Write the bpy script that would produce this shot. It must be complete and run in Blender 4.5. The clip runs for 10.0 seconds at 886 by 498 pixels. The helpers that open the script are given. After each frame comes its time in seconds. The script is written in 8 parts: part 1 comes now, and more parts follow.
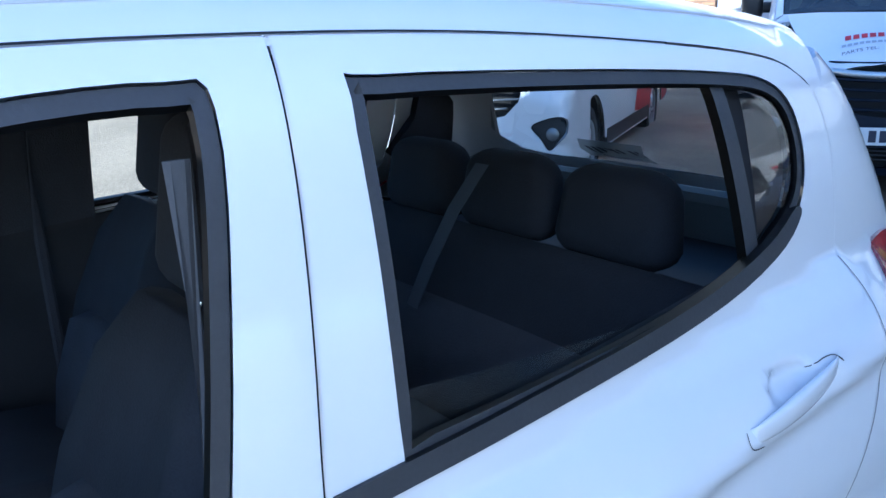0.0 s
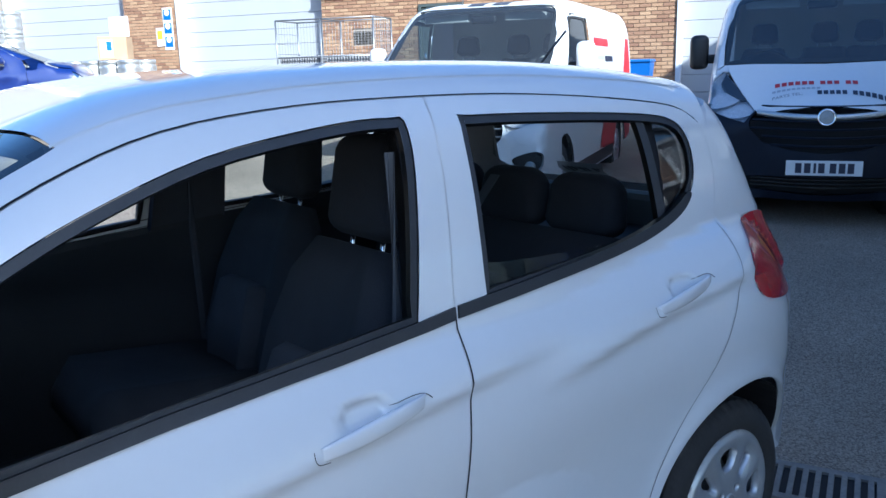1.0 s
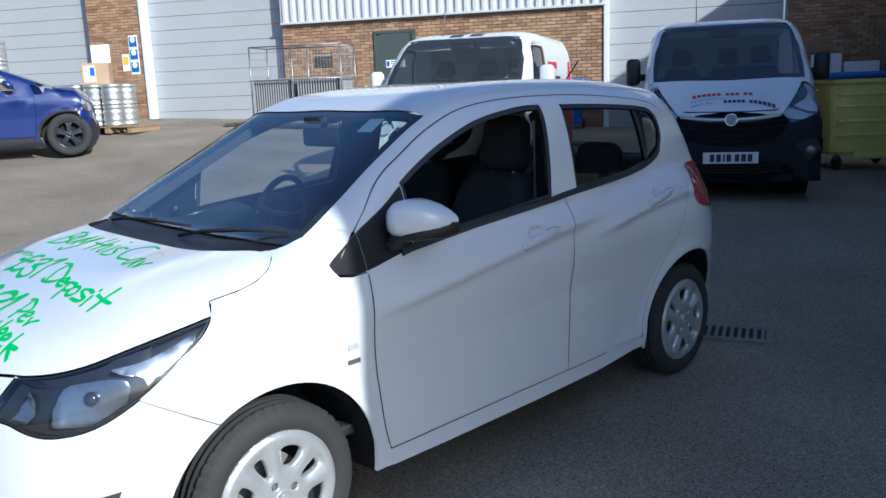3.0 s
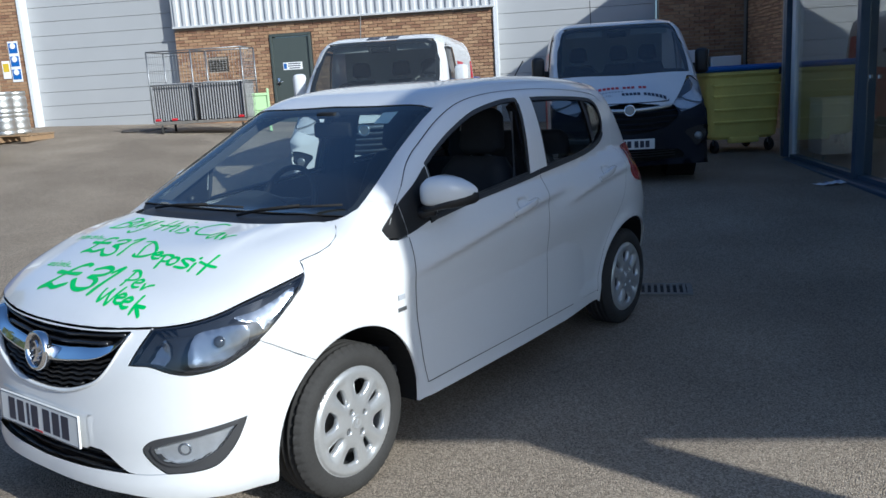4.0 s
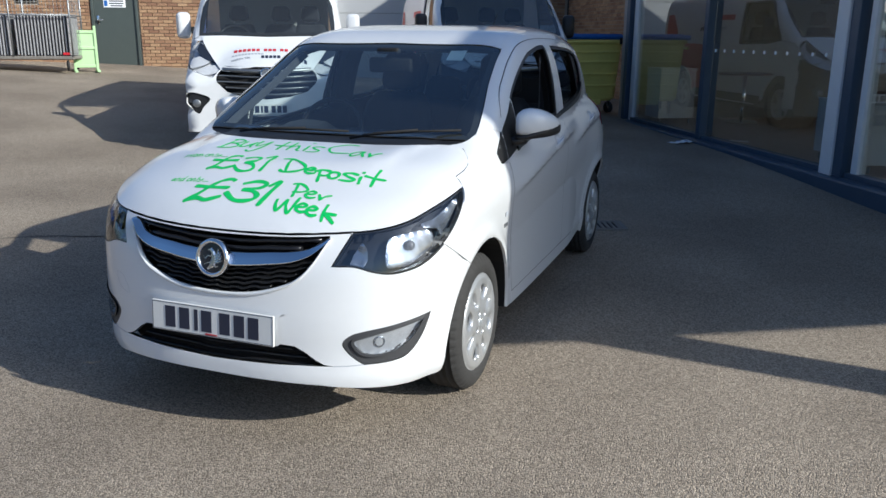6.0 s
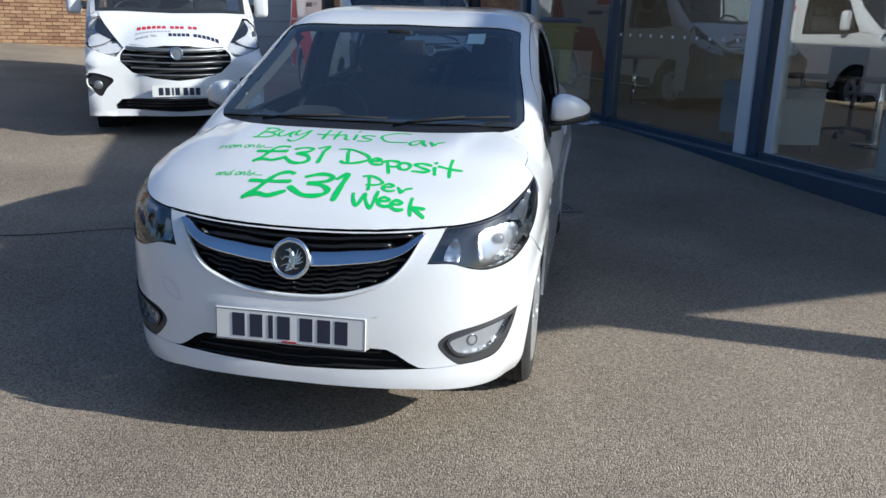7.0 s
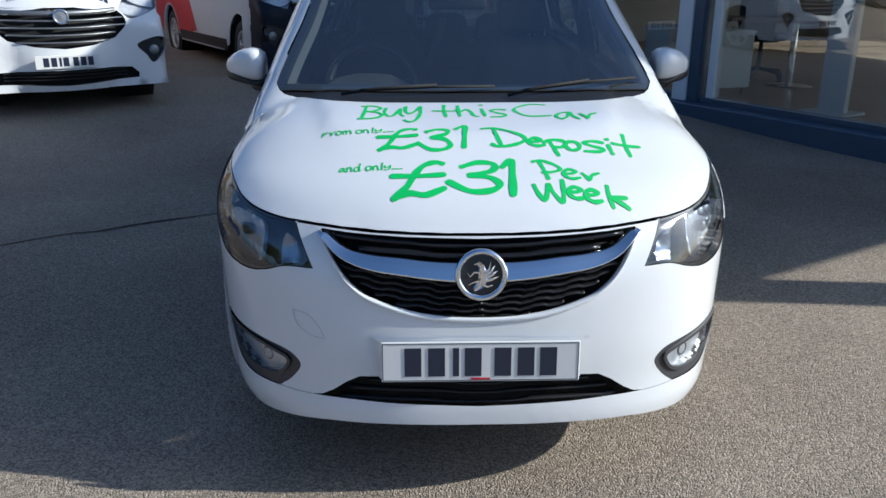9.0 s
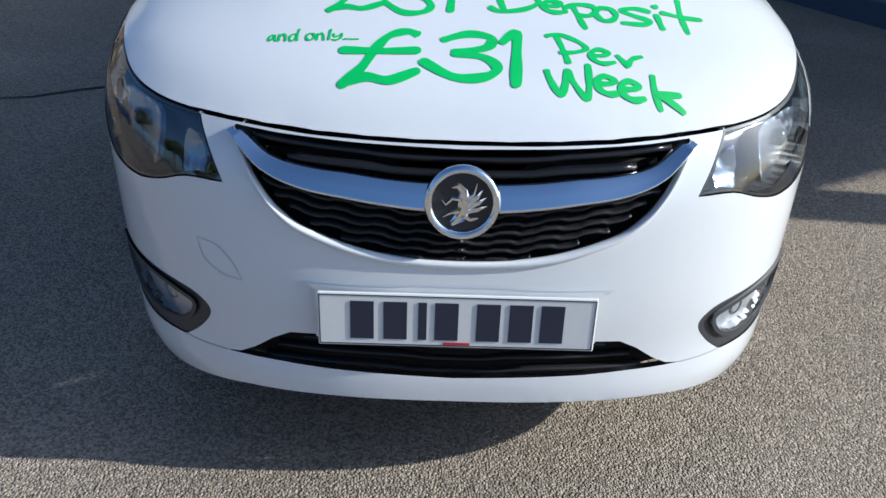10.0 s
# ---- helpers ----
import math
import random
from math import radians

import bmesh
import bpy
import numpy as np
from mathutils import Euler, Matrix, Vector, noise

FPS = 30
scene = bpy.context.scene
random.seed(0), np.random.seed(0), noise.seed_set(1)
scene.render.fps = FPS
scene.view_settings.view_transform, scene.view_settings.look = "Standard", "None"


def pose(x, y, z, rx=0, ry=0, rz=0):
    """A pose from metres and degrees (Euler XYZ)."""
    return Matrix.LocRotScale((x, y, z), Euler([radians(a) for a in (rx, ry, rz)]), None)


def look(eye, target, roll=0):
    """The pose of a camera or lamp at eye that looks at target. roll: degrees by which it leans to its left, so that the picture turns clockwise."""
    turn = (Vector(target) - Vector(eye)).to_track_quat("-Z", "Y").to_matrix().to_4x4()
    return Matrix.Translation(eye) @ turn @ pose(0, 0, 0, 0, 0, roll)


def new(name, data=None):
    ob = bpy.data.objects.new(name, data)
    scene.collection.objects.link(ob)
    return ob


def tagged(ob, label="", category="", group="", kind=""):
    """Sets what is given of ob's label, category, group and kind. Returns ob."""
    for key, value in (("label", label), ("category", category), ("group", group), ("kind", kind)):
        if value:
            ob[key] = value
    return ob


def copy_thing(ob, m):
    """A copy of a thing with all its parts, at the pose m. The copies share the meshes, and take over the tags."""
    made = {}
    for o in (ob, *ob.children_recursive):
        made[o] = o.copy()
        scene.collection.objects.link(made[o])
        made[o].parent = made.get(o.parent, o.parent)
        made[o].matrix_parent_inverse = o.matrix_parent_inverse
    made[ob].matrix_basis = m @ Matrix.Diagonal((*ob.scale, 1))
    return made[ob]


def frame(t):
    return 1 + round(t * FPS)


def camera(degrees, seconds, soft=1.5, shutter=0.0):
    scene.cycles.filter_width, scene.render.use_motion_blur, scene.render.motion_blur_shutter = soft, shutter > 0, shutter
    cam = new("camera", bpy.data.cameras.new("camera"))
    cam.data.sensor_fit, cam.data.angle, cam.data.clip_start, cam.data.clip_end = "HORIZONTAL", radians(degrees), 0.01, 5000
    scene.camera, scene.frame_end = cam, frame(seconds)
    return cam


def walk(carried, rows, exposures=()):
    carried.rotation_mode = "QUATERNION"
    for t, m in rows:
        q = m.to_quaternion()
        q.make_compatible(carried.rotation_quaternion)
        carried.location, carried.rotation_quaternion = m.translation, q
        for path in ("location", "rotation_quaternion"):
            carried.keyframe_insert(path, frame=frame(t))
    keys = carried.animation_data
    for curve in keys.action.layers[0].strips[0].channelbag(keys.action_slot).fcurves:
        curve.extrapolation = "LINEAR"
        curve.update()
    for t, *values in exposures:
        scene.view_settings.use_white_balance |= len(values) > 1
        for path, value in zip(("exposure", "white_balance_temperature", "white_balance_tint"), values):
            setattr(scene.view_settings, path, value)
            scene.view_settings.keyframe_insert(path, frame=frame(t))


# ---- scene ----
cam = camera(57.6, 10.0)
PATH = [
    (0, (1.276, -0.023, 1.419), (-0.267, 1.134, 0.89), -1.7),
    (0.5, (1.565, -0.336, 1.442), (0.037, 0.875, 0.995), -1.5),
    (1, (1.842, -0.673, 1.467), (0.326, 0.557, 1.033), -1.5),
    (1.5, (2.106, -1.087, 1.469), (0.608, 0.17, 1.049), -1.2),
    (2, (2.36, -1.485, 1.46), (0.869, -0.214, 1.059), -1.5),
    (2.5, (2.575, -1.932, 1.452), (1.111, -0.627, 1.059), -1.7),
    (3.8, (2.75, -3.038, 1.481), (1.518, -1.514, 1.084), -3.2),
    (4, (2.707, -3.181, 1.473), (1.526, -1.618, 1.07), -3.4),
    (4.5, (2.554, -3.519, 1.451), (1.52, -1.864, 1.014), -3.1),
    (5, (2.362, -3.818, 1.409), (1.468, -2.09, 0.945), -0.5),
    (5.5, (2.112, -4.052, 1.422), (1.317, -2.282, 0.938), 0.5),
    (5.7, (1.978, -4.119, 1.427), (1.212, -2.339, 0.931), 0.4),
    (7, (0.934, -4.309, 1.43), (0.592, -2.417, 0.878), 1.4),
    (7.5, (0.541, -4.311, 1.445), (0.334, -2.4, 0.892), 1.6),
    (8, (0.2, -4.18, 1.419), (0.075, -2.264, 0.858), 0.7),
    (8.5, (-0.045, -4.036, 1.415), (-0.065, -2.125, 0.823), -0.0),
    (9, (-0.151, -3.854, 1.402), (-0.1, -1.965, 0.748), 0.1),
    (9.5, (-0.099, -3.535, 1.335), (-0.039, -1.696, 0.55), 1.7),
    (10, (-0.054, -3.218, 1.27), (-0.023, -1.46, 0.317), 2.2),
]
walk(cam, [(t, look(eye, target, roll)) for t, eye, target, roll in PATH],
     [(0.0, 2.22, 4750, 6), (0.5, 1.72, 4850, 5), (1.0, 1.36, 4850, 5), (2.0, 0.88, 4900, 5), (3.0, 0.55, 5100, 5), (4.0, 0.38, 5250, 5), (5.5, 0.45, 5500, 6), (7.5, 0.54, 5500, 6), (10.0, 0.56, 5350, 6)])

# ---- world, sun ----
SUN_DIR = Vector((1.0, -0.1, math.tan(radians(28.0)))).normalized()
world = bpy.data.worlds.new("sky")
scene.world = world
world.use_nodes = True
wn = world.node_tree
sky = wn.nodes.new("ShaderNodeTexSky")
sky.sky_type, sky.sun_disc = "NISHITA", False
sky.sun_elevation, sky.sun_rotation = radians(28.0), radians(95.7)
sky.air_density, sky.dust_density, sky.ozone_density = 1.0, 2.6, 4.5
wn.links.new(sky.outputs[0], wn.nodes["Background"].inputs[0])
wn.nodes["Background"].inputs[1].default_value = 0.088
sun = new("sun", bpy.data.lights.new("sun", "SUN"))
sun.data.energy, sun.data.angle, sun.data.color = 4.4, radians(0.6), (1.0, 0.88, 0.71)
sun.matrix_world = look(SUN_DIR * 50, (0, 0, 0))


# ---- materials ----
def mat(name, colour, rough=0.5, metal=0.0, vary=0.12, scale=6.0, fine=90.0, bump=0.0, coat=0.0, trans=0.0, emit=0.0, spec=0.5):
    """A surface with a slow stain and a fine grain over its base colour."""
    m = bpy.data.materials.new(name)
    m.use_nodes = True
    nt = m.node_tree
    b = nt.nodes["Principled BSDF"]
    b.inputs["Roughness"].default_value, b.inputs["Metallic"].default_value = rough, metal
    b.inputs["Coat Weight"].default_value, b.inputs["Transmission Weight"].default_value = coat, trans
    b.inputs["Coat Roughness"].default_value = 0.04
    b.inputs["Specular IOR Level"].default_value = spec
    tc = nt.nodes.new("ShaderNodeTexCoord")
    slow, grain, mix = nt.nodes.new("ShaderNodeTexNoise"), nt.nodes.new("ShaderNodeTexNoise"), nt.nodes.new("ShaderNodeMix")
    slow.inputs["Scale"].default_value, slow.inputs["Detail"].default_value = scale, 5
    grain.inputs["Scale"].default_value, grain.inputs["Detail"].default_value = fine, 3
    for n in (slow, grain):
        nt.links.new(tc.outputs["Object"], n.inputs["Vector"])
    add = nt.nodes.new("ShaderNodeMath")
    add.operation = "MULTIPLY_ADD"
    add.inputs[1].default_value = 0.5
    half = nt.nodes.new("ShaderNodeMath")
    half.operation = "MULTIPLY"
    half.inputs[1].default_value = 0.5
    nt.links.new(grain.outputs[0], half.inputs[0])
    nt.links.new(slow.outputs[0], add.inputs[0])
    nt.links.new(half.outputs[0], add.inputs[2])
    mix.data_type = "RGBA"
    c = Vector(colour)
    mix.inputs["A"].default_value = (*[max(0.0, k * (1 - vary * 2)) for k in c], 1)
    mix.inputs["B"].default_value = (*[min(1.0, k * (1 + vary * 2)) for k in c], 1)
    nt.links.new(add.outputs[0], mix.inputs["Factor"])
    nt.links.new(mix.outputs["Result"], b.inputs["Base Color"])
    if bump:
        bp = nt.nodes.new("ShaderNodeBump")
        bp.inputs["Strength"].default_value, bp.inputs["Distance"].default_value = bump, 0.004
        nt.links.new(grain.outputs[0], bp.inputs["Height"])
        nt.links.new(bp.outputs[0], b.inputs["Normal"])
    if emit:
        b.inputs["Emission Color"].default_value, b.inputs["Emission Strength"].default_value = (*colour, 1), emit
    return m


def glass(name, tint=(0.9, 0.95, 0.95), clear=0.9, shine=0.05, dust=0.0):
    """A thin pane: mostly see-through, with a mirror coat that grows towards grazing, and a film of dust."""
    m = bpy.data.materials.new(name)
    m.use_nodes = True
    nt = m.node_tree
    nt.nodes.remove(nt.nodes["Principled BSDF"])
    out = nt.nodes["Material Output"]
    tr, gl, mx, lw = (nt.nodes.new(k) for k in ("ShaderNodeBsdfTransparent", "ShaderNodeBsdfGlossy", "ShaderNodeMixShader", "ShaderNodeLayerWeight"))
    power, fr = nt.nodes.new("ShaderNodeMath"), nt.nodes.new("ShaderNodeMath")
    power.operation, fr.operation = "POWER", "MULTIPLY_ADD"
    power.inputs[1].default_value, fr.inputs[1].default_value, fr.inputs[2].default_value = 4.5, 1 - shine, shine
    lw.inputs[0].default_value = 0.5
    nt.links.new(lw.outputs["Facing"], power.inputs[0])
    nt.links.new(power.outputs[0], fr.inputs[0])
    tr.inputs[0].default_value = (*[t * clear for t in tint], 1)
    gl.inputs["Roughness"].default_value = 0.01
    nt.links.new(fr.outputs[0], mx.inputs[0])
    nt.links.new(tr.outputs[0], mx.inputs[1])
    nt.links.new(gl.outputs[0], mx.inputs[2])
    last = mx
    if dust:
        film, last = nt.nodes.new("ShaderNodeBsdfDiffuse"), nt.nodes.new("ShaderNodeMixShader")
        film.inputs[0].default_value, last.inputs[0].default_value = (0.6, 0.62, 0.6, 1), dust
        nt.links.new(mx.outputs[0], last.inputs[1])
        nt.links.new(film.outputs[0], last.inputs[2])
    nt.links.new(last.outputs[0], out.inputs[0])
    return m


M = {
    "white": mat("white_paint", (0.71, 0.72, 0.73), 0.28, vary=0.015, scale=2, fine=40, coat=1.0),
    "van_white": mat("van_white_paint", (0.72, 0.73, 0.74), 0.3, vary=0.03, scale=2, fine=30, coat=0.5),
    "navy": mat("navy_paint", (0.004, 0.007, 0.016), 0.5, vary=0.1, spec=0.25),
    "blue": mat("blue_paint", (0.008, 0.022, 0.13), 0.28, vary=0.08, coat=0.6),
    "black": mat("black_plastic", (0.012, 0.012, 0.013), 0.45, vary=0.15, fine=200, bump=0.05),
    "gloss_black": mat("gloss_black_plastic", (0.012, 0.012, 0.014), 0.22, vary=0.1, fine=200),
    "gap": mat("dark_void", (0.006, 0.006, 0.007), 0.8, vary=0.1),
    "rubber": mat("tyre_rubber", (0.028, 0.027, 0.026), 0.8, vary=0.3, scale=12, fine=120, bump=0.15),
    "cloth": mat("seat_cloth", (0.024, 0.0255, 0.031), 0.9, vary=0.25, scale=15, fine=300, bump=0.3),
    "cloth_grey": mat("seat_cloth_grey", (0.045, 0.047, 0.056), 0.9, vary=0.2, scale=15, fine=300, bump=0.3),
    "trim": mat("cabin_trim", (0.022, 0.024, 0.028), 0.6, vary=0.15, fine=160, bump=0.1),
    "lining": mat("headlining", (0.45, 0.45, 0.43), 0.9, vary=0.1, fine=200),
    "silver": mat("silver_wheel_paint", (0.5, 0.51, 0.52), 0.32, metal=0.6, vary=0.06, scale=9, fine=120),
    "chrome": mat("chrome", (0.85, 0.86, 0.88), 0.06, metal=1.0, vary=0.01),
    "grey_plastic": mat("grey_plastic", (0.3, 0.3, 0.31), 0.6, vary=0.15, scale=6),
    "lamp_grey": mat("lamp_housing", (0.028, 0.031, 0.038), 0.16, metal=0.1, vary=0.15, scale=20),
    "seal": mat("window_rubber", (0.034, 0.036, 0.04), 0.55, vary=0.2, scale=20, fine=200, bump=0.05),
    "belt": mat("belt_webbing", (0.075, 0.08, 0.09), 0.8, vary=0.1, fine=300),
    "pillar": mat("pillar_trim", (0.16, 0.175, 0.17), 0.7, vary=0.1, fine=200),
    "van_lamp": mat("van_lamp_reflector", (0.78, 0.8, 0.83), 0.3, metal=0.1, vary=0.25, scale=30),
    "bezel": mat("grey_plastic", (0.05, 0.051, 0.055), 0.42, vary=0.12, fine=200, bump=0.05),
    "fog_mirror": mat("fog_reflector", (0.6, 0.62, 0.65), 0.42, metal=0.6, vary=0.1, scale=40),
    "lamp_chrome": mat("lamp_reflector", (0.34, 0.375, 0.43), 0.24, metal=0.85, vary=0.08, scale=30),
    "steel": mat("galvanised_steel", (0.26, 0.27, 0.28), 0.42, metal=0.8, vary=0.25, scale=9),
    "keg": mat("keg_steel", (0.62, 0.62, 0.6), 0.42, metal=0.85, vary=0.12, scale=7),
    "iron": mat("cast_iron", (0.19, 0.175, 0.155), 0.7, vary=0.35, scale=14, bump=0.3),
    "green_ink": mat("green_paint_marker", (0.035, 0.5, 0.1), 0.5, vary=0.12, scale=8, fine=60),
    "red": mat("red_vinyl", (0.5, 0.02, 0.03), 0.4, vary=0.08),
    "ink": mat("dark_vinyl", (0.02, 0.025, 0.05), 0.4, vary=0.08),
    "grey_ink": mat("grey_vinyl", (0.4, 0.42, 0.46), 0.5, vary=0.08),
    "slate_ink": mat("slate_vinyl", (0.16, 0.18, 0.22), 0.5, vary=0.08),
    "plate": mat("plate_white", (0.72, 0.72, 0.7), 0.3, vary=0.03),
    "tail": mat("tail_lamp_red", (0.36, 0.004, 0.02), 0.2, vary=0.1, coat=1.0),
    "yellow": mat("bin_yellow", (0.86, 0.72, 0.2), 0.5, vary=0.12, scale=4, fine=60),
    "lid_blue": mat("bin_lid_blue", (0.02, 0.12, 0.42), 0.45, vary=0.12),
    "frame_blue": mat("mullion_blue_grey", (0.045, 0.075, 0.12), 0.4, vary=0.08),
    "frame_white": mat("white_powder_coat", (0.72, 0.74, 0.76), 0.4, vary=0.04),
    "door_green": mat("door_grey_green", (0.07, 0.085, 0.08), 0.45, vary=0.08),
    "pale_green": mat("pale_green_plastic", (0.42, 0.62, 0.33), 0.5, vary=0.1),
    "card": mat("cardboard", (0.42, 0.29, 0.17), 0.85, vary=0.1, fine=120),
    "paper": mat("paper_white", (0.88, 0.89, 0.9), 0.7, vary=0.05),
    "sign_blue": mat("sign_blue", (0.02, 0.13, 0.45), 0.4, vary=0.05),
    "sign_yellow": mat("sign_yellow", (0.7, 0.5, 0.03), 0.4, vary=0.05),
    "wood": mat("pallet_wood", (0.3, 0.2, 0.11), 0.8, vary=0.25, scale=10, bump=0.3),
    "office_floor": mat("showroom_floor", (0.46, 0.35, 0.26), 0.35, vary=0.1, scale=3, fine=40),
    "plaster": mat("showroom_wall", (0.38, 0.36, 0.33), 0.8, vary=0.05),
    "ceil": mat("showroom_ceiling", (0.55, 0.55, 0.54), 0.8, vary=0.04),
    "unit_grey": mat("pale_grey_laminate", (0.8, 0.82, 0.84), 0.45, vary=0.04),
    "desk": mat("desk_wood", (0.18, 0.09, 0.05), 0.4, vary=0.2, scale=8),
    "lens": glass("lens_glass", (0.95, 0.97, 1.0), 0.92, 0.12),
    "van_screen": glass("tinted_windscreen", (0.78, 0.9, 0.94), 0.68, 0.12, 0.03),
    "rear_glass": glass("tinted_rear_glass", (0.8, 0.86, 0.88), 0.72, 0.1, 0.05),
    "frosted": glass("frosted_film", (0.9, 0.92, 0.92), 0.75, 0.05, 0.4),
    "pane": glass("car_glass", (0.86, 0.92, 0.9), 0.88, 0.05),
    "shop_pane": glass("shop_glass", (0.9, 0.95, 0.96), 0.95, 0.26),
    "screen": glass("windscreen_glass", (0.8, 0.93, 0.92), 0.92, 0.2, 0.011),
}


def asphalt():
    m = bpy.data.materials.new("worn_asphalt")
    m.use_nodes = True
    nt = m.node_tree
    b = nt.nodes["Principled BSDF"]
    tc = nt.nodes.new("ShaderNodeTexCoord")
    stones, stain, grain = nt.nodes.new("ShaderNodeTexVoronoi"), nt.nodes.new("ShaderNodeTexNoise"), nt.nodes.new("ShaderNodeTexNoise")
    stones.inputs["Scale"].default_value = 170
    stain.inputs["Scale"].default_value, stain.inputs["Detail"].default_value = 0.7, 8
    grain.inputs["Scale"].default_value, grain.inputs["Detail"].default_value = 45, 5
    for n in (stones, stain, grain):
        nt.links.new(tc.outputs["Object"], n.inputs["Vector"])
    ramp = nt.nodes.new("ShaderNodeValToRGB")
    ramp.color_ramp.elements[0].color, ramp.color_ramp.elements[1].color = (0.215, 0.183, 0.147, 1), (0.5, 0.425, 0.34, 1)
    ramp.color_ramp.elements[0].position, ramp.color_ramp.elements[1].position = 0.1, 0.95
    sep = nt.nodes.new("ShaderNodeSeparateColor")
    nt.links.new(stones.outputs["Color"], sep.inputs[0])
    nt.links.new(sep.outputs[0], ramp.inputs[0])
    mix = nt.nodes.new("ShaderNodeMix")
    mix.data_type, mix.blend_type = "RGBA", "MULTIPLY"
    mix.inputs["Factor"].default_value = 1.0
    r2 = nt.nodes.new("ShaderNodeValToRGB")
    r2.color_ramp.elements[0].color, r2.color_ramp.elements[1].color = (0.78, 0.77, 0.76, 1), (1.08, 1.07, 1.05, 1)
    r2.color_ramp.elements[0].position, r2.color_ramp.elements[1].position = 0.35, 0.65
    nt.links.new(stain.outputs[0], r2.inputs[0])
    nt.links.new(ramp.outputs[0], mix.inputs["A"])
    nt.links.new(r2.outputs[0], mix.inputs["B"])
    nt.links.new(mix.outputs["Result"], b.inputs["Base Color"])
    b.inputs["Roughness"].default_value = 0.9
    b.inputs["Specular IOR Level"].default_value = 0.06
    bp = nt.nodes.new("ShaderNodeBump")
    bp.inputs["Strength"].default_value, bp.inputs["Distance"].default_value = 0.9, 0.004
    # stones stand as domes of uneven height in the binder
    dome, ad = nt.nodes.new("ShaderNodeMath"), nt.nodes.new("ShaderNodeMath")
    dome.operation, ad.operation = "MULTIPLY_ADD", "MULTIPLY_ADD"
    dome.inputs[1].default_value, ad.inputs[1].default_value = -1.6, 1.2
    nt.links.new(stones.outputs["Distance"], dome.inputs[0])
    nt.links.new(sep.outputs[1], dome.inputs[2])
    nt.links.new(grain.outputs[0], ad.inputs[0])
    nt.links.new(dome.outputs[0], ad.inputs[2])
    nt.links.new(ad.outputs[0], bp.inputs["Height"])
    nt.links.new(bp.outputs[0], b.inputs["Normal"])
    return m


def brick_mat():
    """Brick colour by Object Info's random, one tone a brick, with grain."""
    m = mat("stock_brick", (0.33, 0.2, 0.12), 0.85, vary=0.2, scale=20, fine=150, bump=0.4)
    nt = m.node_tree
    b = nt.nodes["Principled BSDF"]
    geo, ramp, mix = nt.nodes.new("ShaderNodeNewGeometry"), nt.nodes.new("ShaderNodeValToRGB"), nt.nodes.new("ShaderNodeMix")
    ramp.color_ramp.elements[0].color, ramp.color_ramp.elements[1].color = (0.2, 0.1, 0.06, 1), (0.46, 0.3, 0.17, 1)
    e = ramp.color_ramp.elements.new(0.5)
    e.color = (0.36, 0.215, 0.12, 1)
    nt.links.new(geo.outputs["Random Per Island"], ramp.inputs[0])
    mix.data_type, mix.blend_type = "RGBA", "MIX"
    mix.inputs["Factor"].default_value = 0.75
    old = b.inputs["Base Color"].links[0].from_socket
    nt.links.new(old, mix.inputs["A"])
    nt.links.new(ramp.outputs[0], mix.inputs["B"])
    nt.links.new(mix.outputs["Result"], b.inputs["Base Color"])
    return m


M["asphalt"] = asphalt()
M["brick"] = brick_mat()
M["mortar"] = mat("mortar", (0.36, 0.31, 0.25), 0.9, vary=0.12, fine=150)
M["clad"] = mat("white_cladding", (0.56, 0.57, 0.58), 0.45, vary=0.05, scale=2)
M["roller"] = mat("roller_door_white", (0.4, 0.408, 0.42), 0.45, vary=0.05, scale=1.5)


# ---- mesh helpers ----
def smooth01(v, a, b):
    k = min(1.0, max(0.0, (v - a) / (b - a)))
    return k * k * (3 - 2 * k)


def mesh_of(name, verts, faces, material, smooth=True, normals=None):
    me = bpy.data.meshes.new(name)
    me.from_pydata([tuple(v) for v in verts], [], faces)
    me.materials.append(material)
    if smooth:
        me.polygons.foreach_set("use_smooth", [True] * len(me.polygons))
    me.update()
    if normals is not None:
        me.normals_split_custom_set_from_vertices([tuple(n) for n in normals])
    return me


def child(name, me, parent, label="", m=None):
    ob = new(name, me)
    ob.parent = parent
    if m is not None:
        ob.matrix_basis = m
    if label:
        ob["label"] = label
    return ob


def part(name, bm, material, parent, label="", smooth=False, m=None):
    me = bpy.data.meshes.new(name)
    bm.normal_update()
    bm.to_mesh(me)
    bm.free()
    me.materials.append(material)
    if smooth:
        me.polygons.foreach_set("use_smooth", [True] * len(me.polygons))
    return child(name, me, parent, label, m)


def thing(name, label, category, m=None, kind="", group=""):
    ob = new(name)
    ob.empty_display_size = 0.1
    if m is not None:
        ob.matrix_basis = m
    return tagged(ob, label, category, group, kind)


def box_bm(cx, cy, cz, sx, sy, sz, bevel=0.0, bm=None, m=None, seg=2):
    """A box by centre and size, with rounded edges, into bm."""
    bm = bm or bmesh.new()
    r = bmesh.ops.create_cube(bm, size=1.0, matrix=(m or Matrix()) @ Matrix.Translation((cx, cy, cz)) @ Matrix.Diagonal((sx, sy, sz, 1)))
    if bevel:
        es = list({e for v in r["verts"] for e in v.link_edges})
        bmesh.ops.bevel(bm, geom=es, offset=min(bevel, 0.45 * min(sx, sy, sz)), segments=seg, profile=0.5, affect="EDGES")
    return bm


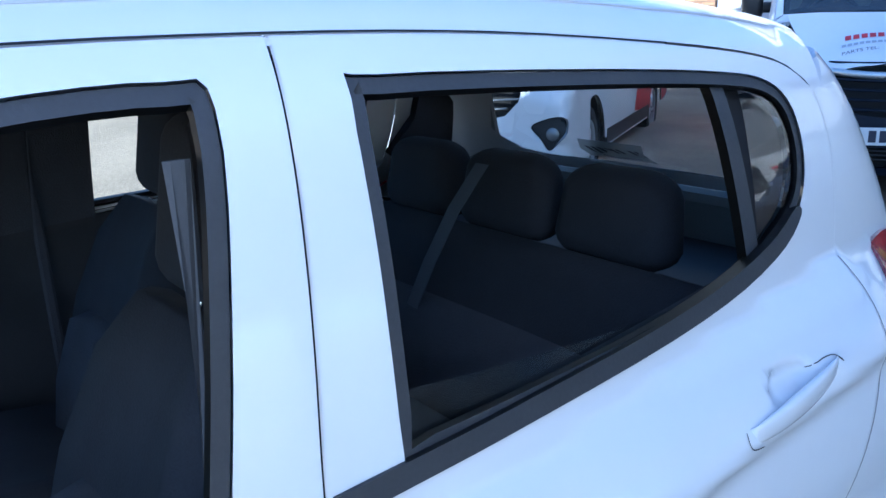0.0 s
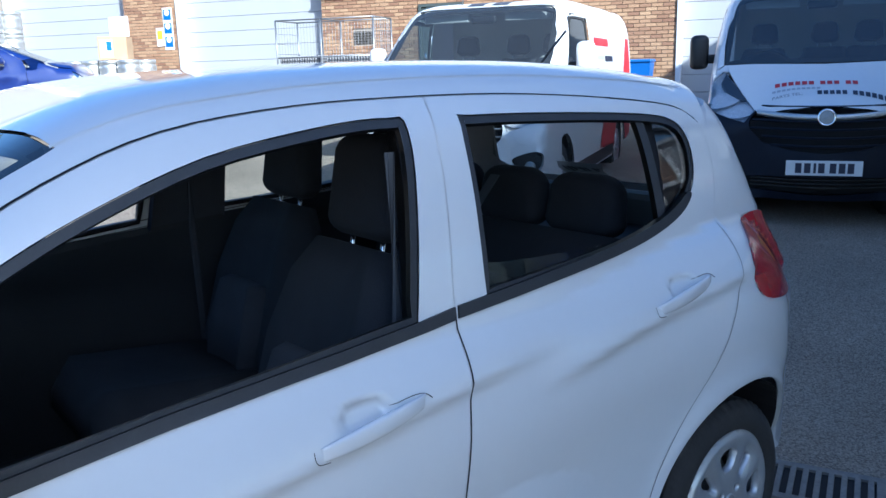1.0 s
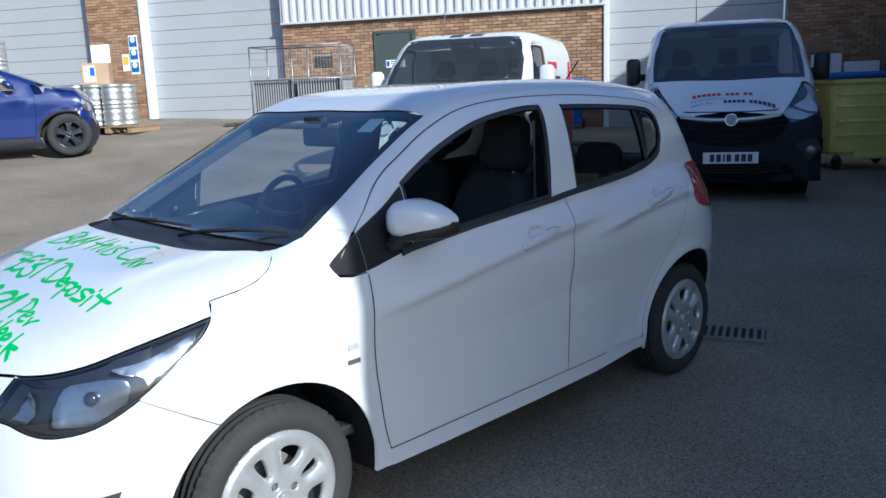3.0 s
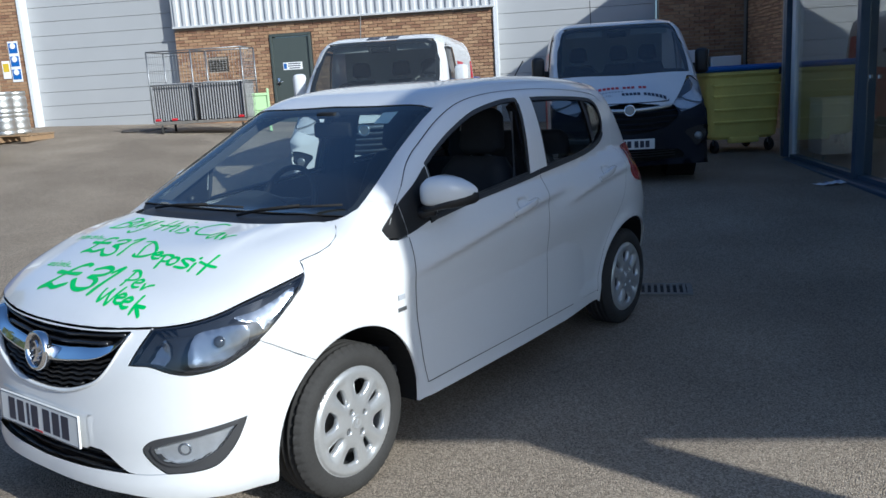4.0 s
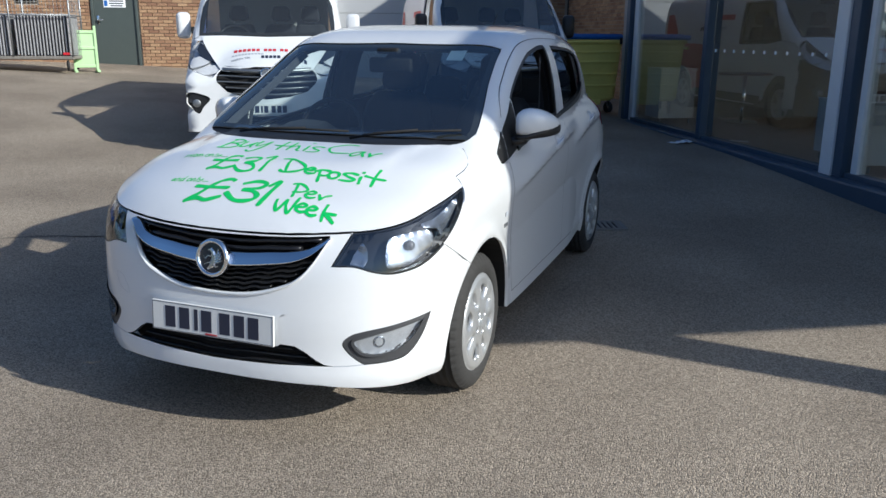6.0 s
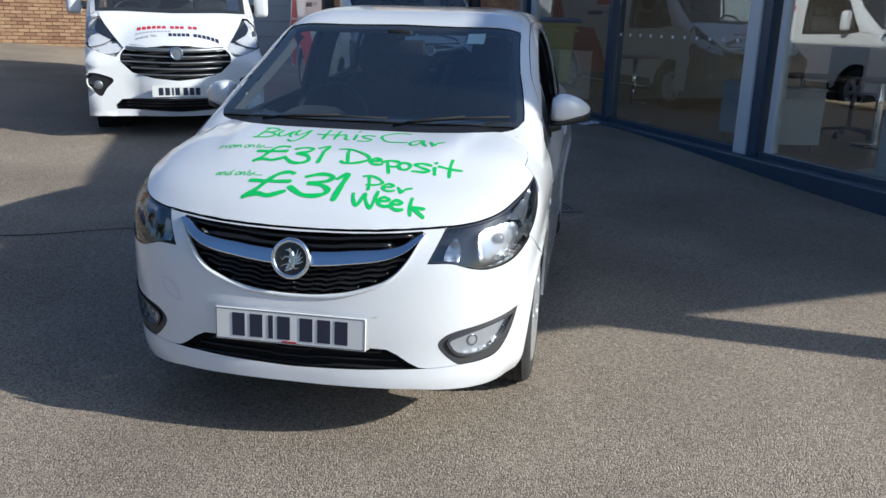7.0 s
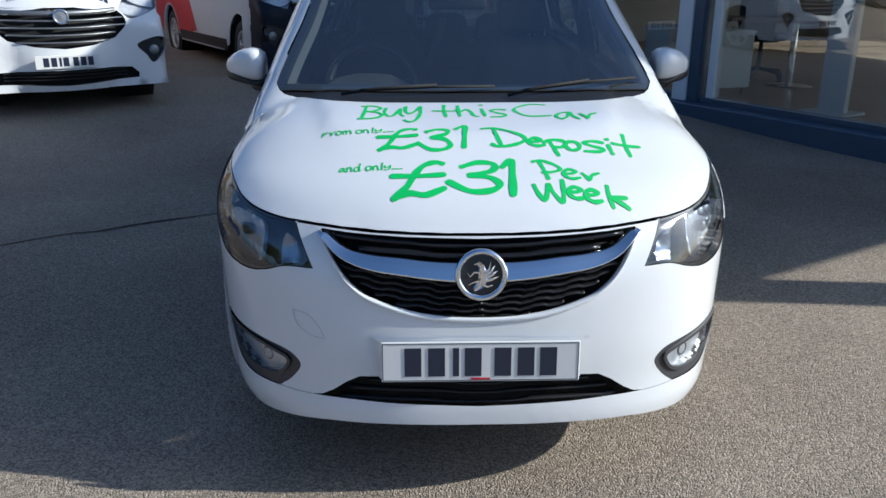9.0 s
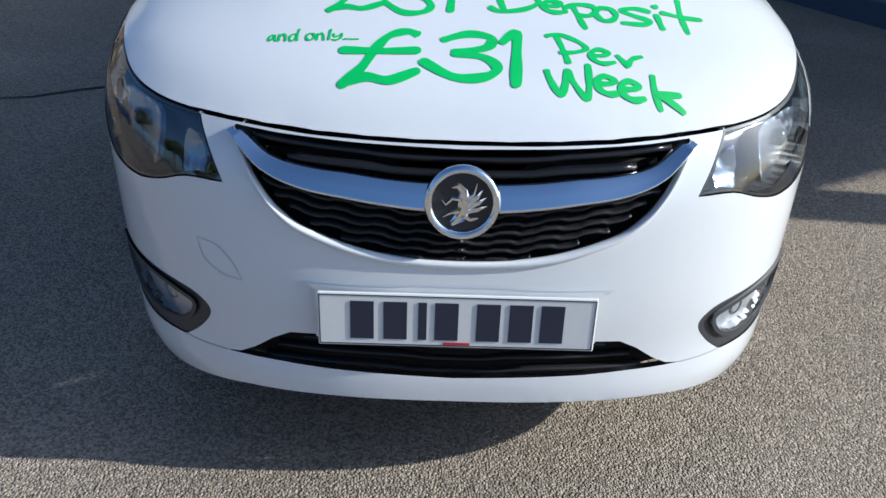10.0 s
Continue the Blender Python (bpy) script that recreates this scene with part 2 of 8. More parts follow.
def cyl_bm(p, q, r, n=12, bm=None, r2=None):
    bm = bm or bmesh.new()
    p, q = Vector(p), Vector(q)
    d = q - p
    mt = Matrix.Translation((p + q) / 2) @ d.to_track_quat("Z", "Y").to_matrix().to_4x4()
    bmesh.ops.create_cone(bm, cap_ends=True, segments=n, radius1=r, radius2=r if r2 is None else r2, depth=d.length, matrix=mt)
    return bm


def tube_bm(points, r, n=8, bm=None, closed=False):
    """A round bar along a line of points."""
    bm = bm or bmesh.new()
    pts = [Vector(p) for p in points]
    rings = []
    for i, p in enumerate(pts):
        a = pts[i - 1] if (i or closed) else p
        b = pts[(i + 1) % len(pts)] if (i + 1 < len(pts) or closed) else p
        q = (b - a).normalized().to_track_quat("Z", "Y").to_matrix()
        rings.append([bm.verts.new(p + q @ Vector((r * math.cos(k * math.tau / n), r * math.sin(k * math.tau / n), 0))) for k in range(n)])
    pairs = list(zip(rings, rings[1:])) + ([(rings[-1], rings[0])] if closed else [])
    for u, v in pairs:
        for k in range(n):
            bm.faces.new((u[k], u[(k + 1) % n], v[(k + 1) % n], v[k]))
    if not closed:
        bm.faces.new(rings[0][::-1])
        bm.faces.new(rings[-1])
    bmesh.ops.recalc_face_normals(bm, faces=bm.faces[:])
    return bm


def lathe_bm(profile, n=32, bm=None, m=None):
    """Turns (radius, height) pairs round the z axis."""
    bm = bm or bmesh.new()
    m = m or Matrix()
    rings = [[bm.verts.new(m @ Vector((r * math.cos(k * math.tau / n), r * math.sin(k * math.tau / n), z))) for k in range(n)] for r, z in profile]
    for u, v in zip(rings, rings[1:]):
        for k in range(n):
            bm.faces.new((u[k], u[(k + 1) % n], v[(k + 1) % n], v[k]))
    return bm


def curve_through(points, n=6, closed=True):
    """A smooth line (Catmull-Rom) through 2D points; a third value 1 marks a sharp corner."""
    P = [(p[0], p[1], p[2] if len(p) > 2 else 0) for p in points]
    out, N = [], len(P)
    for i in range(N if closed else N - 1):
        p0, p1, p2, p3 = (P[(i + k) % N] if closed else P[min(max(i + k, 0), N - 1)] for k in (-1, 0, 1, 2))
        if p1[2]:
            p0 = (2 * p1[0] - p2[0], 2 * p1[1] - p2[1])
        if p2[2]:
            p3 = (2 * p2[0] - p1[0], 2 * p2[1] - p1[1])
        for k in range(n):
            t = k / n
            out.append(tuple(0.5 * (2 * p1[c] + (p2[c] - p0[c]) * t + (2 * p0[c] - 5 * p1[c] + 4 * p2[c] - p3[c]) * t * t + (3 * p1[c] - p0[c] - 3 * p2[c] + p3[c]) * t ** 3) for c in (0, 1)))
    if not closed:
        out.append(P[-1][:2])
    return out


def inset(poly, d):
    """Moves a closed line inwards by d."""
    area = sum(a[0] * b[1] - b[0] * a[1] for a, b in zip(poly, poly[1:] + poly[:1]))
    s = 1 if area > 0 else -1
    out = []
    for i, p in enumerate(poly):
        a, b = Vector(poly[i - 1]), Vector(poly[(i + 1) % len(poly)])
        t = b - a
        if t.length < 1e-9:
            out.append(p)
            continue
        t.normalize()
        out.append((p[0] - s * d * t.y, p[1] + s * d * t.x))
    return out


def inside(p, poly):
    hit, j = False, len(poly) - 1
    for i in range(len(poly)):
        a, b = poly[i], poly[j]
        if (a[1] > p[1]) != (b[1] > p[1]) and p[0] < (b[0] - a[0]) * (p[1] - a[1]) / (b[1] - a[1]) + a[0]:
            hit = not hit
        j = i
    return hit


def fill(outline, holes, step):
    """Triangles over a 2D outline with holes: points, faces, and the border loops as index lists."""
    from mathutils.geometry import delaunay_2d_cdt
    pts, edges, loops = [], [], []
    for loop in [outline, *holes]:
        base = len(pts)
        pts += [Vector(p) for p in loop]
        edges += [(base + i, base + (i + 1) % len(loop)) for i in range(len(loop))]
        loops.append(list(range(base, base + len(loop))))
    xs, ys = [p[0] for p in outline], [p[1] for p in outline]
    border = np.array([tuple(p) for p in pts])
    nx, ny = int((max(xs) - min(xs)) / step) + 1, int((max(ys) - min(ys)) / step) + 1
    for i in range(nx + 1):
        for j in range(ny + 1):
            q = (min(xs) + i * step, min(ys) + j * step)
            if inside(q, outline) and not any(inside(q, h) for h in holes) and np.min((border[:, 0] - q[0]) ** 2 + (border[:, 1] - q[1]) ** 2) > (0.45 * step) ** 2:
                pts.append(Vector(q))
    v, _, f, ov, _, _ = delaunay_2d_cdt(pts, edges, [], 0, 1e-6)
    where = {}
    for i, olds in enumerate(ov):
        for o in olds:
            where[o] = i
    faces = []
    for t in f:
        c = sum((v[i] for i in t), Vector((0, 0))) / len(t)
        if inside(c, outline) and not any(inside(c, h) for h in holes):
            faces.append(tuple(t))
    return [tuple(p) for p in v], faces, [[where[i] for i in l] for l in loops]


# ---- ground ----
def ground_z(x, y):
    k = smooth01(y, 1.5, 4.0)
    return 0.16 * smooth01(y, 2.0, 6.0) + 0.03 * min(13.0, max(0.0, 1.2 - x - 2.2 * (1 - k))) + 0.035 * min(13.0, max(0.0, -x - 5.0))


# ---- curved car bodies ----
class Table:
    """A smooth line through (place, value) pairs, sampled finely."""

    def __init__(self, *pairs):
        x, y = np.array([p[0] for p in pairs], float), np.array([p[1] for p in pairs], float)
        d = np.diff(y) / np.diff(x)
        m = np.concatenate([[d[0]], (d[1:] + d[:-1]) / 2, [d[-1]]])
        m[1:-1][np.sign(d[1:]) != np.sign(d[:-1])] = 0
        self.a, self.step = float(x[0]), float((x[-1] - x[0]) / 600)
        v = x[0] + np.arange(601) * self.step
        i = np.clip(np.searchsorted(x, v, side="right") - 1, 0, len(x) - 2)
        h = x[i + 1] - x[i]
        t = (v - x[i]) / h
        self.y = (y[i] * (1 + 2 * t) * (1 - t) ** 2 + m[i] * h * t * (1 - t) ** 2 + y[i + 1] * t * t * (3 - 2 * t) + m[i + 1] * h * t * t * (t - 1)).tolist()

    def __call__(self, v):
        k = (v - self.a) / self.step
        if k <= 0:
            return self.y[0]
        if k >= 600:
            return self.y[600]
        i = int(k)
        return self.y[i] + (self.y[i + 1] - self.y[i]) * (k - i)


def lerp(table, v):
    return table(v)


def sup(v, p):
    return v ** p if v > 0 else 0.0


def dense(poly, most):
    """The same closed line with no piece longer than most."""
    out = []
    for p, q in zip(poly, poly[1:] + poly[:1]):
        n = max(1, math.ceil(math.dist(p[:2], q[:2]) / most))
        out += [(p[0] + (q[0] - p[0]) * k / n, p[1] + (q[1] - p[1]) * k / n) for k in range(n)]
    return out


class Shell:
    """A car body as one closed surface: a lower body and a cabin, both symmetrical about x = 0, front towards -y."""

    def __init__(self, nose, tail, wide, deck, cabin, cab_wide, y0, y1, z1=0.53, pin=0.75, detail=None):
        self.nose, self.tail, self.wide, self.deck, self.cabin, self.cab_wide = nose, tail, wide, deck, cabin, cab_wide
        self.y0, self.y1, self.z1, self.pin, self.detail = y0, y1, z1, pin, detail

    ridge = None

    def field(self, p):
        x, y, z = abs(p[0]), p[1], p[2]
        zc = max(0.0, z)
        b = (self.y0 - y) / (self.y0 - lerp(self.nose, zc)) if y < self.y0 else ((y - self.y1) / (lerp(self.tail, zc) - self.y1) if y > self.y1 else 0.0)
        low = 9.0
        if b < 1:
            w = lerp(self.wide, zc) + (self.detail(y, z) if self.detail else 0.0)
            w *= (1 - sup(b, 3.5)) ** (1 / 2.7)
            c = (z - self.z1) / (lerp(self.deck, y) + (self.ridge(x, y) if self.ridge else 0.0) - self.z1)
            low = sup(x / max(w, 1e-4), 5) + sup(c, 5) - 1
        top, zt = 9.0, lerp(self.cabin, y)
        if zt > 0.8 and b < 1.2:
            wg = lerp(self.cab_wide, zc) * (1 - 0.06 * sup((y - 0.4) / 0.64, 1.5) * (y > 0.4))
            c = (z - 0.7) / (zt - 0.7)
            top = sup(x / wg, 8) + sup(c, 8) - 1
        return min(low, top)

    def hit(self, base, way, far):
        """The surface's outermost place on the ray from inside outwards."""
        base, way = Vector(base), Vector(way).normalized()
        lo, hi = 0.0, far
        n = 10
        prev = far
        for k in range(n, -1, -1):
            d = far * k / n
            if self.field(base + way * d) < 0:
                lo, hi = d, prev
                break
            prev = d
        else:
            return base + way * 0.001
        for _ in range(22):
            m = (lo + hi) / 2
            if self.field(base + way * m) < 0:
                lo = m
            else:
                hi = m
        return base + way * lo

    def normal(self, p):
        e = 0.004
        g = Vector([self.field(p + Vector(d) * e) - self.field(p - Vector(d) * e) for d in ((1, 0, 0), (0, 1, 0), (0, 0, 1))])
        return g.normalized() if g.length > 1e-9 else Vector((0, 0, 1))

    def spot(self, view, u, v):
        """A place on the body from its drawing: side (y, z), right (same, on -x), top (x, y), front (arc, z), back (x, z)."""
        if view == "side":
            return self.hit((0, u, v), (1, 0, 0), 1.3)
        if view == "right":
            return self.hit((0, u, v), (-1, 0, 0), 1.3)
        if view == "top":
            return self.hit((u, v, 0.5), (0, 0, 1), 2.2)
        if view == "back":
            return self.hit((u, self.y1, v), (0, 1, 0), 2.5)
        a = u / self.pin
        if view == "rear":
            return self.hit((0, self.y1, v), (math.sin(a), math.cos(a), 0), 2.2)
        return self.hit((0, self.y0, v), (math.sin(a), -math.cos(a), 0), 2.2)

    def sheet(self, view, outline, holes=(), step=0.04, depth=0.0, lip=0.014, gap=0.0, plain=False):
        """Verts, faces and normals of a panel drawn on the body, sunk by depth, with its edge turned inwards by lip."""
        if gap:
            outline = inset(outline, gap)
        outline, holes = dense(outline, max(0.014, 0.7 * step)), [dense(h, max(0.014, 0.7 * step)) for h in holes]
        pts, faces, loops = fill(outline, list(holes), step)
        P, N = [], []
        for u, v in pts:
            p = self.spot(view, u, v)
            n = self.normal(p)
            P.append(p - n * depth)
            N.append(n)
        F = []
        for f in faces:
            a, b, c = (P[i] for i in f[:3])
            s = (b - a).cross(c - a).dot(N[f[0]]) > 0
            F.append(f if s else f[::-1])
        near = [i for i, p in enumerate(P) if p.y < -1.5]
        if near:
            total = {i: Vector() for i in near}
            for f in F:
                a, b, c = (P[i] for i in f[:3])
                for i in f:
                    if i in total:
                        total[i] += (b - a).cross(c - a)
            for i in near:
                if total[i].length > 1e-12:
                    N[i] = total[i].normalized()
        if lip:
            for loop in loops:
                base = len(P)
                for i in loop:
                    P.append(P[i] - N[i] * lip)
                    N.append(N[i])
                L = len(loop)
                for k in range(L):
                    F.append((loop[k], loop[(k + 1) % L], base + (k + 1) % L, base + k))
        return P, F, N

    def panel(self, name, view, outline, material, parent, holes=(), step=0.04, depth=0.0, lip=0.014, gap=0.0025, label="", twin=False):
        P, F, N = self.sheet(view, outline, holes, step, depth, lip, gap)
        if twin:
            k = len(P)
            P = P + [Vector((-p.x, p.y, p.z)) for p in P]
            N = N + [Vector((-n.x, n.y, n.z)) for n in N]
            F = F + [tuple(i + k for i in f[::-1]) for f in F]
        return child(name, mesh_of(name, P, F, material, True, N), parent, label)


def mirror_outline(poly):
    return [(-u, v) for u, v in poly[::-1]]


def both(poly_half):
    """Closes half an outline (u >= 0, from the middle to the middle) into a symmetrical one."""
    return poly_half + [(-u, v) for u, v in poly_half[::-1] if abs(u) > 1e-6]


def wheel(parent, m, r=0.285, width=0.17, rim_r=0.19, spokes=6, rim_mat=None, steel_trim=True, name="wheel"):
    """A road wheel with its axle along local z (outer face +z): tyre with tread ribs, rim, spokes, hub, bolts."""
    w = new(name)
    w.empty_display_size, w.parent, w.matrix_basis = 0.05, parent, m
    rim_mat = rim_mat or M["silver"]
    h = width / 2
    prof = [(rim_r - 0.012, h - 0.035), (rim_r + 0.004, h - 0.008), (rim_r + 0.018, h), (r - 0.045, h + 0.004), (r - 0.018, h - 0.006), (r - 0.004, h - 0.022)]
    for k, z in enumerate((0.048, 0.018, -0.018, -0.048)):
        zz = z * width / 0.17
        prof += [(r, zz + 0.011), (r - 0.007, zz + 0.005), (r - 0.007, zz - 0.005), (r, zz - 0.011)]
    prof += [(r - 0.004, -h + 0.022), (r - 0.03, -h), (rim_r + 0.01, -h), (rim_r - 0.012, -h + 0.03)]
    turn = 224
    bm = lathe_bm(prof, turn)
    # tread blocks: slots cut across the shoulders
    for k, v in enumerate(list(bm.verts)):
        ring, at = divmod(k, turn)
        if ring in (4, 5, 6, 21, 22) and at % 4 == 0:
            v.co.x, v.co.y = v.co.x * (1 - 0.007 / r), v.co.y * (1 - 0.007 / r)
            v.co.z *= 0.955
    bmesh.ops.recalc_face_normals(bm, faces=bm.faces[:])
    part("tyre", bm, M["rubber"], w, "", True)
    bm = lathe_bm([(rim_r - 0.01, -h + 0.03), (rim_r - 0.03, 0.0), (rim_r - 0.012, h - 0.03), (rim_r + 0.006, h - 0.004), (rim_r + 0.002, h + 0.001), (rim_r - 0.012, h - 0.006), (rim_r - 0.026, h - 0.014)], 64)
    part("rim", bm, rim_mat, w, "", True)
    bm = lathe_bm([(rim_r - 0.012, -0.005), (0.01, -0.012)], 32)
    part("brake_backing", bm, M["gap"], w)
    # one spoke: broad at hub and rim, waisted, with a raised middle
    bm = bmesh.new()
    for s in range(spokes):
        a0 = s * math.tau / spokes
        rows = []
        for k in range(9):
            t = k / 8
            rr = 0.035 + (rim_r - 0.02 - 0.035) * t
            wd = float(np.interp(t, (0, 0.25, 0.5, 0.85, 1.0), (0.032, 0.039, 0.035, 0.047, 0.092))) * (rim_r / 0.19) * 6 / spokes * (1.0 if spokes == 6 else 0.7)
            zz = h - 0.004 - 0.006 * t - 0.012 * max(0, t - 0.8) / 0.2
            row = []
            for j, (f, dz) in enumerate(((-1, -0.03), (-1, -0.006), (-0.72, 0.0), (-0.3, -0.004), (0.3, -0.004), (0.72, 0.0), (1, -0.006), (1, -0.03))):
                row.append(bm.verts.new((rr * math.cos(a0) - f * wd * math.sin(a0), rr * math.sin(a0) + f * wd * math.cos(a0), zz + dz)))
            rows.append(row)
        for u, v in zip(rows, rows[1:]):
            for j in range(7):
                bm.faces.new((u[j], v[j], v[j + 1], u[j + 1]))
    bmesh.ops.recalc_face_normals(bm, faces=bm.faces[:])
    part("spokes", bm, rim_mat, w, "", True)
    bm = lathe_bm([(0.062, h - 0.03), (0.062, h - 0.01), (0.055, h - 0.004), (0.034, h - 0.002), (0.032, h - 0.006), (0.028, h - 0.006), (0.024, h - 0.001), (0.0005, h)], 32)
    part("hub_cap", bm, rim_mat, w, "", True)
    for k in range(4 if spokes == 6 else 5):
        a = (k + 0.5) * math.tau / (4 if spokes == 6 else 5)
        bm = lathe_bm([(0.011, h - 0.008), (0.011, h + 0.002), (0.0075, h + 0.003), (0.0075, h - 0.004), (0.0005, h - 0.004)], 12, m=Matrix.Translation((0.047 * math.cos(a), 0.047 * math.sin(a), 0)))
        part("wheel_bolt", bm, M["steel"], w, "", True)
    return w


def covered_wheel(parent, m, r=0.286, width=0.168, rim_r=0.201):
    """A steel wheel under a silver cover with four broad and four narrow windows; axle along local z."""
    w = new("wheel")
    w.empty_display_size, w.parent, w.matrix_basis = 0.05, parent, m
    h = width / 2
    prof = [(rim_r - 0.012, h - 0.035), (rim_r + 0.004, h - 0.006), (rim_r + 0.014, h + 0.001), (rim_r + 0.03, h + 0.004), (r - 0.04, h + 0.003), (r - 0.024, h - 0.003), (r - 0.011, h - 0.012), (r - 0.004, h - 0.024)]
    for z in (0.046, 0.0155, -0.0155, -0.046):
        prof += [(r, z + 0.011), (r - 0.006, z + 0.0075), (r - 0.006, z - 0.0075), (r, z - 0.011)]
    prof += [(r - 0.004, -h + 0.022), (r - 0.03, -h), (rim_r + 0.01, -h), (rim_r - 0.012, -h + 0.03)]
    turn = 240
    bm = lathe_bm(prof, turn)
    for k, v in enumerate(list(bm.verts)):
        ring, at = divmod(k, turn)
        if ring in (6, 7, 8) and at % 5 == 0:
            v.co.x, v.co.y = v.co.x * (1 - 0.005 / r), v.co.y * (1 - 0.005 / r)
            v.co.z *= 0.98
    bmesh.ops.recalc_face_normals(bm, faces=bm.faces[:])
    part("tyre", bm, M["rubber"], w, "", True)
    part("rim", lathe_bm([(rim_r - 0.01, -h + 0.03), (rim_r - 0.034, 0.0), (rim_r - 0.02, h - 0.035), (rim_r - 0.006, h - 0.02)], 64), M["steel"], w, "", True)
    part("brake_disc", lathe_bm([(0.118, -0.012), (0.118, 0.004), (0.05, 0.006), (0.048, 0.03), (0.0005, 0.032)], 48), M["iron"], w, "", True)
    part("brake_backing", lathe_bm([(rim_r - 0.012, -0.03), (0.01, -0.036)], 32), M["gap"], w)
    broad = [(0.098, -7), (0.112, -13), (0.138, -15.5), (0.155, -13.5), (0.16, 0), (0.155, 13.5), (0.138, 15.5), (0.112, 13), (0.098, 7)]
    slim = [(0.084, -3), (0.1, -6.5), (0.13, -7.5), (0.15, -6), (0.153, 1), (0.149, 6), (0.128, 7), (0.1, 6), (0.085, 3)]
    holes = []
    for k in range(8):
        a0 = 45 * k
        holes.append(curve_through([(q * math.cos(radians(a0 + d)), q * math.sin(radians(a0 + d))) for q, d in (slim if k % 2 else broad)], 3))
    for k in range(4):
        a = radians(45 + 90 * k)
        holes.append([(0.05 * math.cos(a) + 0.0125 * math.cos(t), 0.05 * math.sin(a) + 0.0125 * math.sin(t)) for t in [n * math.tau / 14 for n in range(14)]])
    edge = [((rim_r + 0.003) * math.cos(k * math.tau / 96), (rim_r + 0.003) * math.sin(k * math.tau / 96)) for k in range(96)]
    pts, faces, loops = fill(edge, holes, 0.0075)

    def crown(x, y):
        q, a = math.hypot(x, y), math.degrees(math.atan2(y, x)) % 90
        band = smooth01(q, 0.065, 0.105) * (1 - smooth01(q, 0.158, 0.18))
        dip = 0.013 * math.exp(-((a - 45) / 11) ** 2) + 0.006 * (math.exp(-(a / 19) ** 2) + math.exp(-((90 - a) / 19) ** 2))
        rib = 0.003 * (math.exp(-((a - 24) / 5) ** 2) + math.exp(-((a - 66) / 5) ** 2)) * band
        return h + 0.006 - 0.05 * max(0.0, q - 0.06) ** 1.6 - dip * band + rib - 0.012 * smooth01(q, 0.19, 0.205)

    V = [Vector((x, y, crown(x, y))) for x, y in pts]
    F = [f if (V[f[1]] - V[f[0]]).cross(V[f[2]] - V[f[0]]).z > 0 else f[::-1] for f in faces]
    for n, loop in enumerate(loops):
        base = len(V)
        V += [Vector((V[i].x * (1.0 if n else 0.99), V[i].y * (1.0 if n else 0.99), V[i].z - (0.02 if n < 9 else 0.01))) for i in loop]
        F += [(loop[k], loop[(k + 1) % len(loop)], base + (k + 1) % len(loop), base + k) for k in range(len(loop))]
    cover = child("wheel_cover", mesh_of("wheel_cover", V, F, M["silver"], True), w, "silver plastic wheel cover")
    for k in range(4):
        a = radians(45 + 90 * k)
        bm = lathe_bm([(0.0115, h - 0.012), (0.0105, h - 0.003), (0.008, h - 0.001), (0.0005, h - 0.001)], 6, m=Matrix.Translation((0.05 * math.cos(a), 0.05 * math.sin(a), 0)))
        part("wheel_bolt", bm, M["steel"], cover)
    bm = lathe_bm([(0.027, h), (0.0265, h + 0.0085), (0.022, h + 0.0095), (0.019, h + 0.0075), (0.0005, h + 0.0085)], 32)
    box_bm(0.002, 0.001, h + 0.009, 0.012, 0.022, 0.004, 0.0015, bm)
    part("hub_badge", bm, M["silver"], cover, "", True)
    return w


# ---- the white hatchback ----
CAR_NOSE = Table((0.0, -1.86), (0.16, -1.9), (0.215, -1.945), (0.26, -1.955), (0.32, -1.945), (0.45, -1.94), (0.54, -1.928), (0.67, -1.9), (0.73, -1.875), (0.78, -1.84), (0.84, -1.75), (0.9, -1.6), (1.0, -1.4))
CAR_TAIL = Table((0.0, 1.68), (0.3, 1.79), (0.5, 1.85), (0.7, 1.835), (0.85, 1.77), (0.95, 1.695), (1.1, 1.59), (1.3, 1.47), (1.5, 1.36))
CAR_WIDE = Table((0.0, 0.64), (0.15, 0.69), (0.22, 0.735), (0.3, 0.752), (0.5, 0.765), (0.65, 0.776), (0.8, 0.788), (0.95, 0.786), (1.2, 0.77))
CAR_DECK = Table((-2.0, 0.7), (-1.9, 0.748), (-1.86, 0.782), (-1.8, 0.83), (-1.7, 0.886), (-1.6, 0.922), (-1.5, 0.947), (-1.4, 0.967), (-1.3, 0.983), (-1.2, 0.998), (-1.1, 1.013), (-0.95, 1.03), (-0.7, 1.05), (-0.4, 1.1), (0.0, 1.12), (1.2, 1.12), (1.7, 1.1))
CAR_CABIN = Table((-1.6, 0.6), (-1.3, 0.86), (-1.15, 0.955), (-1.0, 1.05), (-0.9, 1.108), (-0.6, 1.275), (-0.36, 1.405), (-0.24, 1.447), (-0.1, 1.469), (0.1, 1.484), (0.4, 1.491), (0.8, 1.483), (1.2, 1.445), (1.38, 1.4), (1.46, 1.28), (1.56, 1.08), (1.68, 0.9), (1.9, 0.5))
CAR_CABW = Table((0.6, 0.77), (0.9, 0.755), (1.03, 0.728), (1.15, 0.705), (1.3, 0.672), (1.4, 0.648), (1.5, 0.62))
CREASE_FRONT = Table((-0.95, 0.74), (-0.8, 0.762), (-0.149, 0.852), (0.238, 0.9), (0.554, 0.926))
CREASE_REAR = Table((0.3, 0.82), (0.435, 0.842), (0.779, 0.897), (1.3, 0.951))
FRONT_AXLE, REAR_AXLE, HUB = -1.1925, 1.1925, 0.282


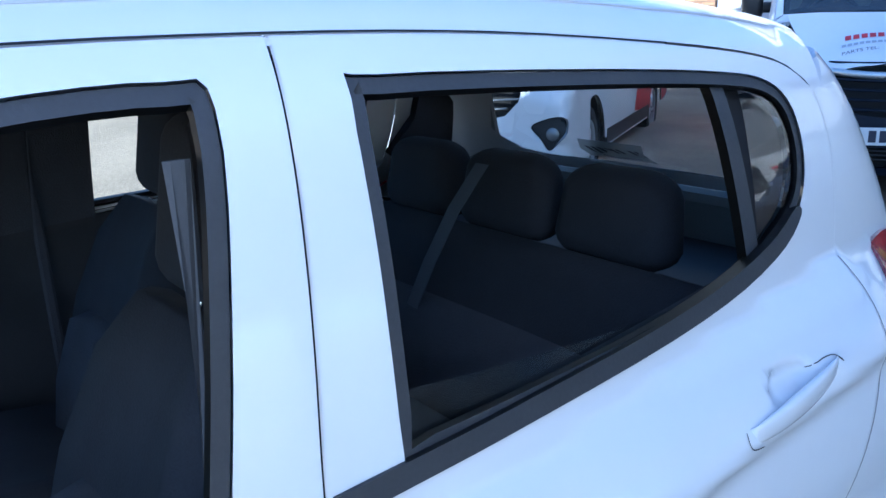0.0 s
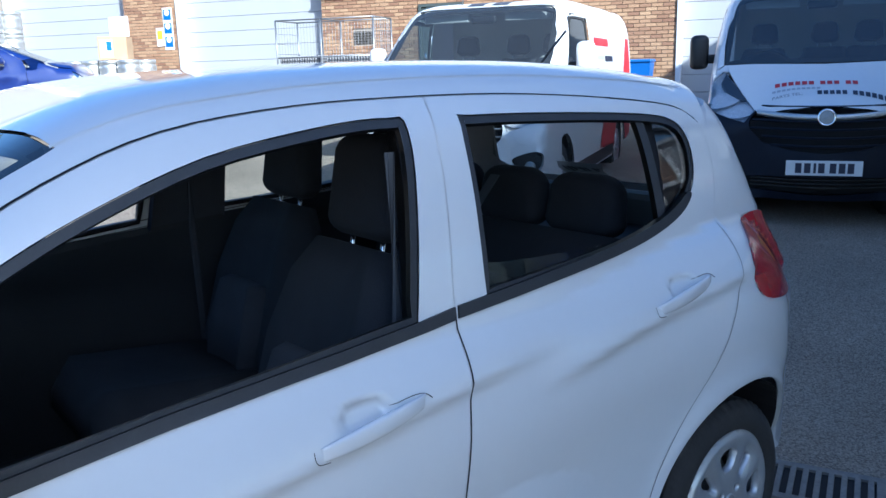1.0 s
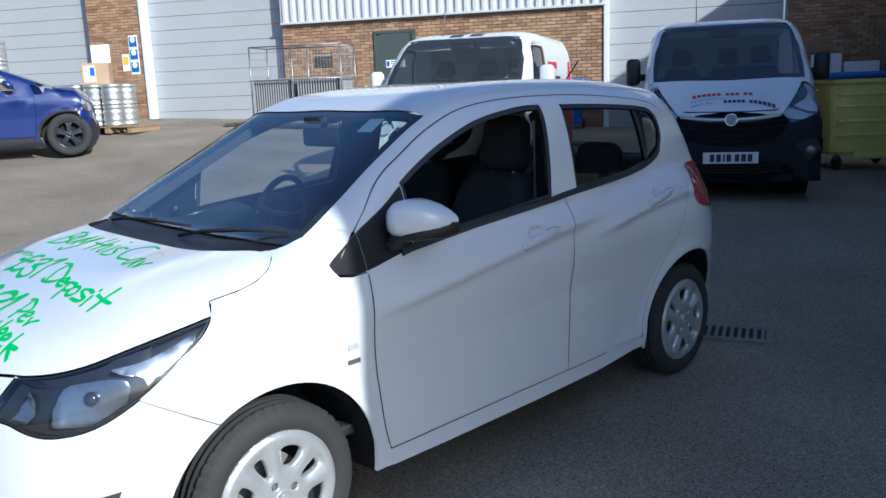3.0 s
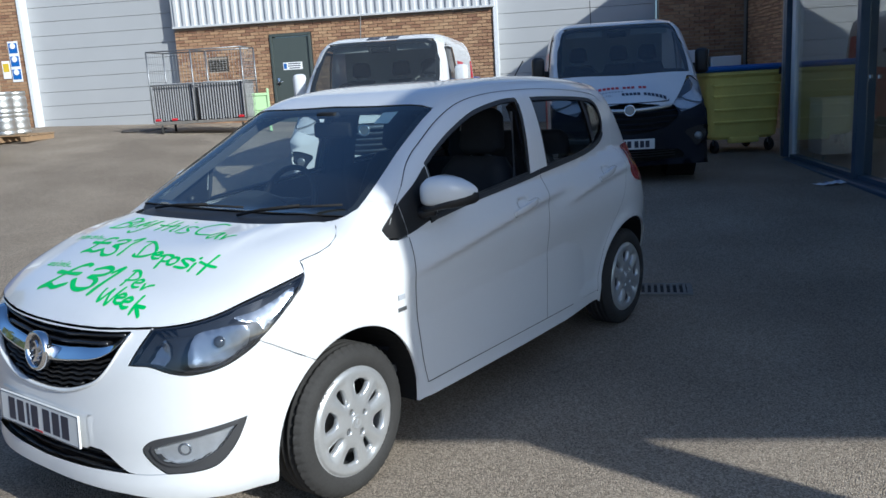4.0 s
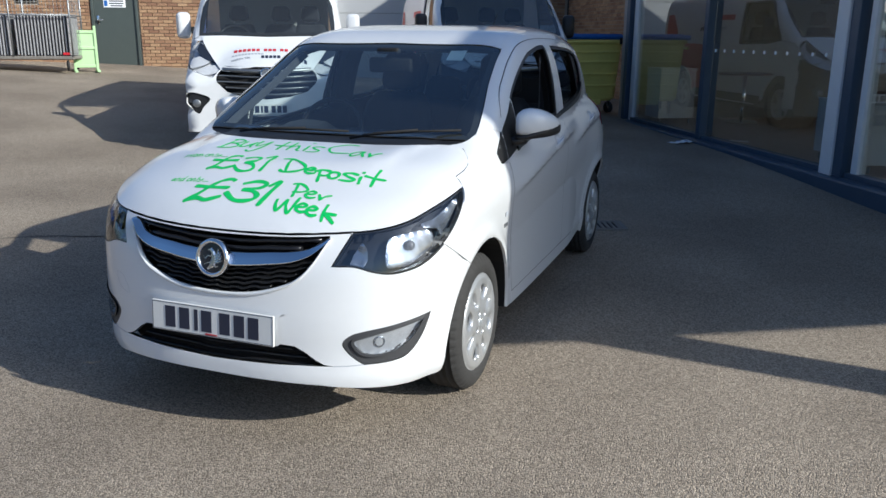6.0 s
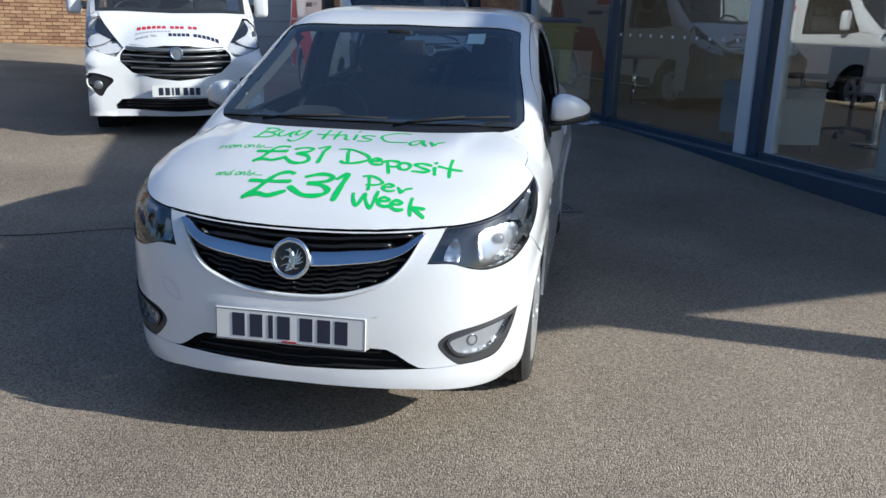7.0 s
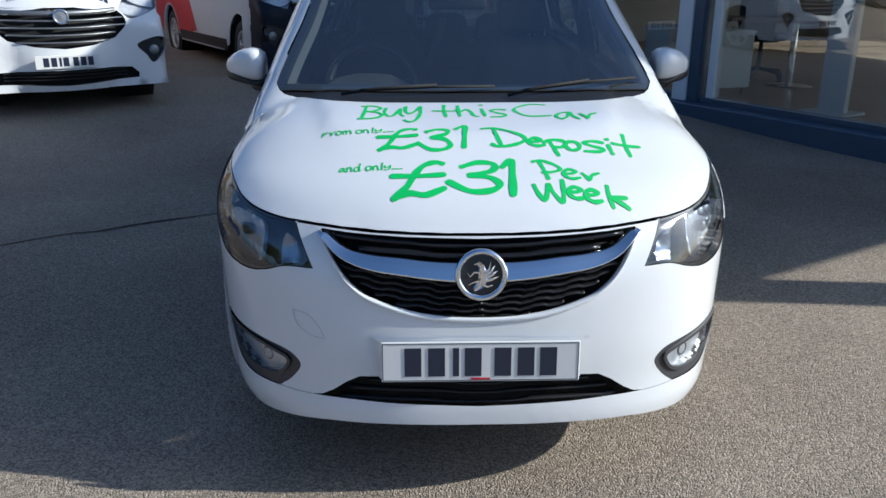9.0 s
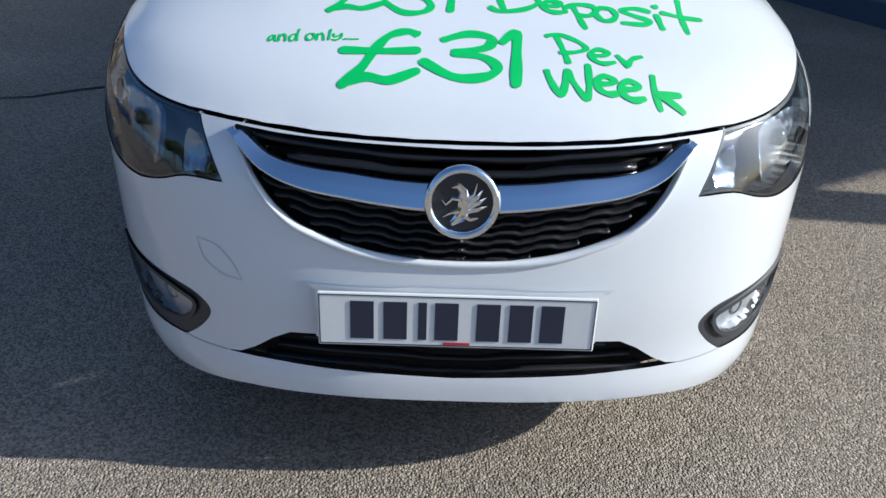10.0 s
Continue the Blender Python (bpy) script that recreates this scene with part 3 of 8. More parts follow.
def car_detail(y, z):
    """Swage line through the handles, hollow lower doors, lips round the wheel arches."""
    out = 0.0
    for line, w in ((CREASE_FRONT, smooth01(y, -0.95, -0.5) * (1 - smooth01(y, 0.2, 0.62))), (CREASE_REAR, smooth01(y, 0.38, 0.65) * (1 - smooth01(y, 1.2, 1.4)))):
        d = z - line(y)
        out += w * 0.0155 * (math.exp(-(d / 0.075) ** 2) if d > 0 else math.exp(-(d / 0.021) ** 2))
    for yc, zc in ((0.015, 0.902), (0.935, 0.947)):
        r = math.hypot((y - yc) / 0.062, (z - zc) / 0.032)
        if r < 1.2:
            out -= 0.017 * (1 - smooth01(r, 0.5, 1.05))
    out += 0.016 * smooth01(y, 0.75, 1.2) * math.exp(-((z - 0.68) / 0.24) ** 2)
    hollow = smooth01(y, -0.75, -0.3) * (1 - smooth01(y, 0.35, 0.85))
    zc = 0.47 + 0.12 * y
    out -= hollow * 0.02 * math.exp(-((z - zc) / 0.11) ** 2)
    out += 0.012 * smooth01(z, 0.38, 0.3) * smooth01(y, -0.9, -0.7) * (1 - smooth01(y, 0.75, 0.95)) if z < 0.38 else 0.0
    for yc in (FRONT_AXLE, REAR_AXLE):
        r = math.hypot(y - yc, z - HUB)
        if r < 0.5:
            out += 0.014 * math.exp(-((r - 0.37) / 0.04) ** 2)
    return out


car_shell = Shell(CAR_NOSE, CAR_TAIL, CAR_WIDE, CAR_DECK, CAR_CABIN, CAR_CABW, -1.25, 1.0, detail=car_detail)
PIN = car_shell.pin


def bonnet_ridge(x, y):
    """The two soft folds that run up the bonnet."""
    if not -1.85 < y < -1.05:
        return 0.0
    d = x - (0.34 + 0.15 * (y + 1.8) / 0.75)
    return 0.0085 * smooth01(y, -1.8, -1.4) * math.exp(-(d / (0.04 if d > 0 else 0.12)) ** 2)


car_shell.ridge = bonnet_ridge


def arc(points):
    """Front drawing: degrees round the nose to metres of arc."""
    return [(radians(p[0]) * PIN, *p[1:]) for p in points]


car = thing("hatchback_car", "white five-door hatchback with green writing on its bonnet, parked", "car")

# outlines in side view (y, z)
BELT_FRONT = [(-0.66, 0.942), (-0.62, 0.95), (-0.3, 0.982), (0.0, 1.003), (0.172, 1.017)]
F_WINDOW = curve_through([(-0.6, 0.957, 1), (-0.6, 1.158, 1), (-0.5, 1.213), (-0.36, 1.277), (-0.168, 1.34), (0.05, 1.373), (0.195, 1.38), (0.226, 1.36), (0.198, 1.19), (0.165, 1.022, 1), (-0.1, 0.998), (-0.35, 0.978)], 4)
R_WINDOW = curve_through([(0.342, 1.038, 1), (0.35, 1.2), (0.362, 1.36), (0.395, 1.375), (0.7, 1.364), (0.97, 1.346), (1.09, 1.326), (1.14, 1.285), (1.146, 1.21), (1.11, 1.148), (1.02, 1.105), (0.9, 1.076), (0.73, 1.056), (0.5, 1.045)], 4)
SAIL = curve_through([(-0.955, 0.945), (-0.932, 0.918), (-0.87, 0.905), (-0.8, 0.909), (-0.7, 0.93), (-0.604, 0.952, 1), (-0.604, 1.15, 1), (-0.7, 1.088), (-0.83, 1.022)], 4)
DOOR_TOP = [(-0.96, 0.93), (-0.88, 0.99), (-0.83, 1.035), (-0.775, 1.085), (-0.705, 1.152), (-0.635, 1.2), (-0.565, 1.238), (-0.4, 1.324), (-0.22, 1.385), (0.02, 1.413), (0.298, 1.419), (0.564, 1.413), (0.867, 1.392), (1.1, 1.366), (1.2, 1.335), (1.26, 1.28)]
dt = curve_through(DOOR_TOP, 4, closed=False)


def door_top_z(y):
    return float(np.interp(y, [p[0] for p in dt], [p[1] for p in dt]))


def arch_points(yc, ry, rz, a0, a1, n=22):
    return [(yc + ry * math.cos(radians(a0 + (a1 - a0) * k / n)), HUB + rz * math.sin(radians(a0 + (a1 - a0) * k / n))) for k in range(n + 1)]


BON_REAR = [(0.7, -1.335), (0.702, -1.25), (0.694, -1.18), (0.672, -1.125), (0.64, -1.088), (0.602, -1.07)]

# nose: bumper skin with its openings
GRILLE = arc(both([(0, 0.742), (18, 0.746), (30, 0.752), (36.2, 0.758)] + curve_through([(36.6, 0.748), (34.2, 0.72), (30.8, 0.665), (27.5, 0.622), (23, 0.588), (13, 0.552), (0, 0.541)], 4, closed=False)))
INTAKE = arc(both([(0, 0.376), (20, 0.379), (25.5, 0.375), (28.2, 0.356), (31, 0.328), (33.2, 0.312), (35.6, 0.307), (27, 0.306), (20, 0.302), (0, 0.295)]))
LIGHT_L = curve_through(arc([(35.9, 0.66, 1), (38.9, 0.715), (42.3, 0.769, 1), (50, 0.78), (57, 0.798), (65.5, 0.83), (74, 0.856), (82.2, 0.876, 1), (79.2, 0.836), (73.4, 0.778), (66.4, 0.708), (58.5, 0.65), (51, 0.631), (46, 0.64), (41.5, 0.659)]), 4)
FOG_L = curve_through(arc([(37.9, 0.384), (38.9, 0.41), (42, 0.429), (50.5, 0.447), (61.5, 0.468, 1), (58.5, 0.39), (54.5, 0.332), (50, 0.315), (42.9, 0.312, 1), (40, 0.344)]), 4)


def off_nose(poly):
    return [car_shell.spot("front", u, v) for u, v in poly]


LIGHT_3D = off_nose(LIGHT_L)

top_f = [p for p in dt if -0.82 <= p[0] <= 0.27] + [(0.297, 1.419)]
top_r = [(0.3, 1.419)] + [p for p in dt if 0.33 <= p[0] <= 1.235]
B_LINE = curve_through([(0.298, 1.419), (0.275, 1.2), (0.256, 1.03), (0.247, 0.88), (0.234, 0.7), (0.227, 0.52), (0.212, 0.292)], 4, closed=False)
F_EDGE = curve_through([(-0.812, 0.896), (-0.822, 0.75), (-0.816, 0.62), (-0.803, 0.5), (-0.788, 0.38), (-0.768, 0.292)], 4, closed=False)
R_EDGE = curve_through([(1.235, 1.31), (1.25, 1.2), (1.22, 1.05), (1.15, 0.88), (1.05, 0.735), (0.93, 0.61), (0.85, 0.5), (0.8, 0.38), (0.785, 0.295)], 4, closed=False)
SILL_F = [(-0.768, 0.292), (-0.3, 0.292), (0.212, 0.292)]
SILL_R = [(0.212, 0.292), (0.5, 0.292), (0.785, 0.295)]

front_door_outline = [(-0.815, 0.9), (-0.828, 1.034)] + top_f[1:] + B_LINE + SILL_F[::-1][1:] + F_EDGE[::-1][1:-1]
rear_door_outline = B_LINE[::-1][:-1] + top_r + R_EDGE + SILL_R[::-1][1:-1]
rear_arch = arch_points(REAR_AXLE, 0.372, 0.362, -6, 190, 30)
WING_LINE = ((0.706, -1.335), (0.714, -1.25), (0.716, -1.16), (0.716, -1.1), (0.715, -1.04), (0.715, -0.99))
wing_top = [(y, car_shell.spot("top", x, y).z) for x, y in (WING_LINE)]
light_back = [(q.y, q.z) for q in LIGHT_3D[29:40]]
front_arch = arch_points(FRONT_AXLE, 0.362, 0.352, -8, 192, 34)
wing_outline = [(-0.765, 0.232), (-0.8, 0.232)] + [p for p in front_arch if p[0] > FRONT_AXLE - 0.19] + [(LIGHT_3D[40].y, LIGHT_3D[40].z - 0.004)] + light_back[::-1] + wing_top + [(-0.95, 0.945), (-0.944, 0.932), (-0.922, 0.907), (-0.87, 0.897), (-0.815, 0.9)] + F_EDGE[1:]
sill_outline = [(-0.762, 0.228), (-0.766, 0.288)] + SILL_F[1:] + SILL_R[1:] + [(0.8, 0.285), (0.812, 0.24), (0.4, 0.226), (0.0, 0.222), (-0.5, 0.224)]
quarter_outline = [(1.24, 1.315), (1.3, 1.27), (1.36, 1.2), (1.38, 1.1), (1.4, 0.82), (1.44, 0.75), (1.55, 0.6), (1.6, 0.45), (1.6, 0.3), (1.572, 0.25)] + rear_arch[1:] + R_EDGE[::-1][2:]

for side, sn in (("side", 1), ("right", -1)):
    door = car_shell.panel("front_door", side, front_door_outline, M["white"], car, holes=[inset(F_WINDOW, -0.004), inset(SAIL, -0.003)], step=0.014, gap=0.0024, lip=0.006)
    car_shell.panel("window_seal", side, inset(F_WINDOW, -0.003), M["seal"], door, holes=[inset(F_WINDOW, 0.013)], step=0.03, depth=0.004, gap=0)
    car_shell.panel("sail_panel", side, SAIL, M["black"], door, step=0.04, depth=0.001, gap=0)
    belt = [(y, z - 0.016) for y, z in BELT_FRONT] + [(0.25, 1.009), (0.254, 1.033)] + [(y, z + 0.006) for y, z in BELT_FRONT[::-1]]
    car_shell.panel("belt_trim", side, belt, M["seal"], door, step=0.04, depth=-0.006, gap=0, lip=0.012)
    rdoor = car_shell.panel("rear_door", side, rear_door_outline, M["white"], car, holes=[inset(R_WINDOW, -0.004)], step=0.014, gap=0.0024, lip=0.006)
    car_shell.panel("window_seal", side, inset(R_WINDOW, -0.003), M["seal"], rdoor, holes=[inset(R_WINDOW, 0.012)], step=0.03, depth=0.004, gap=0)
    # the glass nearest the walk is wound down, with its top edge left standing
    wound = [(0.346, 1.032), (0.35, 1.098), (0.5, 1.086), (0.65, 1.077), (0.8, 1.073), (0.9, 1.078), (0.73, 1.05), (0.5, 1.038)]
    car_shell.panel("window_pane", side, wound if sn > 0 else inset(R_WINDOW, 0.006), M["pane"], rdoor, step=0.05, depth=0.016, gap=0, lip=0).visible_shadow = False
    car_shell.panel("quarter_light_bar", side, [(0.965, 1.085), (1.0, 1.095), (0.978, 1.35), (0.945, 1.352)], M["seal"], rdoor, step=0.05, depth=0.012, gap=0)
    qt = [p for p in inset(R_WINDOW, 0.004) if p[0] > 0.99]
    car_shell.panel("quarter_trim", side, qt, M["gap"], rdoor, step=0.05, depth=0.03, gap=0, lip=0)
    car_shell.panel("quarter_pane", side, qt, M["lens"], rdoor, step=0.05, depth=0.009, gap=0, lip=0)
    rb = [(0.259, 1.0105, 1), (0.5, 1.028), (0.75, 1.045), (0.92, 1.066), (1.045, 1.098), (1.105, 1.135), (1.09, 1.148), (1.02, 1.118), (0.9, 1.089), (0.73, 1.068), (0.5, 1.052), (0.263, 1.034, 1)]
    car_shell.panel("belt_trim", side, curve_through(rb, 3), M["seal"], rdoor, step=0.04, depth=-0.006, gap=0, lip=0.012)
    wing = car_shell.panel("front_wing", side, wing_outline, M["white"], car, step=0.03)
    cap = [(x + 0.012, y) for x, y in WING_LINE] + [(0.75, -0.965), (0.75, -0.93), (0.735, -0.88), (0.712, -0.822), (0.685, -0.828), (0.638, -0.836), (0.651, -0.915), (0.659, -0.985), (0.64, -1.034), (0.62, -1.058)] + BON_REAR[::-1]
    car_shell.panel("wing_top", "top", [(sn * x, y) for x, y in cap], M["white"], wing, step=0.03, depth=0.0014, gap=0.001)
    car_shell.panel("sill", side, sill_outline, M["white"], car, step=0.04)
    car_shell.panel("rear_quarter", side, quarter_outline, M["white"], car, step=0.03)
    car_shell.panel("pillar_backing", side, [(0.238, 0.985), (0.33, 1.0), (0.352, 1.41), (0.236, 1.408)], M["gap"], car, step=0.06, depth=0.014, gap=0, lip=0)
    # shut lines between the panels
    for line, w, h in ((B_LINE[8:], 0.0016, 0.0), (F_EDGE, 0.0018, 0.0), (R_EDGE[8:], 0.0009, 0.0), (SILL_F + SILL_R[1:-1], 0.0, 0.0016)):
        seam = [(y - w, z + h) for y, z in line] + [(y + w, z - h) for y, z in line[::-1]]
        car_shell.panel("shut_line", side, seam, M["gap"], car, step=0.03, depth=-0.0011, gap=0, lip=0)
    joint = [(LIGHT_3D[40].y, LIGHT_3D[40].z - 0.004), [p for p in front_arch if p[0] > FRONT_AXLE - 0.19][-1]]
    car_shell.panel("shut_line", side, [(y, z + 0.0013) for y, z in joint] + [(y, z - 0.0013) for y, z in joint[::-1]], M["grey_plastic"], car, step=0.02, depth=-0.0016, gap=0, lip=0)
    # dark shell under the panels, with the wheel openings left free
    inner = [(-1.45, 0.62), (-1.3, 0.86), (-0.98, 0.9), (-0.8, 0.88), (0.2, 0.975), (0.6, 0.98), (1.05, 0.97), (1.3, 0.93), (1.52, 0.75), (1.58, 0.4)] + rear_arch + [(0.7, 0.25), (-0.7, 0.25)] + front_arch
    car_shell.panel("inner_shell", side, inner, M["gap"], car, step=0.05, depth=0.02, gap=0, lip=0)
    for y0, arch in ((FRONT_AXLE, front_arch), (REAR_AXLE, rear_arch)):
        bm = bmesh.new()
        rows = []
        for y, z in arch_points(y0, 0.36, 0.35, -8, 188, 26):
            xo = car_shell.spot("side", y, max(z, 0.2)).x - 0.012
            rows.append([bm.verts.new((sn * x, y, z)) for x in (xo, 0.45)])
        for u, v in zip(rows, rows[1:]):
            bm.faces.new((u[0], u[1], v[1], v[0]))
        bm.faces.new([r[1] for r in rows])
        part("wheel_arch_liner", bm, M["gap"], car)
    # door handles: a cupped recess plate and a bow
    for y0, y1, z0, z1, dd in ((-0.085, 0.14, 0.868, 0.9, door), (0.82, 1.045, 0.915, 0.95, rdoor)):
        bm = bmesh.new()
        rows = []
        lerp_x = [car_shell.spot("side", y, z).x for y, z in ((y0 - 0.01, z0), (y1 + 0.01, z1))]
        for k in range(25):
            t = k / 24
            y, z = y0 + (y1 - y0) * t, z0 + (z1 - z0) * t
            px = lerp_x[0] + (lerp_x[1] - lerp_x[0]) * t
            bow = math.sin(math.pi * t) ** 0.5
            hh = 0.005 + 0.0135 * math.sin(math.pi * min(1.0, 0.05 + 0.9 * t)) ** 0.4
            off = 0.011 * bow
            ring = []
            for n in range(12):
                c, q = math.cos(n * math.tau / 12), math.sin(n * math.tau / 12)
                ring.append(bm.verts.new((sn * (px - 0.004 + off + 0.007 * bow * math.copysign(abs(c) ** 0.7, c)), y, z + hh * math.copysign(abs(q) ** 0.8, q))))
            rows.append(ring)
        for u, v in zip(rows, rows[1:]):
            for n in range(12):
                bm.faces.new((u[n], u[(n + 1) % 12], v[(n + 1) % 12], v[n]))
        bm.faces.new(rows[0])
        bm.faces.new(rows[-1])
        bmesh.ops.recalc_face_normals(bm, faces=bm.faces[:])
        handle = part("door_handle", bm, M["white"], dd, "", True)
        # thin seam round the lock end of the grip
        ym, zm, slope = (y0 + y1) / 2, (z0 + z1) / 2, (z1 - z0) / (y1 - y0)
        seam = [(ym + d, zm + slope * d + e) for d, e in ((0.04, 0.0195), (0.08, 0.0185), (0.108, 0.0125), (0.122, 0.001), (0.1212, -0.001), (0.1074, 0.0115), (0.08, 0.0172), (0.04, 0.0183))]
        car_shell.panel("handle_seam", side, curve_through(seam, 3), M["gap"], handle, step=0.03, depth=-0.0012, gap=0, lip=0)
        seam = [(ym + d, zm + slope * d + e) for d, e in ((-0.123, 0.01), (-0.122, -0.004), (-0.115, -0.013), (-0.095, -0.018), (-0.095, -0.0168), (-0.1142, -0.0118), (-0.1208, -0.0035), (-0.1218, 0.01))]
        car_shell.panel("handle_seam", side, curve_through(seam, 3), M["gap"], handle, step=0.03, depth=-0.0012, gap=0, lip=0)
    # door mirror: white cap, dark base and glass
    mr = new("door_mirror")
    mr.parent, mr.empty_display_size = car, 0.05

    def pod(steps, x0, x1, wide):
        """A mirror housing: rounded sections (front y, back y, low z, high z) from the door outwards."""
        bm = bmesh.new()
        rows = []
        for t, k, yf, yb, zl, zh in steps:
            x, ym, zm, hy, hz = x0 + (x1 - x0) * t, (yf + yb) / 2, (zl + zh) / 2, (yb - yf) / 2 * k, (zh - zl) / 2 * k
            row = []
            for n in range(24):
                c, s_ = math.cos(n * math.tau / 24), math.sin(n * math.tau / 24)
                e = 0.35 if c > 0 else 0.75
                row.append(bm.verts.new((sn * x, ym + hy * math.copysign(abs(c) ** e, c), zm + hz * math.copysign(abs(s_) ** wide, s_))))
            rows.append(row)
        for u, v in zip(rows, rows[1:]):
            for n in range(24):
                bm.faces.new((u[n], u[(n + 1) % 24], v[(n + 1) % 24], v[n]))
        bm.faces.new(rows[0])
        bm.faces.new(rows[-1])
        bmesh.ops.recalc_face_normals(bm, faces=bm.faces[:])
        return bm
    cap_steps = [(0.0, 0.86, -0.722, -0.606, 1.0, 1.09), (0.03, 0.96, -0.732, -0.604, 0.998, 1.104), (0.15, 1, -0.735, -0.6, 0.996, 1.116), (0.3, 1, -0.728, -0.594, 0.996, 1.12), (0.5, 1, -0.712, -0.584, 1.0, 1.114), (0.68, 1, -0.69, -0.573, 1.008, 1.102), (0.82, 0.96, -0.665, -0.562, 1.014, 1.088), (0.92, 0.86, -0.638, -0.553, 1.02, 1.075), (0.98, 0.66, -0.615, -0.548, 1.026, 1.066), (1.0, 0.3, -0.59, -0.55, 1.03, 1.058)]
    part("mirror_cap", pod(cap_steps, 0.752, 0.92, 0.62), M["white"], mr, "white painted mirror cap", True)
    base_steps = [(t, k * 0.97, yf + 0.004, yb + 0.004, 0.974 + 0.022 * t, zl + 0.012 + 0.02 * smooth01(t, 0.35, 0.6)) for t, k, yf, yb, zl, zh in cap_steps]
    part("mirror_base", pod(base_steps, 0.748, 0.922, 0.75), M["black"], mr, "", True)
    bm = box_bm(0, 0, 0, 0.1, 0.008, 0.07, 0.003)
    part("mirror_glass", bm, M["chrome"], mr, "", False, Matrix.Translation((sn * 0.825, -0.58, 1.05)) @ Matrix.Rotation(sn * 0.27, 4, "Z"))
    tube = [(sn * 0.715, -0.71, 0.968), (sn * 0.75, -0.7, 0.975), (sn * 0.79, -0.68, 0.985)]
    part("mirror_arm", tube_bm(tube, 0.024, 10), M["black"], mr, "", True)

# bonnet, seen from above
bon_front = [(q.x, q.y) for q in off_nose(arc([(0, 0.752), (8, 0.752), (16, 0.754), (24, 0.757), (32, 0.762), (38, 0.767), (42.5, 0.771)]))]
bon_side = [(q.x, q.y) for q in LIGHT_3D[9:29]]
bon_half = bon_front + bon_side + curve_through(BON_REAR + [(0.545, -1.105), (0.475, -1.182), (0.4, -1.214), (0.2, -1.219), (0.0, -1.221, 1)], 4, closed=False)
bon_half[0] = (0.0, bon_half[0][1])
bonnet = car_shell.panel("bonnet", "top", both(bon_half), M["white"], car, step=0.035, gap=0.002)

# roof with pillars: rows from the door line inwards to the windscreen edge, then to the middle
WS_EDGE = [(0.64, -1.035), (0.66, -0.985), (0.652, -0.915), (0.632, -0.8), (0.602, -0.65), (0.58, -0.48), (0.568, -0.364), (0.53, -0.372), (0.31, -0.392), (0.0, -0.383)]
ws = curve_through(WS_EDGE, 5, closed=False)
ws_len = np.cumsum([0] + [math.dist(a, b) for a, b in zip(ws, ws[1:])])


def ws_at(s):
    return np.array([np.interp(s, ws_len, [p[k] for p in ws]) for k in (0, 1)])


s_corner = ws_len[30]
rows = []
n_a, n_c, n_r = 26, 10, 36
for i in range(n_a + n_c + n_r + 1):
    if i <= n_a:
        t = i / n_a
        yd = -0.838 + (-0.36 + 0.838) * t
        q = ws_at(ws_len[8] + (s_corner - ws_len[8]) * t)
    elif i <= n_a + n_c:
        t = (i - n_a) / n_c
        yd = -0.36 + 0.2 * t
        q = ws_at(s_corner + (ws_len[-1] - s_corner) * t)
    else:
        t = (i - n_a - n_c) / n_r
        yd = -0.16 + (1.255 + 0.16) * t
        q = np.array((0.0, -0.383 + (1.43 + 0.383) * t))
    a = car_shell.spot("side", yd, door_top_z(yd) + 0.0015)
    b = car_shell.spot("top", float(q[0]), float(q[1]))
    row = []
    m = 18
    for j in range(m + 1):
        k = j / m
        g = a.lerp(b, k)
        c = Vector((0, g.y, 0.72))
        row.append(car_shell.hit(c, Vector((g.x, 0, g.z - 0.72)) if abs(g.x) > 1e-5 else Vector((0, 0, 1)), 1.4) if 0 < j < m else (a if j == 0 else b))
    rows.append(row)
P, N, F = [], [], []
for sgn in (1, -1):
    base = len(P)
    m = len(rows[0])
    for row in rows:
        for p in row:
            P.append(Vector((sgn * p.x, p.y, p.z)))
            n = car_shell.normal(p)
            N.append(Vector((sgn * n.x, n.y, n.z)))
    for i in range(len(rows) - 1):
        for j in range(m - 1):
            f = (base + i * m + j, base + (i + 1) * m + j, base + (i + 1) * m + j + 1, base + i * m + j + 1)
            F.append(f if sgn > 0 else f[::-1])
roof_parts = (P, N, F)
roof = child("roof", mesh_of("roof", P, F, M["white"], True, N), car)
part("headlining", box_bm(0, 0.5, 1.385, 0.98, 1.5, 0.02, 0.008), M["lining"], car)
for sn in (1, -1):
    line = curve_through([(0.562, -0.37), (0.558, -0.2), (0.555, -0.05), (0.55, 0.1), (0.548, 0.5), (0.538, 0.9), (0.51, 1.25)], 6, closed=False)
    car_shell.panel("roof_ditch", "top", [(sn * (x - 0.0016), y) for x, y in line] + [(sn * (x + 0.0016), y) for x, y in line[::-1]], M["white"], roof, step=0.05, depth=-0.003, gap=0, lip=0.003)
    # white flange behind the door's top edge, and the shut line on it
    view = "side" if sn > 0 else "right"
    band = [(y, z) for y, z, *_ in curve_through(DOOR_TOP[3:13], 4, closed=False)]
    car_shell.panel("door_flange", view, [(y - 0.007, z + 0.009) for y, z in band] + [(y + 0.007, z - 0.009) for y, z in band[::-1]], M["white"], roof, step=0.03, depth=0.003, gap=0, lip=0)
    car_shell.panel("shut_line", view, [(y - 0.0008, z + 0.0011) for y, z in band] + [(y + 0.0008, z - 0.0011) for y, z in band[::-1]], M["gap"], roof, step=0.03, depth=-0.0006, gap=0, lip=0)
ant = tube_bm([(0, 1.2, 1.44), (0, 1.3, 1.53), (0, 1.36, 1.58)], 0.004, 6)
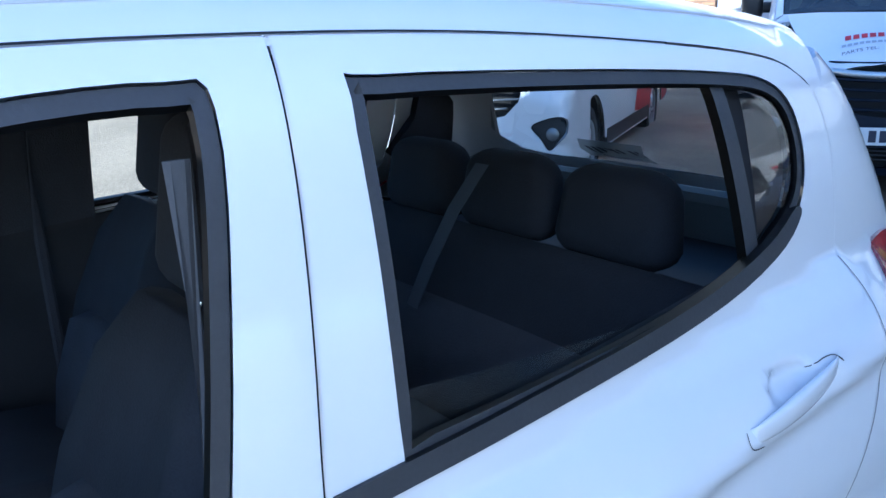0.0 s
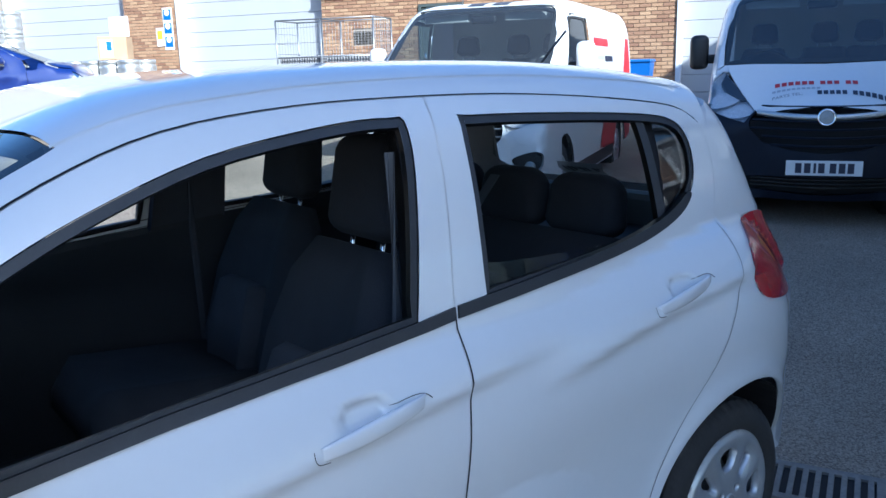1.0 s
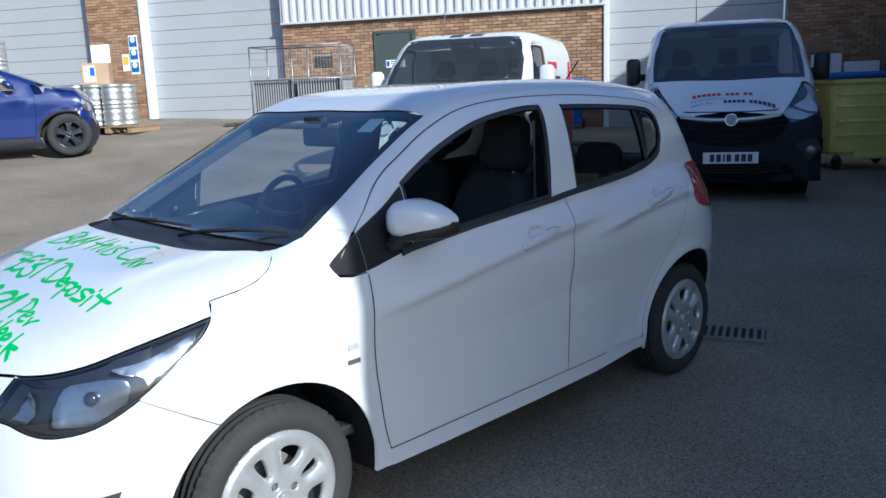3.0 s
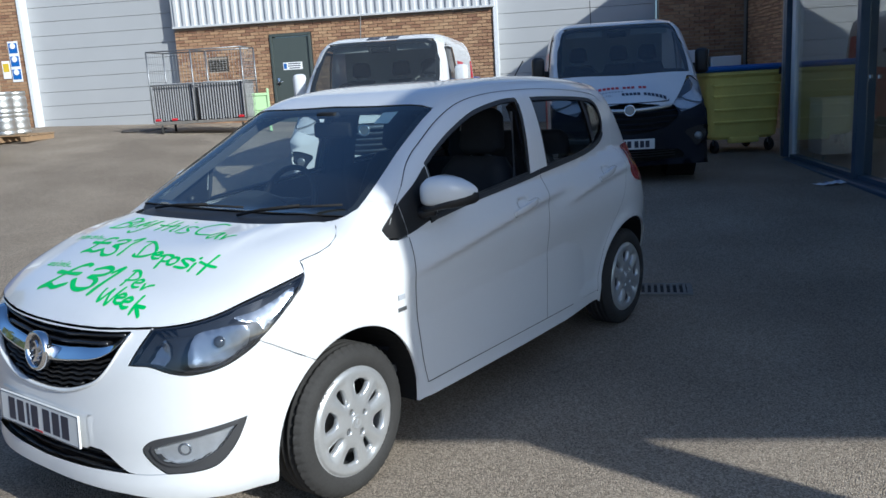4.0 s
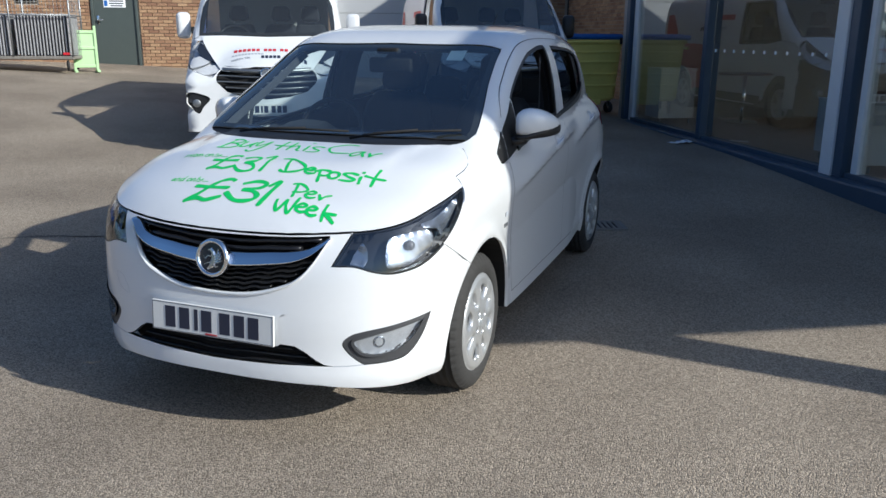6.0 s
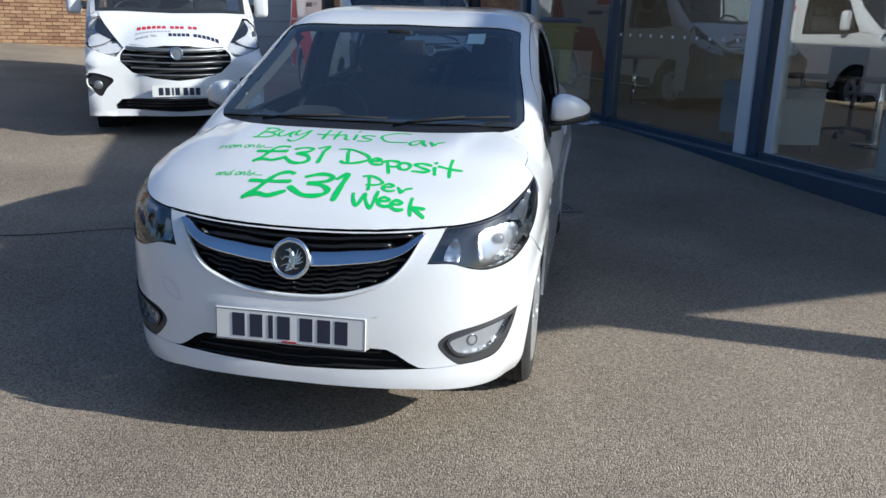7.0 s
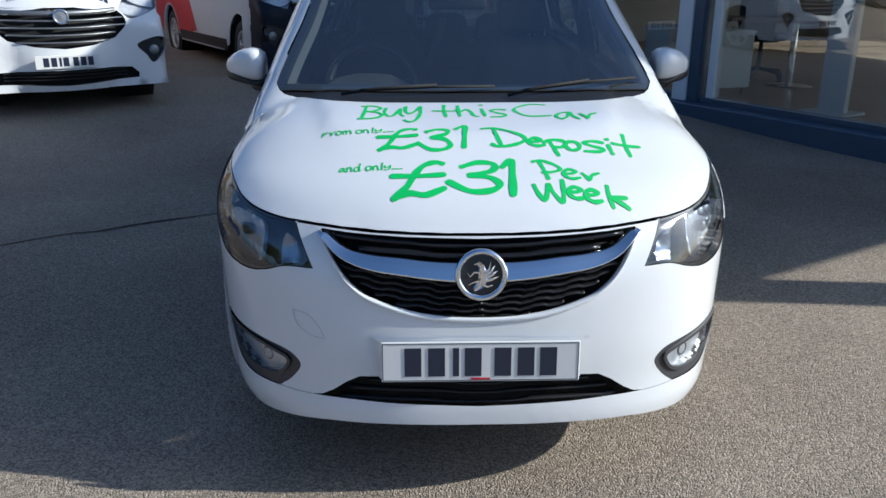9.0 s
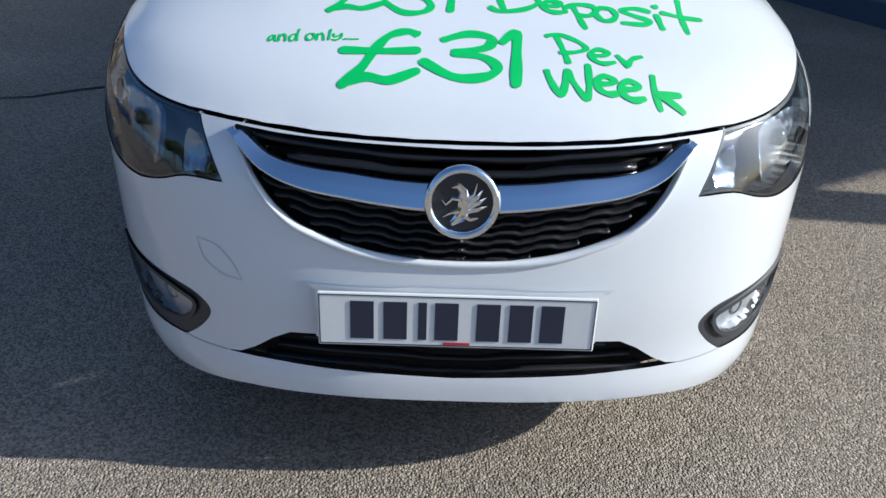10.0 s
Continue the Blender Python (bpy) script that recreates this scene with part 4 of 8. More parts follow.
cyl_bm((0, 1.19, 1.43), (0, 1.21, 1.455), 0.014, 10, ant)
part("roof_aerial", ant, M["black"], car, "", True)

# windscreen, its black border and the scuttle
ws_half = [(0.0, -1.075), (0.35, -1.068), (0.55, -1.05)] + [tuple(p) for p in ws]
ws_line = both(ws_half)
scr = car_shell.panel("windscreen", "top", inset(ws_line, 0.004), M["screen"], car, step=0.05, depth=0.004, gap=0, lip=0)
scr.visible_shadow = False
car_shell.panel("screen_border", "top", inset(ws_line, 0.001), M["gap"], scr, holes=[inset(ws_line, 0.032)], step=0.04, depth=0.007, gap=0, lip=0.02)
for sn in (1, -1):
    bm = bmesh.new()
    rows = []
    for x, y in ws[7:31]:
        p = car_shell.spot("top", x, y)
        rows.append([bm.verts.new((sn * (p.x - dx), p.y + dy, p.z - dz)) for dx, dy, dz in ((0.03, 0.01, 0.03), (0.045, 0.03, 0.045), (0.048, 0.045, 0.05))])
    for u, v in zip(rows, rows[1:]):
        for j in range(2):
            bm.faces.new((u[j], u[j + 1], v[j + 1], v[j]))
    part("pillar_lining", bm, M["cloth_grey"], car, "", True)
scuttle = both([(0.0, -1.226), (0.2, -1.224), (0.4, -1.219), (0.478, -1.187), (0.548, -1.111), (0.606, -1.076), (0.642, -1.04), (0.656, -1.0), (0.63, -1.005), (0.55, -1.03), (0.35, -1.045), (0.0, -1.052)])
car_shell.panel("scuttle_panel", "top", scuttle, M["black"], car, step=0.04, depth=0.012, gap=0, lip=0.05)
for x0, x1, y0, y1 in ((0.14, 0.6, -1.13, -1.0), (-0.42, 0.1, -1.12, -1.06)):
    a, b = car_shell.spot("top", x0, y0), car_shell.spot("top", x1, y1)
    up = Vector((0, -0.006, 0.012))
    arm = tube_bm([a + Vector((0.0, 0.0, -0.004)), a.lerp(b, 0.25) + up, a.lerp(b, 0.62) + up * 1.5], 0.0055, 8)
    wp = part("wiper", arm, M["gap"], car, "", True)
    part("wiper_blade", tube_bm([a.lerp(b, 0.12) + up * 0.6, a.lerp(b, 0.6) + up, b + up * 0.6], 0.005, 8), M["gap"], wp, "", True)

# tailgate and rear bumper
bk = both([(0.0, 1.035), (0.3, 1.038), (0.44, 1.05), (0.52, 1.085), (0.555, 1.14), (0.5, 1.26), (0.44, 1.36), (0.0, 1.375)])
car_shell.panel("tailgate", "back", both([(0.0, 0.948), (0.56, 0.952), (0.6, 1.05), (0.54, 1.28), (0.47, 1.385), (0.0, 1.4)]), M["white"], car, holes=[inset(bk, 0.03)], step=0.06)
rs = car_shell.panel("rear_screen", "back", inset(bk, 0.03), M["rear_glass"], car, step=0.08, depth=0.005, gap=0, lip=0)
rs.visible_shadow = False
sticker = car_shell.panel("screen_sticker", "back", [(-0.19, 1.085), (0.02, 1.085), (0.02, 1.135), (-0.19, 1.135)], M["frosted"], rs, step=0.06, depth=0.009, gap=0, lip=0)
for k in range(9):
    x = -0.17 + 0.02 * k
    if k != 6:
        car_shell.panel("sticker_bar", "back", [(x, 1.1), (x + 0.013, 1.1), (x + 0.013, 1.12), (x, 1.12)], M["trim"], sticker, step=0.05, depth=0.0115, gap=0, lip=0)
car_shell.panel("rear_bumper", "rear", arc(both([(0, 0.22), (30, 0.22), (47, 0.24), (50, 0.3), (50, 0.46), (54, 0.61), (61, 0.76), (63, 0.8), (30, 0.93), (0, 0.945)])), M["white"], car, step=0.05, depth=0.003)
tl = curve_through(arc([(56, 1.05), (64.5, 1.018), (71, 0.965), (72, 0.9), (69, 0.852), (58, 0.825), (47, 0.84), (42, 0.92), (46, 1.02)]), 4)
for sn in (1, -1):
    lamp_line = [(sn * u, v) for u, v in tl]
    corner = [(sn * u, v) for u, v in arc([(62, 0.79), (70, 0.82), (69, 1.1), (67, 1.22), (66, 1.3), (60, 1.36), (46, 1.39), (43, 1.1), (38, 0.96), (39, 0.9)])]
    car_shell.panel("rear_corner", "rear", corner, M["white"], car, step=0.03, depth=0.0035)
    car_shell.panel("tail_lamp", "rear", lamp_line, M["tail"], car, step=0.02, depth=-0.0045, gap=0, lip=0.014)

arch_f = []
for y, z in arch_points(FRONT_AXLE, 0.362, 0.352, 194, 121, 14):
    q = car_shell.spot("side", y, z)
    arch_f.append((math.atan2(q.x, -(q.y + 1.25)) * PIN, z))
bump_half = arc([(0, 0.24), (20, 0.239), (32, 0.235), (40, 0.223), (56, 0.202)]) + arch_f
lower_light = LIGHT_L[40:]
bump_half = bump_half + lower_light + LIGHT_L[0:9] + arc([(42.3, 0.768), (38, 0.7645), (25, 0.7545), (12, 0.7505), (0, 0.7495)])
bumper_line = both(bump_half)
bumper = car_shell.panel("front_bumper", "front", bumper_line, M["white"], car, holes=[GRILLE, INTAKE, inset(FOG_L, -0.002), inset(mirror_outline(FOG_L), -0.002)], step=0.026, gap=0.0015, lip=0.02)
car_shell.panel("nose_backing", "front", arc([(-66, 0.2), (66, 0.2), (66, 0.6), (44, 0.74), (-44, 0.74), (-66, 0.6)]), M["gap"], car, step=0.08, depth=0.085, gap=0, lip=0)


def nose_bar(points, r, depth, material, name, parent, flat=1.0):
    """A bar that follows the nose through (degrees, z, height) places."""
    bm = bmesh.new()
    rows = []
    for a, z, h in points:
        p = car_shell.spot("front", radians(a) * PIN, z)
        n = car_shell.normal(p)
        n.z *= 0.3
        n.normalize()
        p = p - n * depth
        rows.append([bm.verts.new(p + n * (r * flat * math.cos(t)) + Vector((0, 0, h * math.sin(t)))) for t in [k * math.tau / 10 for k in range(10)]])
    for u, v in zip(rows, rows[1:]):
        for j in range(10):
            bm.faces.new((u[j], u[(j + 1) % 10], v[(j + 1) % 10], v[j]))
    bm.faces.new(rows[0])
    bm.faces.new(rows[-1])
    bmesh.ops.recalc_face_normals(bm, faces=bm.faces[:])
    return part(name, bm, material, parent, "", True)


part("nose_undertray", box_bm(0, -1.66, 0.245, 0.76, 0.4, 0.02, 0.006), M["gap"], car)
grille = new("grille")
grille.parent, grille.empty_display_size = car, 0.05
# broad chrome band: its upper face leans back to the sky, its lower edge stands proud
BAND_MID = Table((0, 0.66), (6, 0.661), (13, 0.667), (18, 0.674), (24, 0.682), (28, 0.693), (31, 0.708), (34, 0.733), (36.4, 0.754))
BAND_HALF = Table((0, 0.0245), (13, 0.0215), (20, 0.02), (26, 0.016), (30, 0.011), (34, 0.006), (36.4, 0.003))
bm = bmesh.new()
rows = []
for a in np.linspace(-36.4, 36.4, 61):
    zc, hh = BAND_MID(abs(a)), BAND_HALF(abs(a))
    p = car_shell.spot("front", radians(a) * PIN, zc)
    out = Vector((math.sin(radians(a)), -math.cos(radians(a)), 0))
    rows.append([bm.verts.new(p + out * o + Vector((0, 0, hh * k))) for o, k in ((-0.03, 1.0), (-0.012, 0.98), (-0.006, 0.8), (0.004, 0.1), (0.014, -0.62), (0.0165, -0.8), (0.013, -0.95), (0.002, -1.0), (-0.03, -1.0))])
for u, v in zip(rows, rows[1:]):
    for j in range(9):
        bm.faces.new((u[j], u[(j + 1) % 9], v[(j + 1) % 9], v[j]))
bm.faces.new(rows[0])
bm.faces.new(rows[-1])
bmesh.ops.recalc_face_normals(bm, faces=bm.faces[:])
part("chrome_bar", bm, M["chrome"], grille, "", True)
for k, (z0, lim) in enumerate(((0.724, 33.5), (0.7, 27.5))):
    nose_bar([(a, z0 + 0.022 * (abs(a) / 36) ** 2, 0.0085) for a in np.linspace(-lim, lim, 25)], 0.016, 0.026, M["gloss_black"], "grille_slat", grille)


def wave(a, k):
    """Height of a lower grille row: flat crests and troughs, shifted a little from row to row."""
    return 0.0024 * math.tanh(2.4 * math.sin(radians(a) * 54 + k * 0.5))


for k in range(6):
    lim = (30.8, 28.6, 26.2, 23.0, 18.4, 11.0)[k]
    rise = lambda a, q: 0.052 * (abs(a) / 34) ** 2.2 + 0.628 - 0.0168 * q
    nose_bar([(a, rise(a, k) + wave(a, k), 0.0052) for a in np.linspace(-lim, lim, 121)], 0.014, 0.026, M["black"], "grille_slat", grille)
for k in range(3):
    z0 = 0.355 - 0.026 * k
    lim = (24, 28, 30)[k]
    nose_bar([(a, z0, 0.005) for a in np.linspace(-lim, lim, 25)], 0.012, 0.03, M["black"], "intake_slat", bumper)
# rolled white lip under the grille
GRILLE_LIP = [(13, 0.547), (23, 0.583), (27.5, 0.617), (30.8, 0.66), (34.2, 0.716), (36.6, 0.75)]
edge = curve_through([*[(-a, z) for a, z in GRILLE_LIP[::-1]], (0, 0.536), *GRILLE_LIP], 5, closed=False)
nose_bar([(e[0], e[1], 0.0095 - 0.0045 * (abs(e[0]) / 36.4) ** 2) for e in edge], 0.011, 0.004, M["white"], "grille_lip", bumper)
# badge: chrome ring, dark disc and a plain raised shape
bp = car_shell.spot("front", 0, 0.655)
bmat = Matrix.Translation(bp + Vector((0, -0.02, 0.008))) @ Matrix.Rotation(radians(80), 4, "X") @ Matrix.Scale(1.13, 4)
badge = part("badge", lathe_bm([(0.058, -0.02), (0.061, 0.0), (0.057, 0.007), (0.051, 0.008), (0.047, 0.002), (0.046, -0.004)], 40), M["chrome"], car, "round chrome badge", True, bmat)
part("badge_disc", lathe_bm([(0.047, -0.003), (0.0005, -0.002)], 32), M["lamp_grey"], badge)
# curved tapering ridges: a body, a raised wing of four quills, a foreleg and a tail
RIDGES = [
    [(-0.016, -0.036, 0.004), (-0.004, -0.026, 0.009), (0.004, -0.01, 0.011), (0.004, 0.006, 0.01), (0.0, 0.018, 0.007), (-0.008, 0.026, 0.006), (-0.017, 0.024, 0.002)],
    [(0.006, 0.004, 0.004), (0.018, 0.014, 0.004), (0.022, 0.032, 0.001)],
    [(0.008, -0.002, 0.004), (0.024, 0.008, 0.004), (0.031, 0.022, 0.001)],
    [(0.008, -0.009, 0.004), (0.026, -0.001, 0.004), (0.037, 0.01, 0.001)],
    [(0.006, -0.016, 0.004), (0.024, -0.012, 0.004), (0.039, -0.004, 0.001)],
    [(-0.002, 0.004, 0.004), (-0.016, 0.006, 0.004), (-0.026, -0.004, 0.003), (-0.032, 0.004, 0.001)],
    [(0.0, -0.022, 0.005), (0.014, -0.028, 0.004), (0.026, -0.024, 0.002)],
    [(-0.004, -0.014, 0.004), (-0.02, -0.018, 0.003), (-0.03, -0.024, 0.001)],
]
for line in RIDGES:
    bm = bmesh.new()
    rows = []
    for k, (x, y, w) in enumerate(line):
        u, v = line[max(0, k - 1)], line[min(len(line) - 1, k + 1)]
        d = Vector((v[0] - u[0], v[1] - u[1], 0)).normalized()
        n = Vector((-d.y, d.x, 0))
        c = Vector((x, y, -0.002))
        rows.append([bm.verts.new(c + n * w), bm.verts.new(c + n * w * 0.45 + Vector((0, 0, 0.004))), bm.verts.new(c - n * w * 0.45 + Vector((0, 0, 0.004))), bm.verts.new(c - n * w)])
    for u, v in zip(rows, rows[1:]):
        for j in range(3):
            bm.faces.new((u[j], u[j + 1], v[j + 1], v[j]))
    bmesh.ops.recalc_face_normals(bm, faces=bm.faces[:])
    part("badge_ridge", bm, M["chrome"], badge)
# tow-eye cover outline on the bumper
cov = curve_through(arc([(-39.4, 0.545, 1), (-36.2, 0.537), (-33.8, 0.508), (-32.3, 0.474, 1), (-35.4, 0.48), (-38.2, 0.505)]), 5)
car_shell.panel("tow_cover_seam", "front", cov, M["grey_ink"], bumper, holes=[inset(cov, 0.0014)], step=0.05, depth=-0.0006, gap=0, lip=0)

# head lamps and fog lamps
for sn, hl, fg in ((1, LIGHT_L, FOG_L), (-1, mirror_outline(LIGHT_L), mirror_outline(FOG_L))):
    lamp = new("headlight")
    lamp.parent, lamp.empty_display_size = car, 0.05
    car_shell.panel("lamp_bowl", "front", inset(hl, 0.002), M["lamp_grey"], lamp, step=0.04, depth=0.072, gap=0, lip=-0.067)
    car_shell.panel("lamp_lens", "front", inset(hl, 0.002), M["lens"], lamp, step=0.03, depth=0.002, gap=0, lip=0.0).visible_shadow = False
    car_shell.panel("lens_rim", "front", inset(hl, 0.001), M["black"], lamp, holes=[inset(hl, 0.0055)], step=0.04, depth=0.004, gap=0, lip=0.02)
    for poly, dp in (([(49.6, 0.66), (52.5, 0.646), (58.5, 0.65), (63, 0.682), (64.6, 0.73), (63.2, 0.768), (57, 0.772), (51.2, 0.752)], 0.034), ([(61.5, 0.797), (66, 0.812), (72, 0.834), (78.6, 0.852), (75.5, 0.795), (71, 0.752), (68, 0.742), (66.8, 0.775)], 0.026), ([(40.2, 0.665), (43.5, 0.655), (45, 0.7), (44.5, 0.742), (42.6, 0.725)], 0.03)):
        ring = [(sn * u, v) for u, v in curve_through(arc(poly), 4)]
        rf = car_shell.panel("reflector", "front", ring, M["lamp_chrome"], lamp, step=0.02, depth=dp, gap=0, lip=0.012)
        # a hollow bowl with fine flutes
        mid = sum((q.co for q in rf.data.vertices), Vector()) / len(rf.data.vertices)
        reach = max((q.co - mid).length for q in rf.data.vertices)
        hollow = car_shell.normal(car_shell.spot("front", ring[0][0], ring[0][1]))
        for q in rf.data.vertices:
            q.co -= hollow * (0.022 * max(0.0, 1 - ((q.co - mid).length / reach) ** 2))
        for k, vert in enumerate(rf.data.vertices):
            vert.co += Vector((0, 0.0024 * math.sin(vert.co.x * 260 + vert.co.z * 95) + 0.0016 * math.sin(vert.co.z * 190), 0.001 * math.sin(vert.co.z * 260)))
    c = car_shell.spot("front", sn * radians(57.2) * PIN, 0.724)
    n = car_shell.normal(c)
    # a round cap over the bulb
    bm = lathe_bm([(0.017, -0.012), (0.019, 0.002), (0.016, 0.008), (0.009, 0.012), (0.0005, 0.013)], 24, m=Matrix.Translation(c - n * 0.045) @ n.to_track_quat("Z", "Y").to_matrix().to_4x4())
    part("bulb_shield", bm, M["lamp_grey"], lamp, "", True)
    lensline = [(sn * u, v) for u, v in curve_through(arc([(40.4, 0.395), (42.8, 0.412), (48, 0.429), (59.2, 0.453, 1), (55.6, 0.39), (51.2, 0.355), (46.2, 0.344), (42.4, 0.355)]), 4)]
    fog = car_shell.panel("fog_lamp", "front", fg, M["bezel"], car, holes=[lensline], step=0.03, depth=0.003, gap=0, lip=0.03)
    rf = car_shell.panel("fog_reflector", "front", lensline, M["fog_mirror"], fog, step=0.014, depth=0.02, gap=0, lip=-0.02)
    for vert in rf.data.vertices:
        vert.co += Vector((0, 0.0018 * math.sin(vert.co.x * 210), 0.0))
    # thin grey strip painted on for the shade along the bumper's lower fold
    lip = [(sn * u, v) for u, v in arc([(35.4, 0.309), (39, 0.31), (42.9, 0.3135), (42.9, 0.31), (39, 0.3065), (35.4, 0.3055)])]
    car_shell.panel("lip_crease", "front", lip, M["grey_ink"], bumper, step=0.05, depth=-0.0006, gap=0, lip=0)
    car_shell.panel("fog_rim", "front", inset(lensline, -0.007), M["bezel"], fog, holes=[inset(lensline, 0.002)], step=0.03, depth=-0.0045, gap=0, lip=0.006)
    cc = car_shell.spot("front", sn * radians(47) * PIN, 0.384)
    cn = car_shell.normal(cc)
    part("fog_bulb", lathe_bm([(0.02, -0.012), (0.022, 0.0), (0.018, 0.003), (0.01, -0.004), (0.0005, 0.0)], 24, m=Matrix.Translation(cc - cn * 0.02) @ cn.to_track_quat("Z", "Y").to_matrix().to_4x4()), M["lamp_chrome"], fog, "", True)
    car_shell.panel("fog_lens", "front", inset(lensline, 0.001), M["lens"], fog, step=0.03, depth=0.001, gap=0, lip=0).visible_shadow = False

# number plate and lettering
holder = curve_through([(-0.262, 0.372, 1), (-0.274, 0.388), (-0.272, 0.478), (-0.262, 0.489), (0.262, 0.489), (0.272, 0.478), (0.274, 0.388), (0.262, 0.372, 1)], 3)
car_shell.panel("plate_plinth", "front", [(PIN * math.atan2(x, 0.69), z) for x, z in holder], M["white"], bumper, step=0.03, depth=-0.006, gap=0, lip=0.007)
plate = part("number_plate", box_bm(0, 0, 0, 0.522, 0.008, 0.112, 0.003), M["plate"], car, "white plate with plain dark bars", False, pose(0.0, -1.953, 0.431, -4))
for k, x in enumerate((-0.174, -0.112, -0.061, -0.016, 0.062, 0.123, 0.182)):
    part("plate_bar", box_bm(0, 0, 0, 0.016 if k == 2 else 0.044, 0.002, 0.079, 0.0), M["ink"], plate, "", False, pose(x - 0.004, -0.0044, 0.0))
rim = box_bm(0, 0, 0.0515, 0.516, 0.0015, 0.0018)
for c, s in (((0, -0.0515), (0.516, 0.0018)), ((-0.257, 0), (0.0018, 0.103)), ((0.257, 0), (0.0018, 0.103))):
    box_bm(c[0], 0, c[1], s[0], 0.0015, s[1], 0, rim)
part("plate_border", rim, M["ink"], plate, "", False, pose(0, -0.0042, 0))
part("plate_maker_mark", box_bm(0, 0, 0, 0.05, 0.0012, 0.005), M["red"], plate, "", False, pose(0, -0.0046, -0.047))


